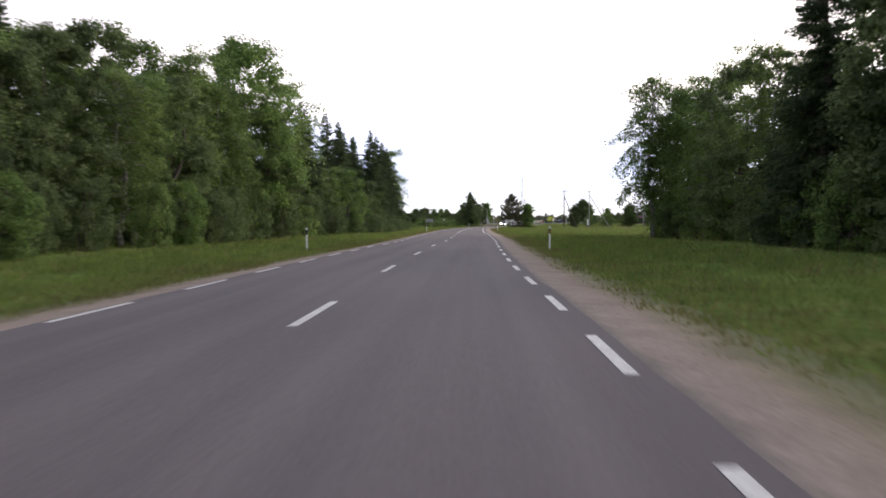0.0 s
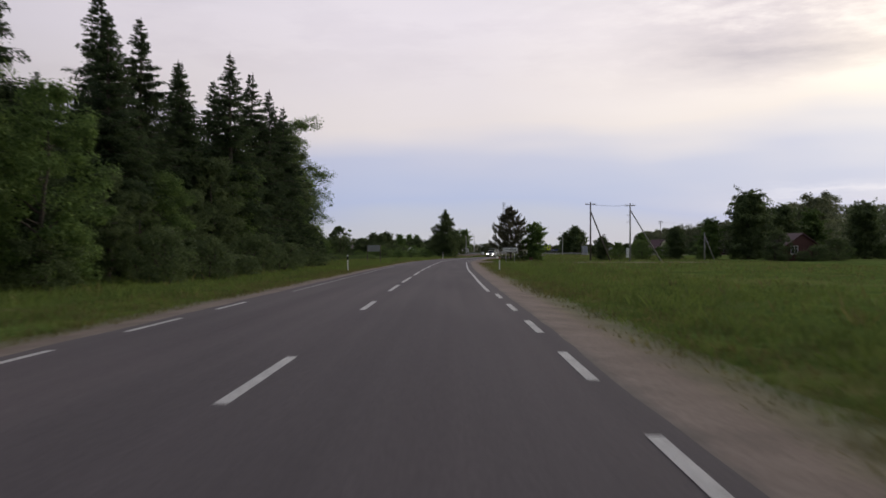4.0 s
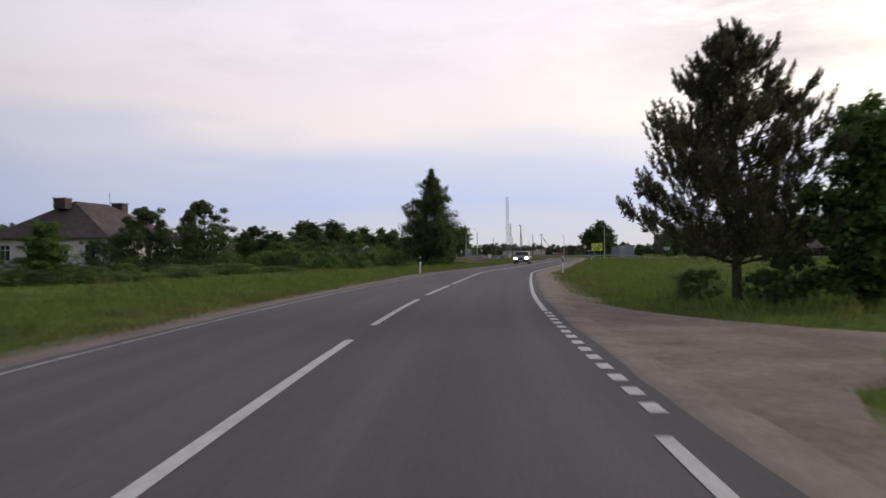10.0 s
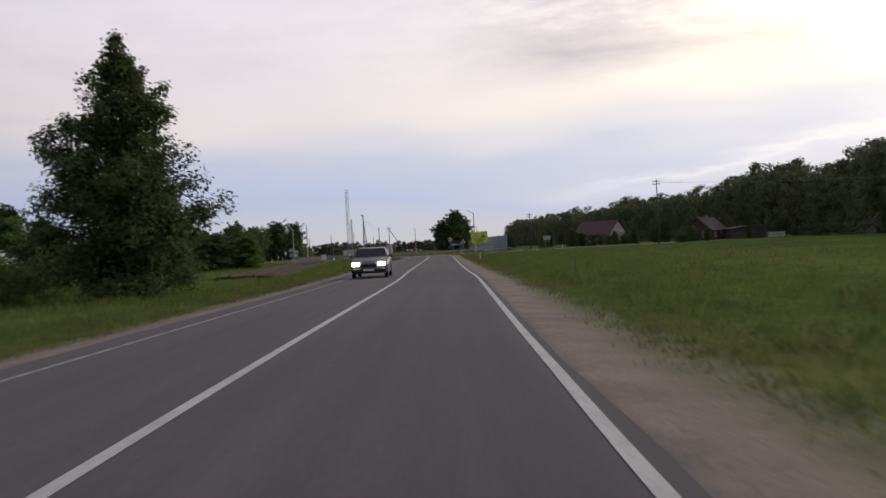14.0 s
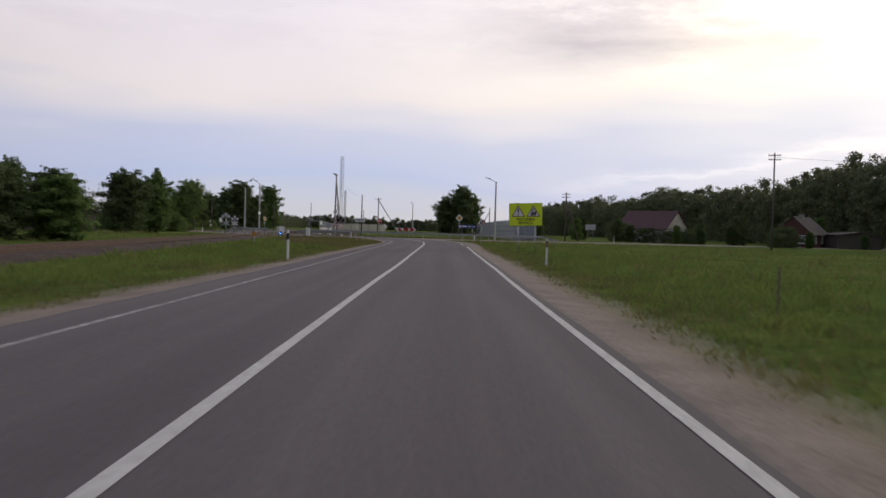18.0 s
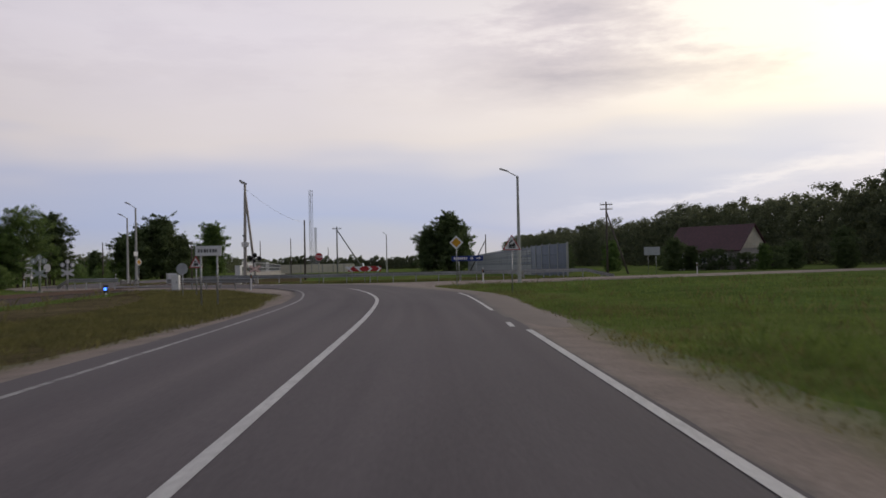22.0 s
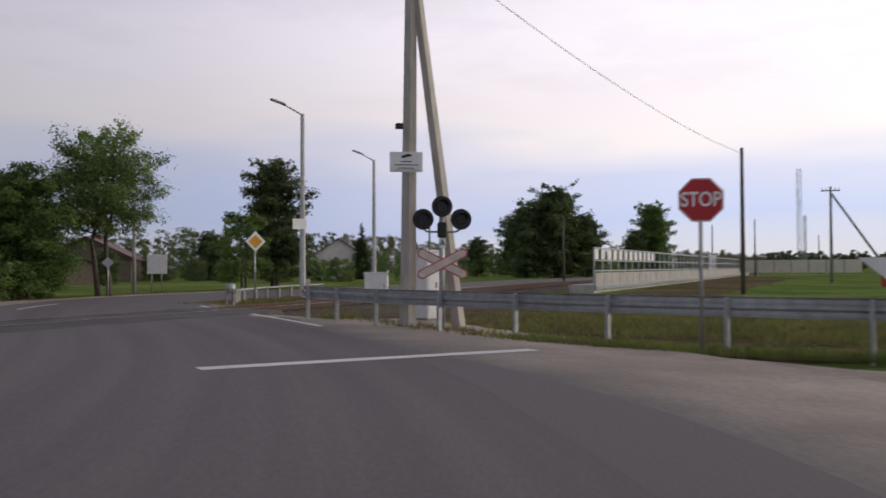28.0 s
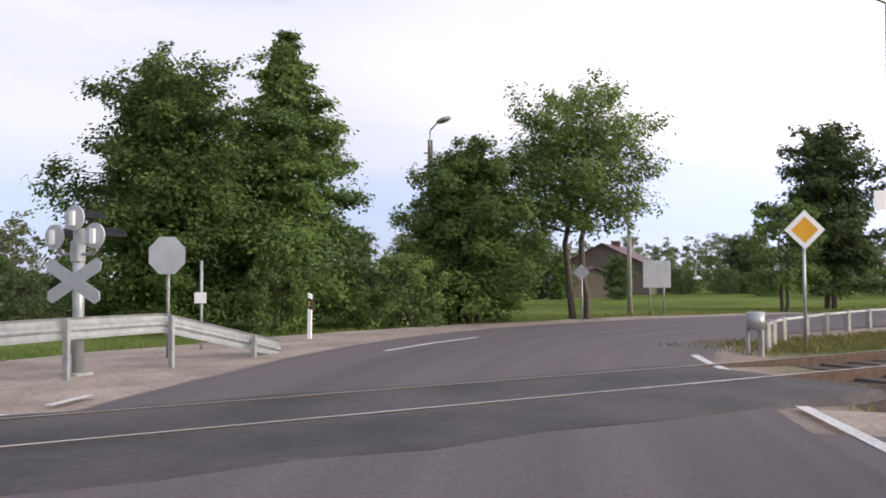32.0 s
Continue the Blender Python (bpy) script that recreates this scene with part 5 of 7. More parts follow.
# left of the bend: garden trees and hedges
for x, y, s, p in ((-7.4, 254.5, 0.36, P_FAR[0]), (-30, 236, 0.2, P_FAR[1]), (-33.5, 235, 0.35, P_FAR[2]), (-6, 262, 0.34, P_FAR[2]), (-2, 285, 0.45, P_FAR[1]), (-9, 282, 0.4, P_FAR[0]), (2, 318, 0.5, P_FAR[2]), (-7, 322, 0.52, P_FAR[1]),
                   (-19, 300, 0.5, P_FAR[0]), (-30, 312, 0.55, P_FAR[1]), (-42, 320, 0.6, P_FAR[2]), (-14, 330, 0.5, P_FAR[0]), (-54, 300, 0.6, P_FAR[0]), (-45, 268, 0.55, P_FAR[2]), (-52, 250, 0.6, P_FAR[1]), (-40, 230, 0.5, P_FAR[0]), (-27, 205, 0.45, P_FAR[1]), (-36, 190, 0.55, P_FAR[2]), (-30, 170, 0.6, P_FAR[0]),
                   (-12.2, 185, 0.30, P_FAR[0]), (-17, 168, 0.42, P_FAR[1]), (-20, 152, 0.6, P_FAR[0]), (7, 345, 0.42, P_FAR[0]), (-2, 362, 0.5, P_FAR[1])):
    place(p, x, y, s * 1.05, s * 0.88, rt.uniform(0, 360))
for i in range(30):
    y = 200 + 4.6 * i
    x = np.interp(y, [200, 235, 262, 300, 350], [-14, -6, -3.0, 1.5, 9]) + rt.uniform(-2.5, 1.0)
    place(pick(P_BUSH), x, y, rt.uniform(0.8, 1.3), rt.uniform(0.55, 1.0) if y > 246 else rt.uniform(0.15, 0.3), rt.uniform(0, 360))
for i in range(26):
    y = 268 + 4.2 * i
    x = np.interp(y, [200, 235, 262, 300, 375], [-24, -14, -9.0, -5, 2]) + rt.uniform(-5, 1.0)
    place(pick(P_BUSH + P_FAR[:2]), x, y, rt.uniform(0.45, 0.6), rt.uniform(0.4, 0.62), rt.uniform(0, 360))
for i in range(16):
    place(pick(P_BUSH), -24 + 1.1 * i + rt.uniform(-1, 1), 236 + rt.uniform(-3, 5), rt.uniform(0.35, 0.5), rt.uniform(0.14, 0.26), rt.uniform(0, 360))
# rounded garden bushes between the house and the lime
for i in range(13):
    f = i / 12
    place(P_BUSH[(0, 2)[i % 2]], -9 + 13.5 * f + rt.uniform(-0.4, 0.4), 242.5 + 17.5 * f + rt.uniform(-0.6, 0.6), rt.uniform(0.42, 0.6), rt.uniform(0.45, 0.6), rt.uniform(0, 360))
for x, y, s, sz in ((-18.9, 250.0, 1.3, 1.18), (-14.2, 252.5, 1.3, 1.32), (-9.6, 255.5, 0.9, 0.85)):
    place(P_ROUND[0], x, y, s, sz, rt.uniform(0, 360))
place(P_FAR[1], -12.9, 214.0, 0.34, 0.28, 30)
# tall hedge and trees across the track
for x, y, s, sz, p in ((12.2, 339, 0.6, 0.36, 1), (8.6, 337, 0.62, 0.40, 0), (5.0, 335, 0.6, 0.42, 2), (1.5, 334, 0.6, 0.44, 0), (-2.5, 334, 0.62, 0.46, 2), (10.5, 345, 0.6, 0.42, 0), (6.5, 344, 0.6, 0.45, 1), (9.4, 386, 0.72, 0.62, 2), (12.4, 391, 0.5, 0.5, 1)):
    place(P_FAR[p], x, y, s, sz, rt.uniform(0, 360))
# bushes before the hipped house
for x, y, s, sz in ((-21.5, 245.5, 0.75, 0.95), (-27.0, 243.5, 0.7, 0.45), (-24.5, 244.0, 0.7, 0.4), (-18.5, 245.0, 0.7, 0.42), (-31.0, 244.5, 0.8, 0.7), (-15.5, 246.0, 0.7, 0.45)):
    place(P_BUSH[1], x, y, s, sz, rt.uniform(0, 360))
# bushes at the maroon-roofed house
for x, y, s, sz in ((100.5, 440.5, 1.2, 1.0), (104.0, 438.5, 1.0, 0.8), (96.6, 444.0, 1.4, 1.2), (108.6, 439.0, 1.0, 0.8), (111.5, 442.0, 1.3, 1.1)):
    place(P_BUSH[1], x, y, s, sz, rt.uniform(0, 360))
for x, y, s, sz in ((111.0, 411.0, 1.2, 1.1), (113.4, 413.4, 1.1, 1.2), (109.0, 409.0, 0.9, 0.8)):
    place(P_BUSH[1], x, y, s, sz, rt.uniform(0, 360))
# clipped garden bushes in front of the garden trees
for x, y, s, sz in ((-4.6, 245.5, 0.95, 0.85), (-1.6, 247.6, 0.8, 0.7), (0.9, 251.0, 0.7, 0.65), (-2.4, 252.5, 1.1, 1.0), (1.6, 256.5, 0.8, 0.75), (-1.2, 266.0, 1.0, 0.85), (3.2, 263.0, 0.7, 0.6), (3.6, 268.5, 0.9, 0.8), (-6.0, 250.0, 1.1, 1.1), (1.0, 271.0, 1.1, 1.0), (5.2, 273.5, 0.8, 0.7)):
    place(pick(P_HEDGE), x, y, s, sz, rt.uniform(0, 360))
blossom = tagged(broadleaf(26, 2.4, 2.6, 0.3, 2600, 0.09, M_WHITE, M_BARK, 60, 3, dome=2.2), "bush covered in white blossom", "bush")
blossom.name = "bush"
blossom.matrix_basis = pose(0.6, 274.0, -0.12)
# lime at the bend
lime = tagged(layered(35, 10.8, 6.9, 0.3, 66000, 0.1, M_LEAF_DARK, M_BARK, "cone", 0.3, 0.7, 170, 0.2, 1, 0.12, 2.4, 0.3), "tall dark green conical lime tree standing alone beside the road", "tree")
lime.matrix_basis = pose(8.4, 262.8, -0.12)
# pine and its leafy neighbour at the field track
pine_a = tagged(pine(33, 7.6, 6.4, 96000, 0.15), "bushy grey-green pine with upturned candles", "tree")
pine_a.matrix_basis = pose(15.2, 191.2, -0.12)
nb = tagged(layered(34, 5.5, 3.6, 0.1, 14000, 0.11, M_LEAF, M_BARK, "dome", 0.25, 0.5, 70, 0.15, 2, 0.25, 1.8), "small leafy green tree beside the pine", "tree")
nb.matrix_basis = pose(18.4, 190.4, -0.12)
# by the crossing
t_ash = tagged(layered(41, 8.3, 5.6, 3.3, 28000, 0.08, M_LEAF_LIGHT, M_BARK, "dome", 0.2, 0.62, 110, 0.35, 2, 0.05, 2.4, 0.1), "airy light green tree with two slim trunks by the bend", "tree")
t_ash.matrix_basis = pose(13.5, 425.8, -0.1)
t_bush = tagged(layered(42, 6.0, 5.4, 0.1, 64000, 0.075, M_LEAF_DEEP, M_BARK, "dome", 0.35, 0.5, 130, 0.15, 3, 0.22, 1.8, 0.2), "round dense green tree reaching down to the grass", "tree")
t_bush.matrix_basis = pose(12.2, 421.9, -0.1)
t_big = tagged(layered(43, 8.1, 6.1, 0.3, 80000, 0.078, M_LEAF_DEEP, M_BARK, "dome", 0.3, 0.55, 150, 0.15, 2, 0.2, 1.8, 0.2), "broad leafy green tree behind the guard rail", "tree")
t_big.matrix_basis = pose(9.5, 412.8, -0.1)
t_tip = tagged(layered(44, 9.7, 8.8, 0.3, 76000, 0.08, M_LEAF, M_BARK, "spire", 0.5, 0.48, 140, 0.15, 1, 0.2, 1.3, 0.15), "tall pointed green tree with drooping side branches", "tree")
t_tip.matrix_basis = pose(9.8, 416.3, -0.1)
t_dark = tagged(layered(45, 8.9, 5.0, 1.0, 32000, 0.12, M_LEAF_DARK, M_BARK, "dome", 0.25, 0.6, 100, 0.15, 2, 0.2, 1.9), "dark green tree on the lawn behind the road", "tree")
t_dark.matrix_basis = pose(13.0, 443.4, -0.1)
t_small = tagged(broadleaf(46, 4.9, 3.8, 1.0, 7000, 0.1, M_LEAF_LIGHT, M_BARK, 70, 2, 0.5), "small airy light green tree on the lawn", "tree")
t_small.matrix_basis = pose(13.4, 438.8, -0.1)
for x, y, s, p in ((20.4, 507, 1.06, P_FAR[2]), (16.8, 505, 0.86, P_FAR[0]), (24.0, 510, 0.72, P_FAR[0]), (28.3, 568, 1.2, P_FAR[1]), (25, 564, 0.7, P_FAR[0]), (12, 520, 0.8, P_FAR[0]), (-2.5, 494, 0.5, P_SPRUCE[0]), (-22, 500, 0.5, P_FAR[1]),
                   (7, 515, 0.5, P_FAR[0]), (-12, 515, 0.5, P_FAR[2]), (0.5, 430, 0.34, P_FAR[0]), (-6, 420, 0.34, P_FAR[1]), (-14, 440, 0.5, P_FAR[2]), (-25, 460, 0.55, P_FAR[0]), (-38, 470, 0.5, P_FAR[1]), (-16, 480, 0.5, P_FAR[0]), (1.0, 402.0, 0.42, P_FAR[0]), (-11.5, 450, 0.3, P_FAR[1]), (-15, 446.5, 0.34, P_FAR[0]), (-8.5, 453, 0.28, P_FAR[2]), (-13, 449, 0.26, P_FAR[0]), (102, 431, 0.3, P_FAR[1]), (108, 433, 0.34, P_FAR[0]), (97, 441, 0.3, P_FAR[2]), (117, 412, 0.25, P_FAR[1]), (127, 411, 0.22, P_FAR[0]), (-7, 398, 0.36, P_FAR[1]),
                   (89.0, 553, 1.35, P_FAR[0]), (84, 556, 1.0, P_FAR[0]), (94, 560, 1.1, P_FAR[1]), (98, 470, 0.45, P_FAR[0]), (90, 452, 0.4, P_FAR[1]), (112, 428, 0.36, P_FAR[2]), (118, 436, 0.5, P_FAR[0]), (94, 440, 0.4, P_FAR[0]), (76, 436, 0.35, P_FAR[2]), (130, 428, 0.5, P_FAR[1]), (139, 416, 0.4, P_FAR[0])):
    place(p, x, y, s, s, rt.uniform(0, 360))
for i in range(10):
    place(pick(P_BUSH), -22 + 4 * i + rt.uniform(-1, 1), 470 + rt.uniform(-6, 6), rt.uniform(0.6, 1.0), rt.uniform(0.6, 0.9), rt.uniform(0, 360))
for x, y in ((5.5, 407), (3.0, 409), (4.4, 411.5), (7.6, 409.4), (8.2, 406.0), (2.0, 405), (6.5, 421), (7.5, 426), (11.0, 408.0), (12.6, 414.6), (13.0, 418.8)):
    place(pick(P_BUSH), x, y, rt.uniform(0.5, 0.7), rt.uniform(0.5, 0.8), rt.uniform(0, 360))


def far_wood(name, line, depth, spacing, h0, h1, seed, leaf_material, label, fat=1.0, leaf=1.0, count=520):
    """A far wood as one object: many clump-built trees along a line."""
    rng = np.random.RandomState(seed)
    V = []
    p = np.array(line, float)
    s = np.r_[0, np.cumsum(np.hypot(*np.diff(p, axis=0).T))]
    for g in np.arange(0, s[-1], spacing):
        for k in range(3):
            x, y = np.interp(g, s, p[:, 0]) + rng.uniform(-2, 2) + k * depth, np.interp(g, s, p[:, 1]) + rng.uniform(-2, 2)
            h = rng.uniform(h0, h1) * (1 + 0.09 * k) * (1 + 0.22 * noise.noise((x * 0.035, y * 0.035, seed)))
            w = h * rng.uniform(0.3, 0.45) * fat
            n = 30
            t = rng.uniform(0.05, 1, n)
            a = rng.uniform(0, 2 * math.pi, n)
            r = w / 2 * np.sqrt(np.clip(1 - ((t - 0.5) / 0.55) ** 2, 0.03, 1)) * rng.uniform(0.3, 0.9, n)
            c = np.c_[x + r * np.cos(a), y + r * np.sin(a), t * h]
            V.append(leaf_cloud(c, h * 0.11 * (1.15 - 0.4 * t), count, h * 0.031 * leaf, rng))
    ob = quads(name, np.vstack(V), leaf_material, None)
    return tagged(ob, label, "forest", kind="stuff")


# the far woods' haze is in their paler, greyer leaf colour
far_wood("far_wood", [(118, 330), (130, 370), (148, 420), (160, 500), (168, 570), (180, 700), (200, 860)], 4.5, 2.4, 11.5, 16.5, 51, M_LEAF_HAZED, "dark wood closing the fields behind the houses", 1.25, 0.72, 1200)
far_wood("far_wood", [(95, 250), (110, 290), (118, 330)], 6.0, 4.0, 8, 12, 52, M_LEAF_HAZED, "dark wood beyond the meadow", 1.1, 0.7, 1100)
far_wood("far_wood", [(-80, 250), (-75, 330), (-62, 420), (-45, 520), (-20, 600), (10, 680), (30, 760), (58, 900)], -4.0, 2.6, 5, 7.5, 53, M_LEAF_HAZED, "dark trees beyond the village gardens")
far_wood("garden_hedge", [(-45, 440), (-28, 458), (-14, 482), (4, 503), (16, 525), (30, 548)], -3.0, 1.8, 2.2, 3.6, 57, M_LEAF, "dense green hedge and fruit trees behind the lawn")
far_wood("far_wood", [(55, 900), (120, 900), (200, 860)], 4.0, 2.2, 5, 8, 54, M_LEAF_HAZED, "low dark trees on the horizon", 1.6, 2.2)
far_wood("far_wood", [(-90, -40), (-80, 60), (-70, 150), (-80, 250)], -6.0, 6.0, 14, 18, 55, M_LEAF_HAZED, "dark wood behind the roadside trees")
far_wood("far_wood", [(60, -40), (75, 60), (110, 160), (95, 250)], 6.0, 6.0, 9, 14, 56, M_LEAF_HAZED, "dark wood beyond the meadow")
for o in PROTOS:
    drop_proto(o)


# ---------------------------------------------------------------- road furniture
def marker_post(x, y, turn, h=1.18):
    t = empty("marker_post", pose(x, y, ground_z(x, y) if road_gap(x, y) > 5 else -0.09, 0.8 * math.sin(x * 3), 1.1 * math.sin(y * 5), turn), "white roadside marker post with a slanting black band", "marker post", "marker posts")
    part("post", prism(B(), [(-0.042, -0.15), (0.042, -0.15), (0.042, h - 0.045), (-0.042, h)], -0.045, 0.045), M_WHITE, t)
    part("band", prism(B(), [(-0.046, h - 0.36), (0.046, h - 0.4), (0.046, h - 0.15), (-0.046, h - 0.11)], -0.049, 0.049), M_BLACK, t, "black band")
    part("reflector", box(B(), -0.018, 0.018, -0.055, -0.05, h - 0.33, h - 0.19), M_ORANGE, t, "amber reflector")
    return t


for x, y, r in ((5.1, 41.6, 0), (-6.8, 43.3, 180), (8.45, 134.7, 0), (-2.5, 133.4, 180), (16.45, 226.4, -18), (6.8, 228.3, 162), (36.45, 314.7, -13), (25.7, 314.6, 167), (16.55, 413.5, 40), (35.9, 387.6, 10), (53.2, 393.6, -60), (80.2, 409.6, -60), (19.8, 447, 170)):
    marker_post(x, y, r)


def sign_post(x, y, turn, label, h, legs=(0.0,), r=0.03, category="road sign", material=None, back=0.03):
    t = empty("road_sign", pose(x, y, -0.12, 0, 0, turn), label, category)
    for dx in legs:
        part("post", tube(B(), (dx, back + r, -0.1), (dx, back + r, h), r, n=10), material or M_STEEL, t, smooth=True)
    return t


def triangle(r, cx=0.0, cz=0.0):
    return [(cx, cz + r), (cx - r * 0.866, cz - r * 0.5), (cx + r * 0.866, cz - r * 0.5)]


def loco(parent, cx, cz, s, y):
    """The steam engine of the crossing sign, as one black plate."""
    bm = B()
    for x0, x1, z0, z1 in ((-0.9, 0.9, -0.55, -0.35), (-0.7, 0.45, -0.3, 0.2), (0.4, 0.85, -0.3, 0.5), (0.3, 0.95, 0.5, 0.6), (-0.6, -0.4, 0.2, 0.5), (-0.1, 0.1, 0.2, 0.35)):
        box(bm, cx + x0 * s, cx + x1 * s, y - 0.002, y, cz + z0 * s, cz + z1 * s)
    for wx in (-0.55, -0.1, 0.5):
        prism(bm, ngon(0.17 * s, 10, 0, cx + wx * s, cz - 0.6 * s), y - 0.003, y)
    for wx, wz, wr in ((-0.4, 0.65, 0.17), (-0.18, 0.88, 0.22), (0.08, 1.1, 0.2)):
        prism(bm, ngon(wr * s, 9, 0, cx + wx * s, cz + wz * s), y - 0.003, y)
    part("emblem", bm, M_BLACK, parent, "black steam engine emblem")


def warn_triangle(parent, cx, cz, r, y):
    part("border", prism(B(), triangle(r, cx, cz), y - 0.006, y), M_RED_DARK, parent, "dark red border")
    part("face", prism(B(), triangle(r * 0.8, cx, cz), y - 0.012, y - 0.007), M_SIGN_WHITE, parent, "white face")


# lemon warning board
yb = sign_post(41.2, 332.6, -29, "lemon yellow warning board with two red triangles on grey posts", 1.95, (-0.52, 0.62), 0.032)
yb.matrix_basis = pose(41.2, 332.6, -0.22, 0, -1.8, -29)
part("board", box(B(), -1.06, 1.06, -0.02, 0.03, 1.9, 3.32, 0.012), M_YELLOW, yb)
part("rim", box(B(), -1.075, 1.075, 0.0, 0.028, 1.885, 3.335), M_BLACK, yb)
warn_triangle(yb, -0.47, 2.72, 0.5, -0.022)
warn_triangle(yb, 0.5, 2.72, 0.5, -0.022)
bm = B()
prism(bm, [(-0.525, 2.98), (-0.415, 2.98), (-0.445, 2.69), (-0.495, 2.69)], -0.04, -0.036)
prism(bm, ngon(0.045, 10, 0, -0.47, 2.61), -0.04, -0.036)
part("emblem", bm, M_BLACK, yb, "black exclamation mark")
loco(yb, 0.5, 2.7, 0.22, -0.038)
text_part("PAVOJINGA", 0.235, 0.0, -0.024, 2.3, M_BLACK, yb, 0.95)
text_part("PERVAŽA", 0.235, 0.0, -0.024, 2.06, M_BLACK, yb, 0.95)
for dx in (-0.6, 0.62):
    part("bracket", box(B(), dx - 0.03, dx + 0.03, -0.01, 0.05, 3.32, 3.36), M_STEEL_DULL, yb)

# town sign
ts = sign_post(13.15, 172.0, 6, "white town name board with a dark frame on two posts", 1.85, (-0.5, 0.5), 0.035)
part("board", box(B(), -0.9, 0.9, -0.02, 0.025, 1.33, 1.83, 0.01), M_SIGN_WHITE, ts)
bm = B()
for a in ((-0.87, 0.87, 1.36, 1.385), (-0.87, 0.87, 1.775, 1.8), (-0.87, -0.845, 1.36, 1.8), (0.845, 0.87, 1.36, 1.8)):
    box(bm, a[0], a[1], -0.025, -0.021, a[2], a[3])
part("frame", bm, M_BLACK, ts)
text_part("KŪLUPĖNAI", 0.29, 0.0, -0.024, 1.57, M_BLACK, ts, 0.92)

# board seen from behind on the left verge
bs = sign_post(-2.7, 171.6, -22, "grey back of a board between two dark posts", 2.15, (-0.82, 0.82), 0.05, material=M_WOOD)
part("board", box(B(), -0.77, 0.77, 0.0, 0.03, 1.38, 2.1, 0.01), M_WALL_PALE, bs)
# town board on the left before the crossing
tb = sign_post(34.1, 362.7, -14, "white name board on two posts beside the bend", 2.25, (-0.3, 0.3), 0.03)
part("board", box(B(), -0.48, 0.48, -0.015, 0.02, 1.92, 2.28, 0.008), M_SIGN_WHITE, tb)
for i, w in enumerate((0.06, 0.05, 0.07, 0.05, 0.06, 0.07, 0.05)):
    part("letter", box(B(), -0.37 + i * 0.105, -0.37 + i * 0.105 + w, -0.02, -0.016, 2.04, 2.16), M_BLACK, tb)


def diamond_sign(x, y, turn, h, s=0.4, facing=True):
    t = sign_post(x, y, turn, "yellow and white priority road sign on a thin post" if facing else "grey back of a diamond sign on a thin post", h - 0.1)
    part("plate", prism(B(), ngon(s, 4, math.pi / 2, 0, h - s), -0.012, 0.0), M_SIGN_WHITE if facing else M_SIGN_BACK, t)
    if facing:
        part("face", prism(B(), ngon(s * 0.67, 4, math.pi / 2, 0, h - s), -0.018, -0.0125), M_AMBER, t, "amber diamond")
    return t


diamond_sign(49.5, 387.0, -14, 3.42, 0.48)
diamond_sign(25.65, 419.2, 48, 2.75, 0.38)
diamond_sign(14.7, 424.6, 30, 1.95, 0.27, False)

# crossing triangle
tr = sign_post(47.95, 369.9, -14, "triangular red and white railway crossing sign", 2.3, (0.0,), 0.032)
part("border", prism(B(), triangle(0.5, 0, 2.32), -0.014, 0.0), M_RED, tr, "red border")
part("face", prism(B(), triangle(0.42, 0, 2.32), -0.02, -0.0145), M_SIGN_WHITE, tr, "white face")
loco(tr, 0, 2.3, 0.2, -0.022)
tl = sign_post(33.0, 376.5, -14, "triangular red and white railway crossing sign", 1.75, (0.0,), 0.03)
part("border", prism(B(), triangle(0.42, 0, 1.75), -0.014, 0.0), M_RED, tl, "red border")
part("face", prism(B(), triangle(0.32, 0, 1.75), -0.02, -0.0145), M_SIGN_WHITE, tl, "white face")
loco(tl, 0, 1.74, 0.14, -0.022)
rs = sign_post(32.3, 376.8, -14, "round grey sign beside the crossing triangle", 1.6, (0.0,), 0.03)
part("plate", prism(B(), ngon(0.3, 20, 0, 0, 1.5), -0.012, 0.0), M_SIGN_BACK, rs)


def stop_sign(x, y, turn, h, facing=True):
    t = sign_post(x, y, turn, "red octagonal stop sign on a grey post" if facing else "grey back of an octagonal sign on a post", h - 0.15, (0.0,), 0.03, material=M_STEEL_DULL)
    c = h - 0.35
    part("plate", prism(B(), ngon(0.36, 8, math.pi / 8, 0, c), -0.012, 0.0), M_SIGN_WHITE if facing else M_SIGN_BACK, t)
    if facing:
        part("face", prism(B(), ngon(0.335, 8, math.pi / 8, 0, c), -0.018, -0.0125), M_RED, t, "red face")
        text_part("STOP", 0.31, 0, -0.02, c, M_SIGN_WHITE, t, 0.8)
    else:
        part("stiffener", box(B(), -0.02, 0.02, 0.0, 0.03, c - 0.33, c + 0.33), M_STEEL, t)
    return t


stop_sign(41.8, 404.6, 8, 2.72)
stop_sign(19.35, 409.1, 48, 2.25, False)

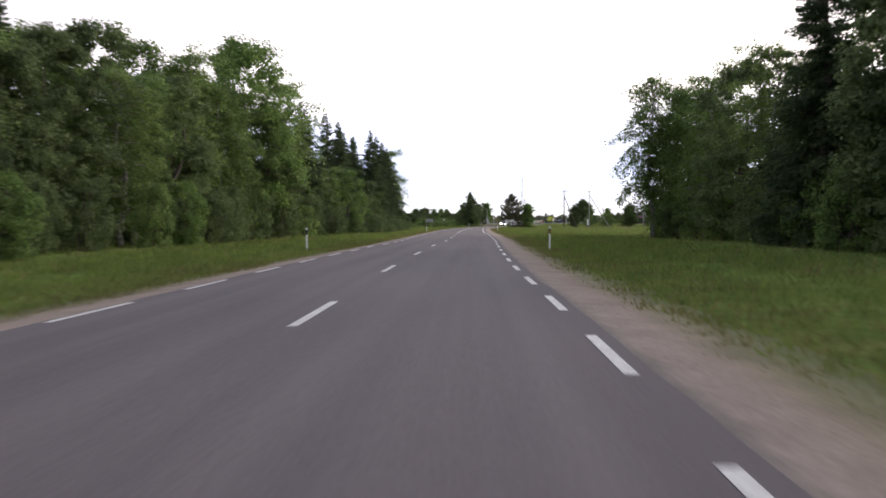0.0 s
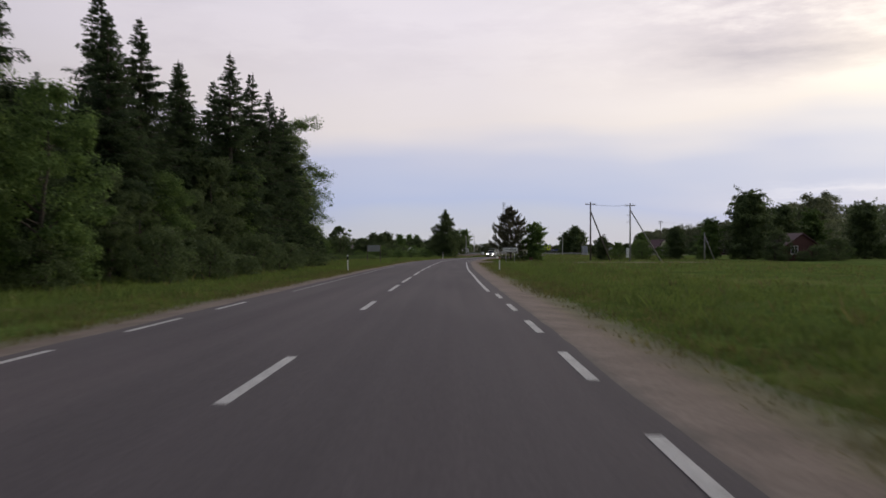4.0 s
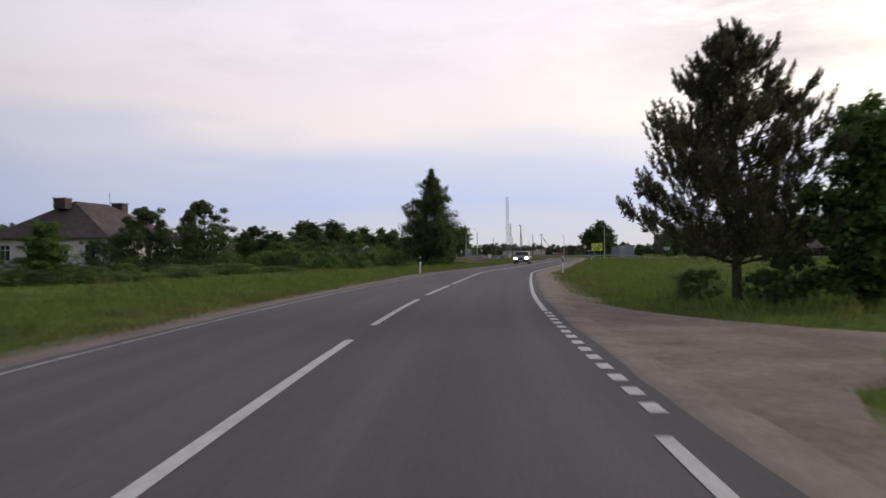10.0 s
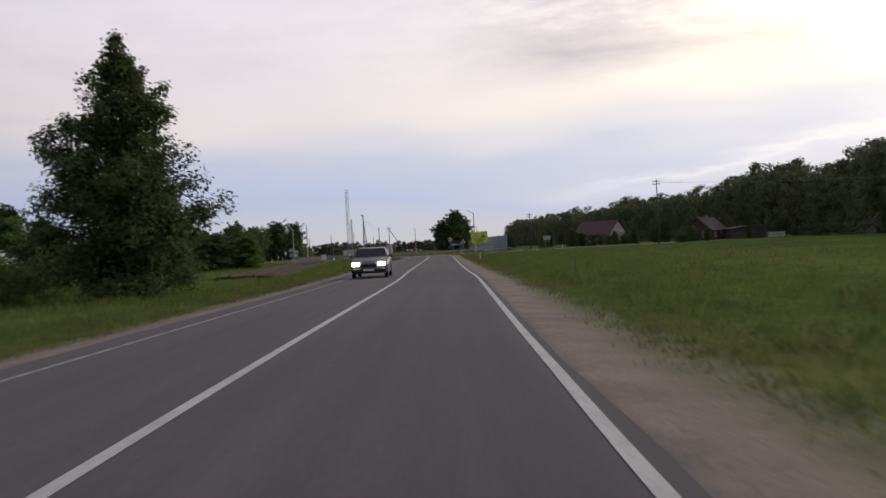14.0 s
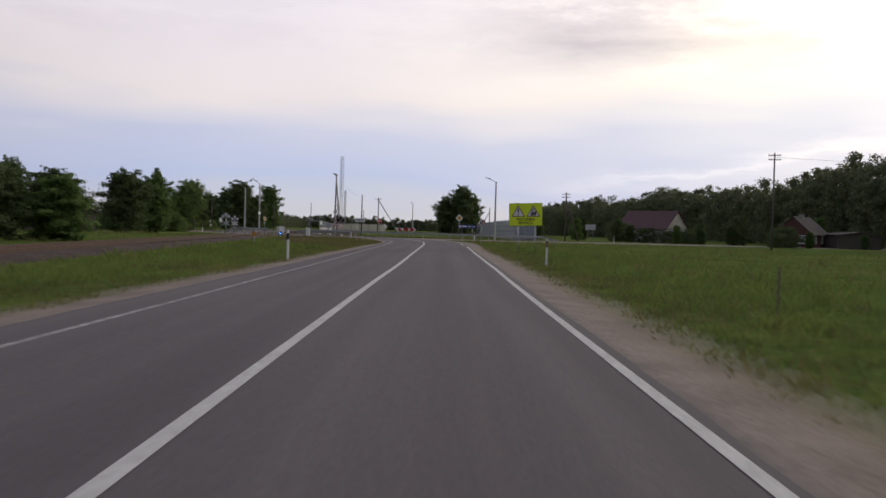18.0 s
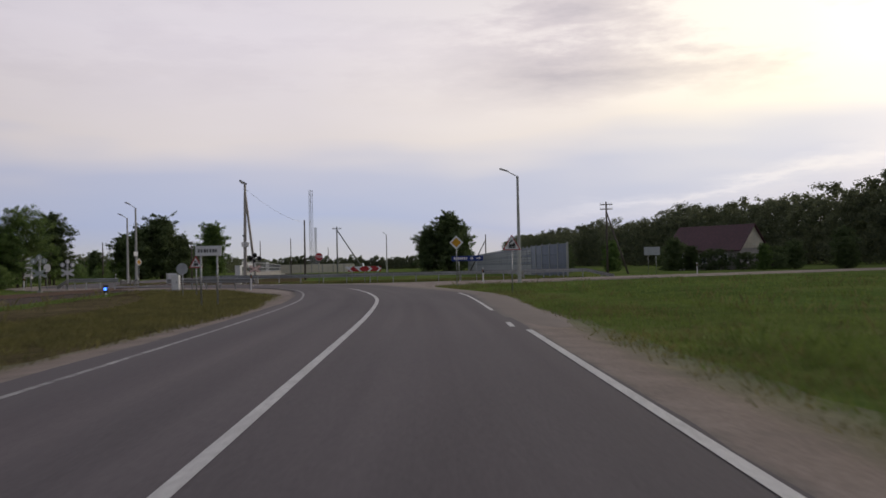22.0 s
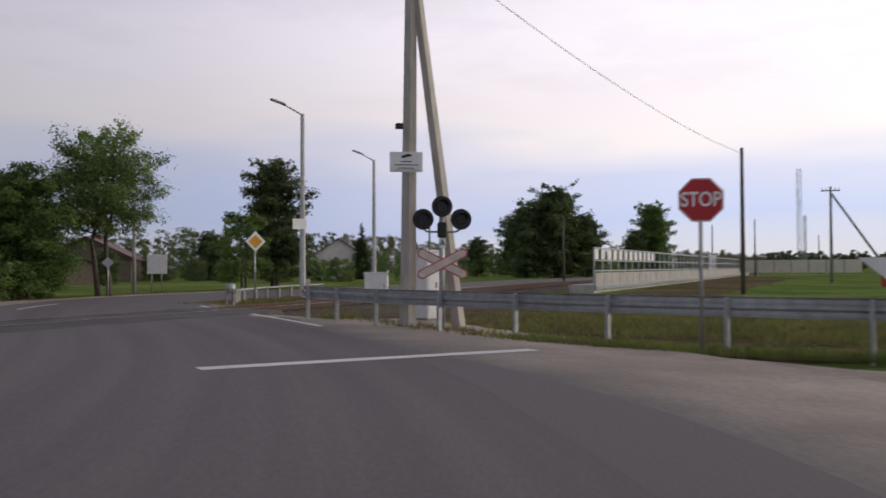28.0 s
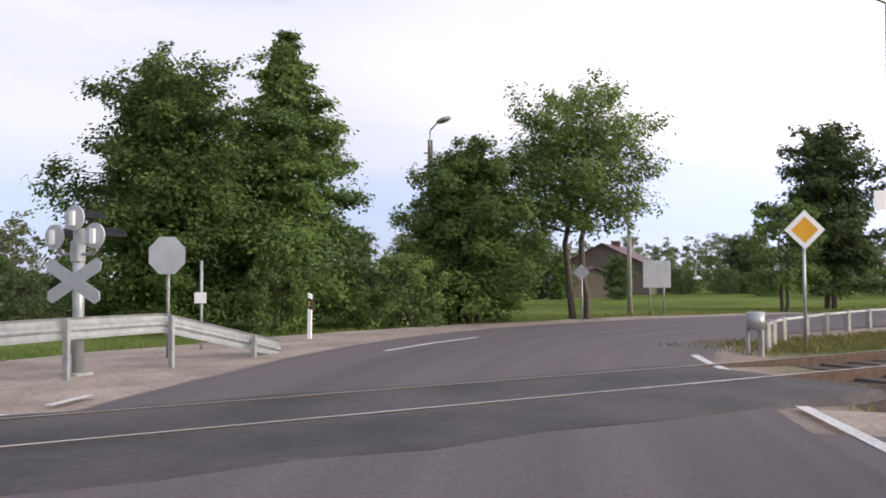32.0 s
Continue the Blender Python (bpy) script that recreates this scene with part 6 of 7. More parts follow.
# chevron board behind the rail
cb = empty("chevron_board", pose(45.75, 405.0, -0.12, 0, 0, -6), "long red and white chevron board on short posts", "road sign")
for dx in (-1.1, 0.0, 1.1):
    part("post", tube(B(), (dx, 0.05, -0.1), (dx, 0.05, 1.45), 0.03, n=8), M_STEEL_DULL, cb)
part("board", box(B(), -1.42, 1.42, -0.02, 0.015, 1.05, 1.49, 0.01), M_RED, cb)
for k, cxv in enumerate((-1.37, -0.57, 0.57, 1.37)):
    sgn = -1 if k < 2 else 1
    tipx, w = cxv + sgn * 0.2 * (0 if k in (0, 3) else 1), 0.22
    part("chevron", prism(B(), [(cxv - w / 2, 1.27), (cxv - sgn * 0.0 - w / 2 - sgn * 0.25 * -1, 1.485) if sgn < 0 else (cxv - w / 2 - 0.25, 1.485), (cxv + w / 2 + 0.25, 1.485) if sgn < 0 else (cxv + w / 2 - 0.25, 1.485),
                                 (cxv + w / 2, 1.27), (cxv + w / 2 + 0.25, 1.055) if sgn < 0 else (cxv + w / 2 - 0.25, 1.055), (cxv - w / 2 + 0.25, 1.055) if sgn < 0 else (cxv - w / 2 - 0.25, 1.055)], -0.026, -0.0215), M_SIGN_WHITE, cb)

# blue direction board
bd = sign_post(54.0, 401.2, -25, "blue direction board with white lettering and an arrow", 2.0, (-0.75, 0.75), 0.035)
part("board", box(B(), -1.35, 1.35, -0.02, 0.02, 1.75, 2.2, 0.01), M_BLUE, bd)
for x0, w in [(-1.15 + i * 0.17, 0.12) for i in range(7)] + [(0.25, 0.06), (0.36, 0.14)]:
    part("letter", box(B(), x0, x0 + w, -0.025, -0.0215, 1.88, 2.08), M_SIGN_WHITE, bd)
arrow = prism(B(), [(0.75, 1.94), (1.0, 1.94), (1.0, 1.87), (1.2, 1.98), (1.0, 2.09), (1.0, 2.02), (0.75, 2.02)], -0.025, -0.0215)
part("arrow", arrow, M_SIGN_WHITE, bd)
# small grey board beside the side road and others seen from behind
for x, y, r, w, h0, h1 in ((79.5, 418.0, -25, 0.85, 2.1, 3.0), (13.3, 430.2, 48, 0.52, 1.12, 2.15)):
    g = sign_post(x, y, r, "grey back of a board on two thin posts", h1, (-w * 0.5, w * 0.5), 0.035)
    part("board", box(B(), -w, w, 0.0, 0.03, h0, h1, 0.01), M_SIGN_BACK, g)
pw = sign_post(17.9, 410.3, 48, "thin grey post with a small white plate", 1.85, (0.0,), 0.03)
part("plate", box(B(), -0.12, 0.12, -0.01, 0.01, 1.0, 1.22), M_SIGN_WHITE, pw)
rd = sign_post(16.95, 182.9, 0, "small dark red plate on a short post in the grass", 0.4, (0.0,), 0.03)
part("plate", box(B(), -0.22, 0.22, -0.02, 0.0, 0.3, 0.62, 0.01), M_BRICK, rd)
op = sign_post(24.3, 343.0, -14, "short orange marker plate beside the track", 0.7, (0.0,), 0.025)
part("plate", box(B(), -0.16, 0.16, -0.02, 0.0, 0.55, 0.85, 0.01), M_ORANGE, op)


def guard_rail(pts, label, ends=(True, True), spacing=2.0, top=0.82, steel=None):
    """A steel guard rail: wavy beam on posts; an end may slope into the ground."""
    t = empty("guard_rail", Matrix(), label, "guard rail")
    q_, n_ = lerp_path(pts, 0.5)
    d = np.r_[0, np.cumsum(np.hypot(*np.diff(q_, axis=0).T))]
    prof = [(0.0, -0.155), (0.045, -0.12), (0.045, -0.06), (0.0, -0.02), (0.0, 0.02), (0.045, 0.06), (0.045, 0.12), (0.0, 0.155)]
    drop = np.zeros(len(d))
    if ends[0]:
        drop = np.maximum(drop, np.clip(1 - d / 3.0, 0, 1) * 0.62)
    if ends[1]:
        drop = np.maximum(drop, np.clip(1 - (d[-1] - d) / 3.0, 0, 1) * 0.62)
    vs, fs = [], []
    k = len(prof)
    for thick in (0.0, -0.012):
        for i in range(len(q_)):
            for o, z in prof:
                off = o + thick
                vs.append((q_[i, 0] + n_[i, 0] * off, q_[i, 1] + n_[i, 1] * off, top - 0.155 + z - drop[i]))
    m = len(q_) * k
    for i in range(len(q_) - 1):
        for j in range(k - 1):
            a = i * k + j
            fs.append((a, a + k, a + k + 1, a + 1))
            fs.append((m + a, m + a + 1, m + a + k + 1, m + a + k))
        for j in (0, k - 1):
            a = i * k + j
            fs.append((a, a + k, m + a + k, m + a))
    raw("beam", vs, fs, steel or M_STEEL, t)
    g = 0.6
    while g < d[-1]:
        x, y = np.interp(g, d, q_[:, 0]), np.interp(g, d, q_[:, 1])
        nx_, ny_ = np.interp(g, d, n_[:, 0]), np.interp(g, d, n_[:, 1])
        dz = np.interp(g, d, drop)
        bm = B()
        box(bm, -0.03, 0.03, -0.05, 0.05, -0.3, top - 0.02 - dz, 0.006)
        part("post", bm, steel or M_STEEL, t, m=pose(x - nx_ * 0.075, y - ny_ * 0.075, 0, 0, 0, math.degrees(math.atan2(ny_, nx_)) + 90))
        g += spacing
    return t


long_rail = guard_rail([(69.6, 405.6), (63, 404.8), (56, 404.0), (49.4, 403.95), (45.2, 404.0), (43.2, 404.5), (41.3, 405.1), (39.5, 405.9), (37.7, 406.9), (34.9, 408.4), (31.6, 411.4)][::-1], "long galvanised steel guard rail round the junction", (False, True), 2.0, 0.79)
# shadow on this rail is put into its colour by the darker steel
guard_rail([(36.1, 388.6), (33.6, 393.0), (31.2, 396.8), (29.6, 399.2)], "short shade-darkened guard rail beside the track", (False, False), 2.0, 0.7, M_STEEL_DULL)
guard_rail([(26.0, 401.6), (24.3, 403.6), (22.6, 405.6), (21.5, 407.4), (20.7, 409.2), (19.7, 411.2)], "galvanised guard rail sloping down at its end", (False, True))
part("reflector", box(B(), -0.05, 0.05, -0.07, -0.05, 0.6, 0.7, 0.005), M_RED, long_rail, "small red reflector", m=pose(31.75, 411.25, 0, 0, 0, -45))
# low posts with a pipe on the island
rowp = empty("post_fence", Matrix(), "row of low concrete posts with a steel rail on the island", "fence")
bq = [(25.3, 418.4), (24.8, 419.4), (24.3, 420.6), (23.9, 422.2), (23.5, 423.8), (23.2, 425.4), (22.95, 427.0), (22.8, 428.8), (22.8, 430.6)]
for x, y in bq:
    part("post", box(B(), x - 0.07, x + 0.07, y - 0.07, y + 0.07, -0.15, 0.5, 0.015), M_CONCRETE, rowp)
for a, b in zip(bq, bq[1:]):
    part("rail", tube(B(), (*a, 0.44), (*b, 0.44), 0.035, n=8), M_STEEL, rowp)
bx = empty("barrier_drum", pose(25.6, 417.6, -0.1), "rounded grey metal barrier end at the island's tip", "barrier")
part("body", tube(B(), (0, 0, 0.5), (0, 0, 0.82), 0.16, n=14), M_STEEL, bx, smooth=True)
for dx, dy in ((-0.12, -0.08), (0.02, 0.1), (0.14, -0.04)):
    part("post", box(B(), dx - 0.03, dx + 0.03, dy - 0.03, dy + 0.03, -0.1, 0.5), M_STEEL_DULL, bx)


def street_lamp(x, y, turn, h=8.0, arm=1.4, rise=0.45):
    t = empty("street_lamp", pose(x, y, -0.12, 0, 0, turn), "grey concrete lamp post with a slanting arm", "street lamp", "street lamps")
    bm = B()
    bmesh.ops.create_cone(bm, cap_ends=True, segments=8, radius1=0.15, radius2=0.085, depth=h + 0.2, matrix=Matrix.Translation((0, 0, h / 2 - 0.1)))
    part("pole", bm, M_LAMP_CONCRETE, t)
    part("arm", tube(B(), (0, 0, h - 0.05), (-arm * 0.72, 0, h + rise * 0.75), 0.035, n=8), M_STEEL, t)
    bm = B()
    prism(bm, [(-arm * 0.62, h + rise * 0.62), (-arm * 0.7, h + rise * 0.83), (-arm * 1.15, h + rise * 1.12), (-arm * 1.12, h + rise * 0.98)], -0.11, 0.11)
    part("lantern", bm, M_STEEL_DULL, t, "flat grey lantern")
    part("service_box", box(B(), 0.1, 0.3, -0.12, 0.12, 0.45, 0.9, 0.02), M_CONCRETE, t)
    return t


street_lamp(55.55, 391.9, 18, 8.0)
lc = street_lamp(24.8, 424.6, 55, 8.05, 1.3)
part("plate", box(B(), -0.55, 0.1, -0.17, -0.15, 3.05, 3.5), M_SIGN_WHITE, lc)
street_lamp(22.3, 438.6, 50, 7.8, 1.2)
street_lamp(64.4, 504.9, 10, 8.0, 0.6)


def timber_pole(x, y, h, label, r=0.13, strut=None, arms=0, material=None, lean=0.0, category="utility pole", turn=0.0, sides=10):
    """A utility pole, with a leaning strut (dx, dy, top) and cross-arms with insulators."""
    t = empty("utility_pole", pose(x, y, -0.12, 0, 0, turn), label, category)
    wood = material or M_WOOD
    bm = B()
    tube(bm, (0, 0, -0.2), (lean, 0, h), r * 1.15, r * 0.75, sides)
    part("pole", bm, wood, t, smooth=sides > 4)
    if strut:
        dx, dy, tz = strut
        part("strut", tube(B(), (dx, dy, -0.2), (lean * 0.9, 0, tz), r * 0.95, r * 0.7, sides), wood, t, smooth=sides > 4)
    for k in range(arms):
        z = h - 0.35 - 0.55 * k
        part("cross_arm", box(B(), -0.75, 0.75, -0.05, 0.05, z - 0.05, z + 0.05, 0.01), wood, t)
        for dx in (-0.68, -0.35, 0.35, 0.68):
            part("insulator", tube(B(), (dx, 0, z + 0.05), (dx, 0, z + 0.24), 0.045, 0.03, 8), M_WHITE, t)
    return t


pa = timber_pole(27.5, 197.2, 8.6, "dark wooden utility pole with a leaning strut", 0.13, (2.9, -0.4, 7.3), 1, turn=-10)
pb = timber_pole(33.0, 195.9, 8.35, "grey concrete utility pole with a strut and cross-arms", 0.12, (4.6, 1.5, 7.4), 1, M_CONCRETE, turn=-10)
for z in (6.6, 5.6):
    part("bracket", box(B(), -0.5, 0.1, -0.06, 0.06, z, z + 0.07), M_STEEL_DULL, pb)
part("meter_box", box(B(), -0.55, -0.15, -0.15, 0.15, 0.5, 1.9, 0.02), M_WHITE, pb, "white meter cabinet")
timber_pole(48.5, 210, 4.4, "grey pole with a strut in the field", 0.11, (1.8, 0.3, 4.0), 0, M_CONCRETE)
px = timber_pole(35.65, 408.38, 8.95, "tall pale square concrete pole with a leaning strut beside the crossing", 0.155, (1.15, 0.05, 8.3), 0, M_POLE_CONCRETE, 0.12, turn=24, sides=4)
part("lantern", prism(B(), [(0.28, 8.9), (-0.15, 9.0), (-0.4, 9.2), (-0.35, 9.3), (0.0, 9.15), (0.3, 9.02)], -0.09, 0.09), M_STEEL_DULL, px, "small grey lantern")
part("camera_unit", box(B(), -0.26, -0.08, -0.26, -0.14, 4.32, 4.44, 0.02), M_BLACK, px)
cs_ = part("notice", box(B(), -0.38, 0.32, -0.24, -0.21, 3.4, 3.83, 0.005), M_SIGN_WHITE, px, "white notice plate")
bm = B()
prism(bm, [(0.1, 3.745), (0.02, 3.79), (-0.14, 3.735), (-0.12, 3.69), (-0.04, 3.71)], -0.25, -0.246)
for z, w in ((3.62, 0.12), (3.55, 0.25), (3.48, 0.17)):
    box(bm, -0.03 - w, -0.03 + w, -0.247, -0.243, z - 0.009, z + 0.009)
box(bm, -0.3, 0.24, -0.247, -0.243, 3.432, 3.44)
part("print", bm, M_BLACK, cs_)
sp = timber_pole(42.95, 436.7, 7.3, "slim dark pole by the platform", 0.11)
stp = timber_pole(50.6, 470.7, 8.1, "dark pole with a strut beside the track", 0.13, (5.2, 1.0, 7.6), 1, M_STEEL_DULL)
timber_pole(7.6, 423.7, 6.9, "dark wooden pole with a street light and a strut", 0.13, (1.2, 0.6, 5.8), 0)
lamp_e = empty("street_light", pose(7.6, 423.7, -0.42, 0, 0, 40), "curved street light bracket on the wooden pole", "street lamp")
part("arm", tube(tube(B(), (0, -0.14, 6.9), (0.05, -0.2, 7.55), 0.03, n=8), (0.05, -0.2, 7.55), (0.4, -0.3, 7.85), 0.03, n=8), M_STEEL, lamp_e)
bm = B()
bmesh.ops.create_uvsphere(bm, u_segments=12, v_segments=8, radius=0.2, matrix=pose(0.62, -0.36, 7.9, 0, -14, -12) @ Matrix.Diagonal((1.6, 0.8, 0.55, 1)))
part("lantern", bm, M_STEEL_DULL, lamp_e, smooth=True)
for z in (6.2, 6.7):
    part("insulator", tube(B(), (-0.25, 0, z), (0.2, 0, z), 0.03, n=8), M_STEEL_DULL, lamp_e)
pr = timber_pole(88.6, 379.2, 12.4, "tall wooden power pole with cross-arms beside the field", 0.12, None, 2, turn=-30)
timber_pole(78.9, 428.6, 8.8, "wooden pole with insulators and two struts", 0.13, (2.4, -1.2, 7.6), 2, turn=-20)
timber_pole(10.6, 431.8, 5.2, "slim grey concrete pole behind the bend", 0.1, None, 0, M_CONCRETE)
timber_pole(84, 500, 7.6, "pole with a strut beside the wall", 0.13, (-3.6, 0, 6.5), 0)
timber_pole(58, 560, 7.0, "slim dark pole far along the track", 0.11)
timber_pole(46, 520, 8.0, "slim dark pole far along the track", 0.11)
timber_pole(40, 540, 8.2, "slim dark pole far along the track", 0.12)
timber_pole(28, 470, 6.0, "slim dark pole far along the track", 0.1)
timber_pole(15, 410 + 60, 6.0, "slim dark pole far along the track", 0.1)
timber_pole(130, 408, 6.5, "wooden pole beside the red house", 0.12)
timber_pole(-3, 431, 6.0, "dark wooden pole beyond the trees", 0.12)


def cable(a, b, sag, r=0.012):
    a, b = np.array(a, float), np.array(b, float)
    vs = [a + (b - a) * t - np.array([0, 0, sag * 4 * t * (1 - t)]) for t in np.linspace(0, 1, 15)]
    cu = bpy.data.curves.new("cable", "CURVE")
    cu.dimensions, cu.bevel_depth, cu.bevel_resolution = "3D", r, 1
    sp_ = cu.splines.new("POLY")
    sp_.points.add(len(vs) - 1)
    for p, v in zip(sp_.points, vs):
        p.co = (*v, 1)
    cu.materials.append(M_STEEL)
    return tagged(new("overhead_cable", cu), "thin dark overhead cable between poles", "cable", "cables")


cable((35.75, 408.4, 8.45), (42.95, 436.7, 6.9), 0.5, 0.012)
for dz, dx in ((8.2, -0.6), (8.2, 0.6)):
    cable((27.5 + dx, 197.2, dz), (33 + dx, 195.9, dz - 0.2), 0.25)
for dz in (6.6, 6.3, 6.0):
    cable((7.6, 423.7, dz - 0.2), (10.6, 431.8, dz - 1.2), 0.3)
for dx in (-0.7, 0.7):
    cable((88.6 + dx, 379.2, 11.7), (170, 330, 11.0), 1.5)

# lattice masts on the horizon


def mast(x, y, h, w, label):
    t = empty("radio_mast", pose(x, y, -0.2), label, "radio mast")
    c = [(-w, -w * 0.6), (w, -w * 0.6), (0, w)]
    for k in range(3):
        part("leg", tube(B(), (*c[k], 0), (*c[k], h), 0.1, n=6), M_STEEL, t)
    n = int(h / (w * 3))
    bm = B()
    for i in range(n):
        z0, z1 = h * i / n, h * (i + 1) / n
        for k in range(3):
            tube(bm, (*c[k], z0), (*c[(k + 1) % 3], z1), 0.055, n=4)
            tube(bm, (*c[k], z1), (*c[(k + 1) % 3], z1), 0.045, n=4)
    part("bracing", bm, M_STEEL, t)
    return t


mast(70.5, 770.7, 41.0, 0.9, "tall pale lattice radio mast on the horizon")
mast(72.6, 770.0, 22.0, 0.5, "shorter pale lattice mast beside the tall one")


# ---------------------------------------------------------------- crossing signals
def crossing_signal(x, y, turn, label, facing, low=0.0, disc_r=0.222):
    t = empty("crossing_signal", pose(x, y, -0.12, 0, 0, turn), label, "crossing signal", "crossing signals")
    part("mast", tube(B(), (0, 0.1, -0.1), (0, 0.1, 2.5 - low), 0.06 if facing else 0.085, n=12), M_STEEL, t, smooth=True)
    fr = -1 if facing else 1
    for dx, z in ((-0.4, 2.38), (0.4, 2.38), (0.0, 2.65)):
        z -= low
        bm = B()
        prism(bm, ngon(disc_r, 22, 0, dx, z), 0.0, 0.03)
        disc = part("target", bm, M_BLACK if facing else M_SIGN_BACK, t, "round black target board" if facing else "grey back of a target board")
        bm = B()
        prism(bm, ngon(0.11, 16, 0, dx, z), -0.02, -0.002) if facing else box(bm, dx - 0.045, dx + 0.045, -0.06, -0.002, z - 0.12, z + 0.1, 0.01)
        part("lens" if facing else "lamp_housing", bm, M_LENS if facing else M_WHITE, disc)
        bm = B()
        y0, y1 = (-0.24, 0.0) if facing else (0.03, 0.5)
        n = 9
        ring = [bm.verts.new((dx + 0.13 * math.cos(a), yy, z + 0.13 * math.sin(a))) for yy in (y0, y1) for a in np.linspace(0.0, math.pi, n)]
        for i in range(n - 1):
            bm.faces.new((ring[i], ring[i + 1], ring[n + i + 1], ring[n + i]))
        bmesh.ops.solidify(bm, geom=bm.faces[:], thickness=0.006)
        part("hood", bm, M_BLACK, disc)
    bm = B()
    tube(bm, (-0.4, 0.06, 2.18 - low), (-0.3, 0.09, 2.12 - low), 0.02, n=8)
    tube(bm, (-0.3, 0.09, 2.12 - low), (0.3, 0.09, 2.12 - low), 0.022, n=8)
    tube(bm, (0.4, 0.06, 2.18 - low), (0.3, 0.09, 2.12 - low), 0.02, n=8)
    part("bracket", bm, M_STEEL_DULL, t)
    part("junction_box", box(B(), -0.09, 0.09, 0.0, 0.16, 2.0 - low, 2.32 - low, 0.02), M_BLACK if facing else M_STEEL, t)
    c = 1.45
    for k, a in enumerate((27, -27)):
        yk = -0.02 * k if facing else 0.02 * k
        bm = B()
        prism(bm, [(-0.6, 0.0), (-0.53, -0.1), (0.53, -0.1), (0.6, 0.0), (0.53, 0.1), (-0.53, 0.1)], -0.012, 0.0)
        bmesh.ops.transform(bm, verts=bm.verts[:], matrix=Matrix.Translation((0, yk, c)) @ pose(0, 0, 0, 0, a))
        arm = part("cross_board", bm, M_RED_FADED if facing else M_SIGN_BACK, t, "red-edged white cross board" if facing else "grey back of a cross board")
        if facing:
            bm = B()
            prism(bm, [(-0.565, 0.0), (-0.51, -0.072), (0.51, -0.072), (0.565, 0.0), (0.51, 0.072), (-0.51, 0.072)], -0.016, -0.0125)
            bmesh.ops.transform(bm, verts=bm.verts[:], matrix=Matrix.Translation((0, yk, c)) @ pose(0, 0, 0, 0, a))
            part("face", bm, M_FADED, arm)
    if facing:
        lp = part("letter_plate", box(B(), -0.07, 0.07, -0.03, -0.015, 1.78, 1.98), M_WHITE, t)
        text_part("A", 0.17, 0, -0.033, 1.88, M_BLACK, t)
    part("foot", box(B(), -0.16, 0.16, -0.06, 0.26, -0.15, 0.12, 0.02), M_CONCRETE, t)
    return t


crossing_signal(36.5, 408.2, 24, "crossing signal with three black lamps over a red and white cross", True)
crossing_signal(21.35, 407.0, 28, "crossing signal seen from behind over a grey cross", False, low=0.28, disc_r=0.185)
crossing_signal(20.3, 379.5 + 22, -14, "far crossing signal with a grey cross", False)
# relay cabinets and the low track signal
for x, y, r, w, d, h, lbl in ((28.3, 424.4, 20, 0.95, 0.7, 1.15, "low white relay cabinet beside the track"), (35.1, 411.25, 60, 0.42, 0.5, 1.75, "tall pale steel cabinet behind the pole"), (30.9, 392.5, -10, 0.5, 0.45, 1.1, "white steel cabinet beside the track")):
    cb_ = empty("relay_cabinet", pose(x, y, -0.12, 0, 0, r), lbl, "cabinet")
    part("body", box(B(), -w / 2, w / 2, -d / 2, d / 2, 0.12, h, 0.015), M_WHITE, cb_)
    part("plinth", box(B(), -w / 2 + 0.03, w / 2 - 0.03, -d / 2 + 0.03, d / 2 - 0.03, -0.1, 0.12), M_CONCRETE, cb_)
    part("roof", box(B(), -w / 2 - 0.03, w / 2 + 0.03, -d / 2 - 0.03, d / 2 + 0.03, h, h + 0.05, 0.01), M_WHITE, cb_)
    dr = part("door", box(B(), -w / 2 + 0.05, w / 2 - 0.05, -d / 2 - 0.012, -d / 2 - 0.001, 0.2, h - 0.06, 0.004), M_WHITE, cb_)
    part("handle", box(B(), w / 2 - 0.16, w / 2 - 0.12, -d / 2 - 0.03, -d / 2 - 0.012, h * 0.5, h * 0.5 + 0.14), M_STEEL_DULL, dr)
ds = empty("dwarf_signal", pose(27.27, 386.0, -0.1, 0, 0, -8), "low white track signal with a lit blue lamp", "railway signal")
part("post", tube(B(), (0, 0.05, -0.1), (0, 0.05, 0.5), 0.05, n=8), M_WHITE, ds)
part("housing", box(B(), -0.14, 0.14, -0.05, 0.16, 0.15, 0.62, 0.02), M_BLACK, ds)
part("lamp", prism(B(), ngon(0.1, 14, 0, 0, 0.38), -0.075, -0.052), M_LAMP_BLUE, ds, "lit blue lamp")


# ---------------------------------------------------------------- houses
def window(parent, x, y, z, w, h, turn=0, frame_mat=None):
    """A window on a wall whose outside looks to local -y, turned about z."""
    m = pose(x, y, z, 0, 0, turn)
    fm = frame_mat or M_WHITE
    bm = B()
    for a in ((-w / 2 - 0.08, w / 2 + 0.08, h, h + 0.08), (-w / 2 - 0.08, w / 2 + 0.08, -0.08, 0), (-w / 2 - 0.08, -w / 2, 0, h), (w / 2, w / 2 + 0.08, 0, h), (-0.025, 0.025, 0, h), (-w / 2, w / 2, h * 0.66, h * 0.66 + 0.04)):
        box(bm, a[0], a[1], -0.06, 0.03, a[2], a[3])
    o = part("window", bm, fm, parent, m=m)
    part("pane", box(B(), -w / 2, w / 2, -0.02, 0.0, 0, h), M_GLASS_DARK, o)
    part("sill", box(B(), -w / 2 - 0.12, w / 2 + 0.12, -0.14, -0.06, -0.1, -0.05), fm, o)
    return o


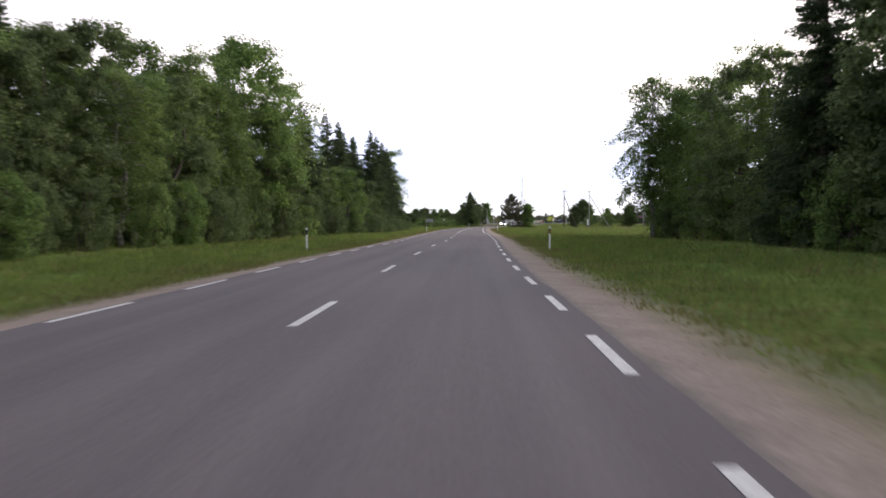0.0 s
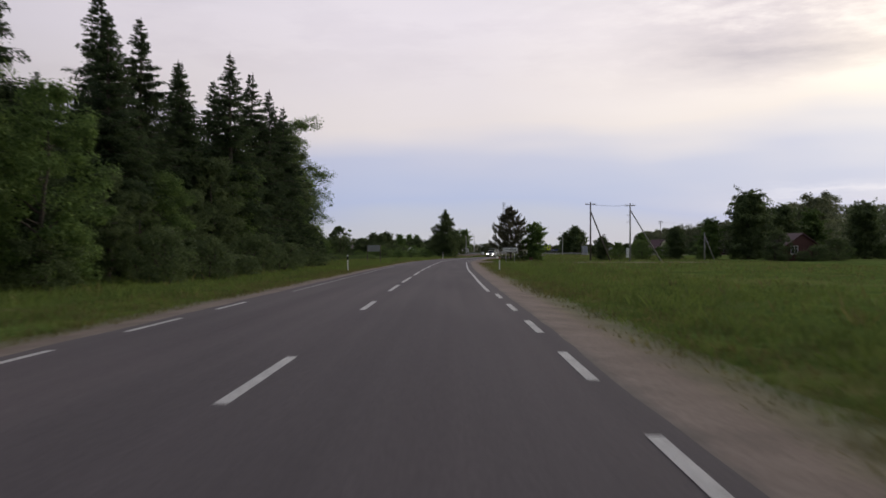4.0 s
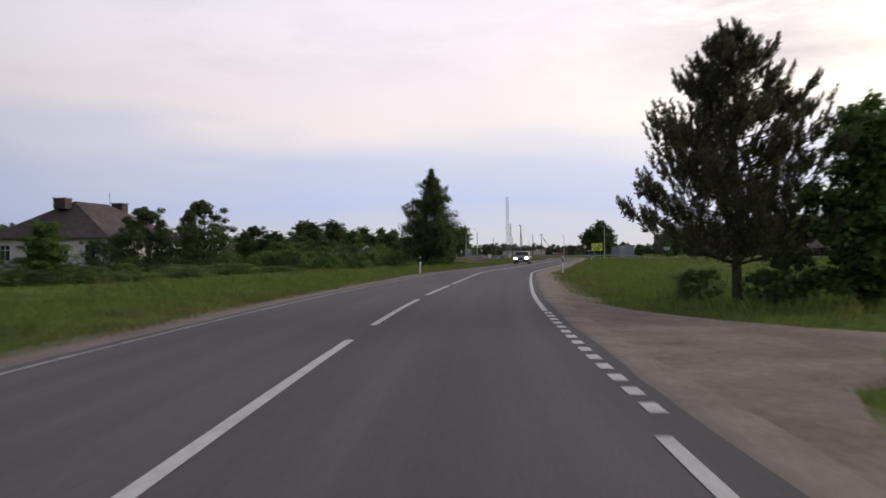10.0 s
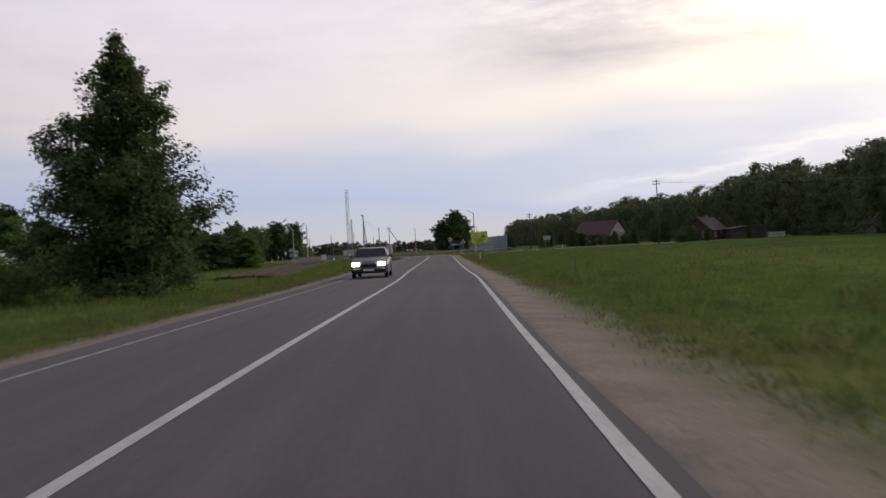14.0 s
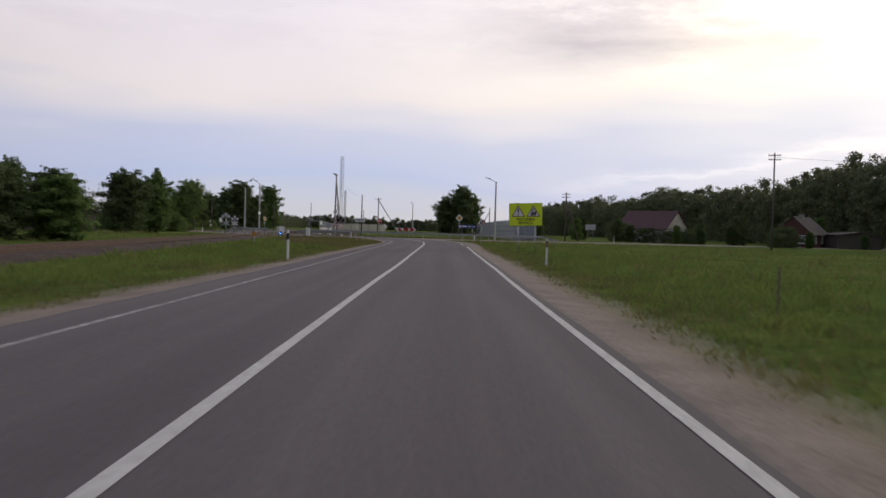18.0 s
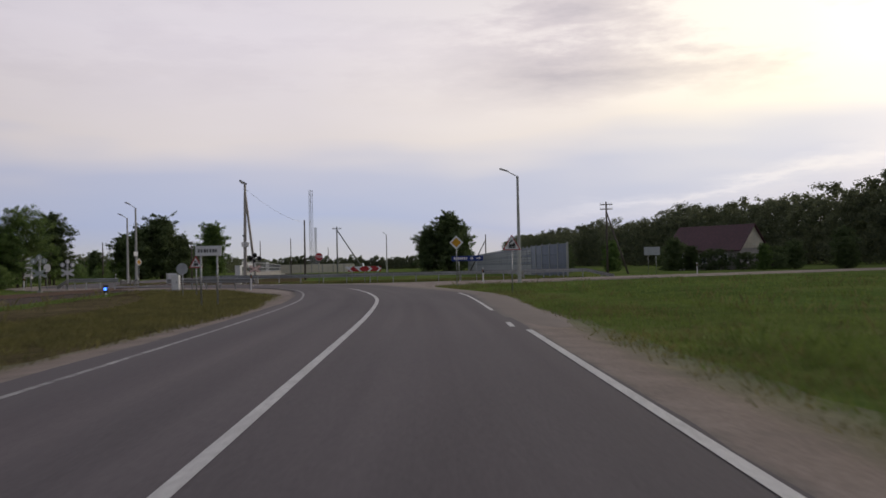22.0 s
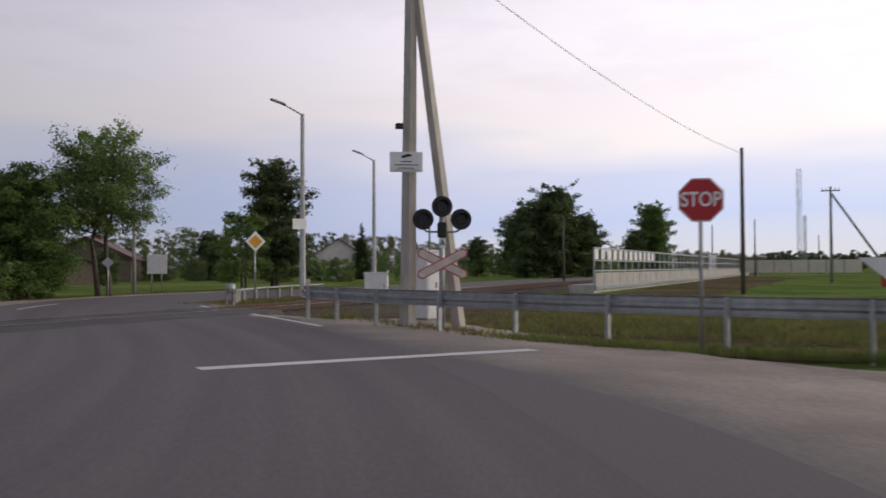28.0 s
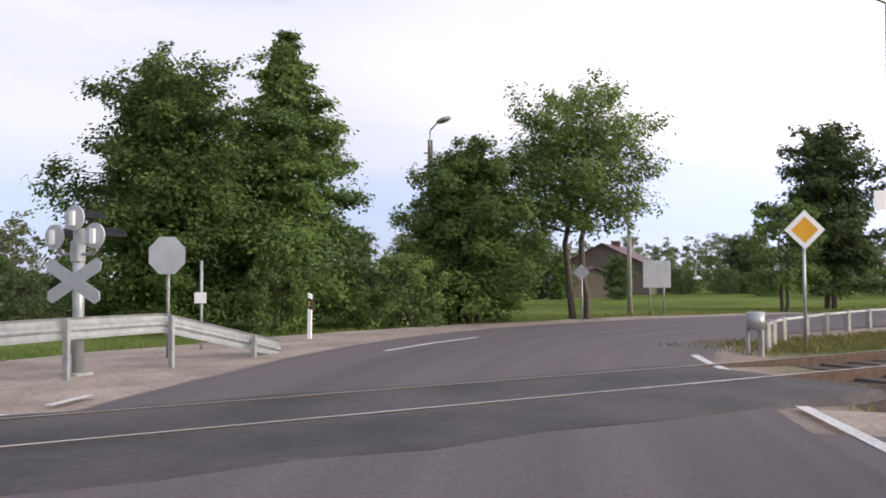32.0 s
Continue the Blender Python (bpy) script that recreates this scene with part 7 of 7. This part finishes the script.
def gable_house(x, y, turn, w, l, eave, ridge, wall_m, roof_m, label, chimneys=((0.0, 0.3),), gable_m=None, hip=0.0):
    """A house, l long in y and w wide in x, gables at both ends; hip: how far the ridge ends are drawn in."""
    t = empty("house", pose(x, y, -0.15, 0, 0, turn), label, "house")
    bm = B()
    a, b = w / 2, l / 2
    v = [bm.verts.new(p) for p in ((-a, -b, 0), (a, -b, 0), (a, b, 0), (-a, b, 0), (-a, -b, eave), (a, -b, eave), (a, b, eave), (-a, b, eave))]
    for f in ((0, 1, 5, 4), (1, 2, 6, 5), (2, 3, 7, 6), (3, 0, 4, 7)):
        bm.faces.new([v[i] for i in f])
    part("wall", bm, wall_m, t)
    if not hip:
        for s in (-1, 1):
            bm = B()
            prism(bm, [(-a, eave), (a, eave), (0, ridge)], -0.1, 0.0)
            part("gable", bm, gable_m or wall_m, t, m=pose(0, s * (b - 0.0) + (0 if s < 0 else 0.1), 0))
    o = 0.45
    fl = (ridge - eave) / a * o
    for s in (-1, 1):
        bm = B()
        p = [(s * (a + o), -b - o, eave - fl), (s * (a + o), b + o, eave - fl), (0, b + o - hip, ridge), (0, -b - o + hip, ridge)]
        vs = [bm.verts.new(q) for q in p] + [bm.verts.new((q[0], q[1], q[2] + 0.14)) for q in p]
        for f in ((0, 1, 2, 3), (7, 6, 5, 4), (0, 4, 5, 1), (1, 5, 6, 2), (2, 6, 7, 3), (3, 7, 4, 0)):
            bm.faces.new([vs[i] for i in f])
        bmesh.ops.recalc_face_normals(bm, faces=bm.faces[:])
        part("roof", bm, roof_m, t)
    if hip:
        for s in (-1, 1):
            bm = B()
            p = [(-a - o, s * (b + o), eave - fl), (a + o, s * (b + o), eave - fl), (0, s * (b + o - hip), ridge)]
            vs = [bm.verts.new(q) for q in p] + [bm.verts.new((q[0], q[1], q[2] + 0.14)) for q in p]
            for f in ((0, 1, 2), (5, 4, 3), (0, 3, 4, 1), (1, 4, 5, 2), (2, 5, 3, 0)):
                bm.faces.new([vs[i] for i in f])
            bmesh.ops.recalc_face_normals(bm, faces=bm.faces[:])
            part("roof", bm, roof_m, t)
    for cx_, cy_ in chimneys:
        cw_ = 0.62 if roof_m is M_ROOF_BROWN else 0.4
        top_ = ridge + (0.28 if hip else 0.5)
        ch = part("chimney", box(B(), cx_ - cw_, cx_ + cw_, cy_ - cw_, cy_ + cw_, ridge - 0.7, top_, 0.02), M_BRICK if roof_m is M_ROOF_RED else M_ROOF_BROWN if roof_m is M_ROOF_BROWN else M_CONCRETE, t)
        part("cap", box(B(), cx_ - cw_ - 0.07, cx_ + cw_ + 0.07, cy_ - cw_ - 0.07, cy_ + cw_ + 0.07, top_, top_ + 0.1), M_CONCRETE, ch)
    return t


h1 = gable_house(-26.6, 258, -10, 12, 15.5, 3.25, 6.7, M_WHITEWASH, M_ROOF_BROWN, "pale plastered house with a brown hipped roof and two chimneys", ((-0.4, -4.6), (0.4, 4.8)), hip=5.0)
for dx in (-4.3, -1.6, 1.6, 4.3):
    window(h1, dx, -7.75, 1.05, 1.0, 1.4)
for dy in (-5.4, -2.4, 2.6, 5.4):
    window(h1, 6.0, dy, 1.05, 1.0, 1.4, 90)
part("door", box(B(), 6.0, 6.06, -0.3, 0.75, 0.3, 2.4, 0.01), M_BRICK, h1)
part("step", box(B(), 6.0, 7.0, -0.6, 1.05, 0.0, 0.28, 0.02), M_CONCRETE, h1)
part("aerial", tube(B(), (0.6, 2.4, 6.5), (0.6, 2.4, 8.0), 0.03, n=6), M_STEEL_DULL, h1)

h2 = gable_house(105.0, 447.7, 27, 7.2, 12.0, 3.1, 6.5, M_PLASTER, M_ROOF_RED, "white house with a steep maroon roof and a pale gable", (), gable_m=M_WALL_CREAM)
window(h2, 0.2, -6.0, 3.7, 0.9, 1.0)
for dx in (-2.0, 2.0):
    window(h2, dx, -6.0, 1.1, 1.0, 1.2)
for dy in (-3.5, 0, 3.5):
    window(h2, -3.6, dy, 1.1, 1.1, 1.2, -90)
h3 = gable_house(122.5, 422.5, -53, 6.6, 8.4, 2.7, 5.6, M_BRICK, M_ROOF_GREY, "low red house with a grey roof, white windows and a chimney", ((0.0, 0.0),))
for dx in (-1.6, 1.6):
    window(h3, dx, -4.2, 0.9, 1.1, 1.3)
for dy in (-2.2, 1.8):
    window(h3, 3.3, dy, 0.9, 1.0, 1.2, 90)
h4 = gable_house(130.8, 420.0, -4, 8.5, 6, 2.5, 3.0, M_WOOD, M_ROOF_GREY, "low grey shed beside the red house", ())
h5 = gable_house(60.2, 204, 5, 5.0, 5.6, 2.4, 4.1, M_BRICK, M_ROOF_RED, "small dark red house behind the field", ())
window(h5, -1.2, -2.8, 1.1, 1.0, 1.1)
h6 = gable_house(-7.5, 499, 20, 8, 11, 2.6, 5.2, M_WHITEWASH, M_ROOF_GREY, "grey house among gardens beyond the track", ((0.5, 1.0),))
for dx in (-2.4, 2.4):
    window(h6, dx, -5.5, 1.0, 1.0, 1.2)
h7 = gable_house(-17.5, 458.2, 60, 5, 9, 1.4, 2.4, M_WOOD, M_ROOF_BROWN, "long weathered barn behind the trees", ())
h8 = gable_house(-24, 470, 30, 9, 10, 2.6, 4.8, M_WOOD, M_ROOF_RED, "brown house beyond the lawn", ((0.0, 1.5),))
h9 = gable_house(-1.5, 345, 20, 5, 6, 2.2, 4.0, M_WOOD, M_ROOF_RED, "small weathered shed behind the bushes", ())
h10 = gable_house(-2.0, 396, 40, 8, 12, 2.4, 3.8, M_WOOD, M_ROOF_GREY, "low barn roof beyond the crossing", ())
h12 = gable_house(133.0, 372.5, -20, 6.4, 8.0, 2.2, 4.6, M_WOOD, M_ROOF_GREY, "brown timber house with a grey roof at the wood's edge", ((0.0, 1.0),))
for dx in (-1.8, 1.8):
    window(h12, dx, -4.0, 0.8, 0.9, 1.0)
fence_w = empty("garden_fence", pose(130.2, 408.6, -0.15, 0, 0, -40), "short white picket fence beside the red house", "fence")
for i in range(16):
    part("picket", box(B(), 0.26 * i, 0.26 * i + 0.16, -0.015, 0.015, 0.1, 1.35, 0.01), M_WHITE, fence_w)
for z in (0.4, 1.05):
    part("rail", box(B(), -0.05, 4.2, 0.016, 0.05, z, z + 0.07), M_WHITE, fence_w)
for x, y, h in ((30.4, 282.7, 0.95), (31.9, 288.0, 0.7), (33.8, 294.0, 0.9), (25.5, 258.0, 0.85)):
    stake = empty("field_stake", pose(x, y, ground_z(x, y)), "thin dark wooden stake standing in the meadow", "stake", "field stakes")
    part("stake", tube(B(), (0, 0, -0.2), (0.03, 0.02, h), 0.022, 0.018, 7), M_WOOD, stake)
# ---------------------------------------------------------------- noise barrier
wq, wnrm = lerp_path([(70.2, 419.6), (70.4, 426), (71.0, 433), (74.0, 452), (77.5, 470), (82, 492), (86, 512), (92, 545)], 3.0)
nb_wall = empty("noise_barrier", Matrix(), "tall blue-grey panelled noise barrier beside the track", "noise barrier")
for i in range(len(wq) - 1):
    a, b = wq[i], wq[i + 1]
    ang = math.degrees(math.atan2(b[1] - a[1], b[0] - a[0]))
    L = float(np.hypot(*(b - a)))
    pn = empty("panel_bay", pose(a[0], a[1], -0.15, 0, 0, ang), "", "")
    pn.parent = nb_wall
    if i < 5:
        for k in range(3):
            part("panel", box(B(), 0.06, L - 0.06, -0.05, 0.05, 0.05 + k * 1.2, 1.23 + k * 1.2, 0.02), M_WALL_BLUE, pn)
    else:
        part("panel", box(B(), 0.06, L - 0.06, -0.05, 0.05, 0.05, 1.35, 0.02), M_WALL_PALE, pn)
        for k in range(7):
            part("slat", box(B(), 0.06, L - 0.06, -0.03, 0.03, 1.42 + k * 0.31, 1.66 + k * 0.31), M_WALL_PALE if k % 3 else M_WALL_BLUE, pn)
    part("stanchion", box(B(), -0.08, 0.08, -0.11, 0.11, 0.0, 3.75, 0.01), M_STEEL, pn)

# ---------------------------------------------------------------- platform
plat = empty("railway_platform", Matrix(), "long pale concrete platform with railings and a ramp", "platform")
pq = np.array([(33.4 + 0.1 * (y - 437.4), y) for y in np.arange(437.4, 545, 6.0)])
vs, fs = [], []
for x, y in pq:
    for dx, z in ((0.7, -0.15), (0.7, 0.3), (2.05, 0.3), (2.05, -0.15)):
        vs.append((x + dx, y, z))
for i in range(len(pq) - 1):
    for j in range(3):
        a = i * 4 + j
        fs.append((a, a + 4, a + 5, a + 1))
fs += [(3, 2, 1, 0), tuple(len(vs) - 4 + k for k in range(4))]
raw("slab", vs, fs, M_PLATFORM, plat)
part("kerb", box(B(), -0.1, 0.06, 0, 84.5, 0.06, 0.26), M_WALL_PALE, plat, m=pose(35.52, 437.3, 0, 0, 0, -5.71))
for i in range(14):
    bay = empty("fence_bay", pose(35.45 + 0.6 * i, 437.4 + 6.0 * i, 0, 0, 0, -5.71), "", "")
    bay.parent = plat
    for k in range(3):
        part("post", box(B(), -0.04, 0.04, 2.0 * k - 0.04, 2.0 * k + 0.04, 0.0, 2.33), M_STEEL, bay)
        part("panel", box(B(), 0.05, 0.08, 2.0 * k + 0.05, 2.0 * k + 1.95, 0.1, 0.95), M_PLATFORM, bay)
    for z in (1.05, 1.62, 2.28):
        part("rail", box(B(), -0.035, 0.035, 0, 6.03, z - 0.04, z + 0.04), M_WALL_PALE, bay)
    if i < 3:
        for k in range(4):
            part("board", box(B(), 0.0, 0.03, 1.5 * k + 0.1, 1.5 * k + 0.95, 1.68, 2.22), M_WHITE, bay, "white board")
sh = empty("platform_shelter", pose(39.0, 505, 0.3, 0, 0, -6), "small flat-roofed shelter on the platform", "shelter")
part("roof", box(B(), -1.6, 1.6, -4, 4, 2.3, 2.45, 0.02), M_WALL_PALE, sh)
part("wall", box(B(), 1.45, 1.55, -3.9, 3.9, 0, 2.3), M_WALL_PALE, sh)
for dx, dy in ((-1.4, -3.8), (-1.4, 3.8)):
    part("post", box(B(), dx - 0.06, dx + 0.06, dy - 0.06, dy + 0.06, 0, 2.3), M_STEEL, sh)

cw = empty("concrete_wall", pose(44.5, 543, -0.15, 0, 0, -12), "long cream concrete wall beyond the platform", "wall")
for k in range(7):
    part("panel", box(B(), 2.6 * k + 0.05, 2.6 * k + 2.5, -0.06, 0.06, 0.4, 2.45, 0.01), M_WALL_CREAM, cw)
    part("post", box(B(), 2.6 * k - 0.1, 2.6 * k + 0.04, -0.1, 0.1, 0.0, 2.5), M_CONCRETE, cw)
# ---------------------------------------------------------------- oncoming car
car = empty("car", pose(18.95, 268.6, 0.03, 0, 0, 167.5), "dark silver hatchback with lit headlamps in the opposite lane", "car")
bm = B()
side = [(-2.05, 0.32), (-2.0, 0.72), (-1.85, 0.86), (-1.5, 0.9), (-1.15, 1.35), (-0.5, 1.46), (0.4, 1.42), (1.0, 0.98), (1.75, 0.86), (2.03, 0.68), (2.08, 0.35), (1.9, 0.22), (-1.9, 0.22)]
vl = [bm.verts.new((-0.84 * (0.8 if z > 1.0 else 1.0), x, z)) for x, z in side]
vr = [bm.verts.new((0.84 * (0.8 if z > 1.0 else 1.0), x, z)) for x, z in side]
bm.faces.new(vl)
bm.faces.new(vr[::-1])
for i in range(len(side)):
    j = (i + 1) % len(side)
    bm.faces.new((vl[i], vl[j], vr[j], vr[i]))
bmesh.ops.recalc_face_normals(bm, faces=bm.faces[:])
bmesh.ops.bevel(bm, geom=bm.edges[:], offset=0.05, segments=2, affect="EDGES")
part("body", bm, M_CAR, car, smooth=True)
bm = B()
v = [bm.verts.new(p) for p in ((-0.66, 0.5, 1.37), (0.66, 0.5, 1.37), (0.78, 1.02, 1.0), (-0.78, 1.02, 1.0))]
bm.faces.new(v)
bmesh.ops.solidify(bm, geom=bm.faces[:], thickness=-0.02)
bmesh.ops.translate(bm, vec=(0, 0.012, 0.012), verts=bm.verts[:])
part("windscreen", bm, M_GLASS_DARK, car)
for sx in (-1, 1):
    for nm, pr in (("side_window", [(-0.12, 0.95), (-0.12, 1.36), (0.32, 1.33), (0.88, 0.97)]), ("side_window", [(-1.2, 0.97), (-0.98, 1.28), (-0.2, 1.36), (-0.2, 0.95)])):
        bm = B()
        bm.faces.new([bm.verts.new((sx * (0.853 - 0.168 * (z - 0.9) / 0.45), yy, z)) for yy, z in pr])
        bmesh.ops.solidify(bm, geom=bm.faces[:], thickness=0.004)
        part(nm, bm, M_GLASS_DARK, car)
    part("headlamp", box(B(), sx * 0.62 - 0.17, sx * 0.62 + 0.17, 1.98, 2.09, 0.58, 0.76, 0.03), M_LAMP_WHITE, car, "lit headlamp")
    part("mirror", box(B(), sx * 0.95 - 0.1, sx * 0.95 + 0.1, 0.75, 0.85, 0.95, 1.1, 0.03), M_CAR, car)
    for yy in (-1.3, 1.3):
        w_ = part("wheel", tube(B(), (sx * 0.7, yy, 0.31), (sx * 0.86, yy, 0.31), 0.31, n=20), M_TYRE, car)
        part("rim", tube(B(), (sx * 0.84, yy, 0.31), (sx * 0.872, yy, 0.31), 0.2, n=14), M_STEEL_DULL, w_)
part("grille", box(B(), -0.4, 0.4, 2.02, 2.1, 0.52, 0.66, 0.01), M_BLACK, car)
part("bumper", box(B(), -0.8, 0.8, 1.95, 2.12, 0.25, 0.46, 0.04), M_BLACK, car)
part("number_plate", box(B(), -0.26, 0.26, 2.115, 2.13, 0.34, 0.44), M_WHITE, car)

# ---------------------------------------------------------------- grass


def grass(name, seed, count, ylim, gap, size, material, label, wide=0.01, near=1.7, clump=0.0):
    """Tufts of blades strewn along the road's verges. clump: how far the grass gathers into patches."""
    rng = np.random.RandomState(seed)
    qq, nn = ROAD
    ok = np.flatnonzero((qq[:, 1] > ylim[0]) & (qq[:, 1] < ylim[1]))
    i = ok[rng.randint(0, len(ok), count)]
    n = len(i)
    sgn = rng.choice([-1, 1], n)
    off = gap[0] + (gap[1] - gap[0]) * rng.uniform(0, 1, n) ** near + np.where(sgn < 0, 0.2, 0.0)
    x = qq[i, 0] + nn[i, 0] * off * sgn + rng.uniform(-0.5, 0.5, n) * 0.5
    y = qq[i, 1] + nn[i, 1] * off * sgn + rng.uniform(-0.5, 0.5, n)
    # keep clear of other roads and the track
    tx = 26.88 + 0.115 * (y - 410)
    keep = (np.abs(x - tx) > 2.9) | (y < 284)
    for pts, r in ((SIDE[0][::2], 4.4), (DRIVE[0][::2], 1.9)):
        keep &= np.min(np.hypot(x[:, None] - pts[None, :, 0], y[:, None] - pts[None, :, 1]), axis=1) > r
    for poly in (MARGIN, MARGIN_L, MOUTH) + ((DRY, FLAT) if material is M_GRASS else ()):
        inside = np.zeros(len(x), bool)
        for (x0, y0), (x1, y1) in zip(poly, poly[1:] + poly[:1]):
            inside ^= ((y0 > y) != (y1 > y)) & (x < (x1 - x0) * (y - y0) / (y1 - y0 + 1e-9) + x0)
        keep &= ~inside
    keep &= ~((x > 30) & (x < 60) & (y > 386) & (y < 405.5) & (y > 392 - (x - 50) * 0.1))
    keep &= np.min(np.hypot(x[:, None] - qq[None, ::4, 0], y[:, None] - qq[None, ::4, 1]), axis=1) > gap[0] - 0.1
    x, y = x[keep], y[keep]
    # taller and lower growth in patches
    lush = np.array([noise.noise((u * 0.22, v * 0.22, seed)) + 0.6 * noise.noise((u * 0.9, v * 0.9, seed)) for u, v in zip(x, y)])
    tall = np.clip(1 + clump * lush, 0.25, 2.2)
    if clump:
        thin = lush > rng.uniform(-1.1, 0.1, len(x))
        x, y, tall = x[thin], y[thin], tall[thin]
    z0 = np.array([ground_z(u, v) for u, v in zip(x, y)]) - 0.03
    V = []
    n = len(x)
    for b in range(5):
        a = rng.uniform(0, 2 * math.pi, n)
        h = (size * rng.uniform(0.5, 1.3, n)) * tall + 0.04
        bx, by = x + rng.normal(size=n) * (0.1 + wide * 3), y + rng.normal(size=n) * (0.1 + wide * 3)
        dx, dy = np.cos(a) * wide, np.sin(a) * wide
        lx, ly = rng.normal(size=n) * h * 0.35, rng.normal(size=n) * h * 0.35
        V.append(np.stack([np.c_[bx - dx, by - dy, z0], np.c_[bx + dx, by + dy, z0], np.c_[bx + lx * 0.5 + dx * 0.8, by + ly * 0.5 + dy * 0.8, z0 + h * 0.65], np.c_[bx + lx, by + ly, z0 + h]], 1).reshape(-1, 3))
    ob = quads(name, np.vstack(V), material, None)
    return tagged(ob, label, "grass", kind="stuff")


grass("verge_grass", 61, 70000, (-5, 450), (4.95, 11), 0.1, M_GRASS, "uneven green grass on the road verges", 0.011, 1.4, 0.5)
grass("tall_verge_grass", 64, 26000, (-5, 345), (6.2, 14), 0.22, M_GRASS, "tall unmown grass in patches along the verges", 0.012, 1.2, 1.0)
grass("dry_verge_grass", 62, 36000, (-5, 450), (4.4, 7.8), 0.12, M_GRASS_DRY, "dry yellowish grass stalks at the road's edge", 0.008, 1.3, 0.6)
grass("field_grass", 63, 60000, (0, 400), (10, 45), 0.13, M_GRASS, "taller meadow grass in the fields", 0.02, 1.5, 0.7)
grass("dry_field_grass", 65, 9000, (0, 400), (9, 40), 0.26, M_GRASS_DRY, "yellowed seed stalks standing in the meadow", 0.012, 1.4, 1.0)


def tufts(name, seed, line, spread, count, size, material, label):
    """Grass tufts strewn along a line."""
    rng = np.random.RandomState(seed)
    qq, _ = lerp_path(line, 0.25)
    i = rng.randint(0, len(qq), count)
    x, y = qq[i, 0] + rng.uniform(-1.5, 1.5, count) * spread, qq[i, 1] + rng.uniform(-1.5, 1.5, count) * spread
    V = []
    for b in range(7):
        a = rng.uniform(0, 2 * math.pi, count)
        h = size * rng.uniform(0.4, 1.3, count)
        bx, by = x + rng.normal(size=count) * 0.08, y + rng.normal(size=count) * 0.08
        z0 = np.full(count, -0.08)
        dx, dy = np.cos(a) * 0.008, np.sin(a) * 0.008
        lx, ly = rng.normal(size=count) * h * 0.4, rng.normal(size=count) * h * 0.4
        V.append(np.stack([np.c_[bx - dx, by - dy, z0], np.c_[bx + dx, by + dy, z0], np.c_[bx + lx * 0.5 + dx * 0.8, by + ly * 0.5 + dy * 0.8, z0 + h * 0.65], np.c_[bx + lx, by + ly, z0 + h]], 1).reshape(-1, 3))
    return tagged(quads(name, np.vstack(V), material, None), label, "grass", kind="stuff")


RAIL_LINE = [(66, 405.2), (56, 404.3), (49.2, 404.2), (45.0, 404.2), (41.4, 404.9), (38.2, 406.3), (34.9, 409.2), (32.2, 412.0)]
tufts("rail_side_grass", 71, RAIL_LINE[:-2], 0.24, 2200, 0.13, M_GRASS, "green grass growing along the guard rail")
tufts("dry_rail_side_grass", 72, RAIL_LINE, 0.28, 1200, 0.15, M_GRASS_DRY, "dry stalks along the guard rail")
tufts("dry_verge_grass", 74, [(30, 348), (33.0, 360), (33.4, 374), (31.8, 386)], 1.7, 9000, 0.14, M_GRASS_DRY, "dry grass between the road and the track")
tufts("dry_verge_grass", 75, [(39, 412), (46, 409.6), (56, 409), (60, 414)], 2.0, 5000, 0.16, M_GRASS_DRY, "dry grass behind the guard rail")
tufts("verge_grass", 76, [(39, 412), (46, 409.6), (56, 409), (60, 414)], 2.2, 1600, 0.14, M_GRASS, "green grass behind the guard rail")
tufts("dry_verge_grass", 77, [(24.6, 418.5), (25.2, 422), (25.6, 428)], 0.8, 1500, 0.14, M_GRASS_DRY, "dry grass on the strip between the bollards and the track")
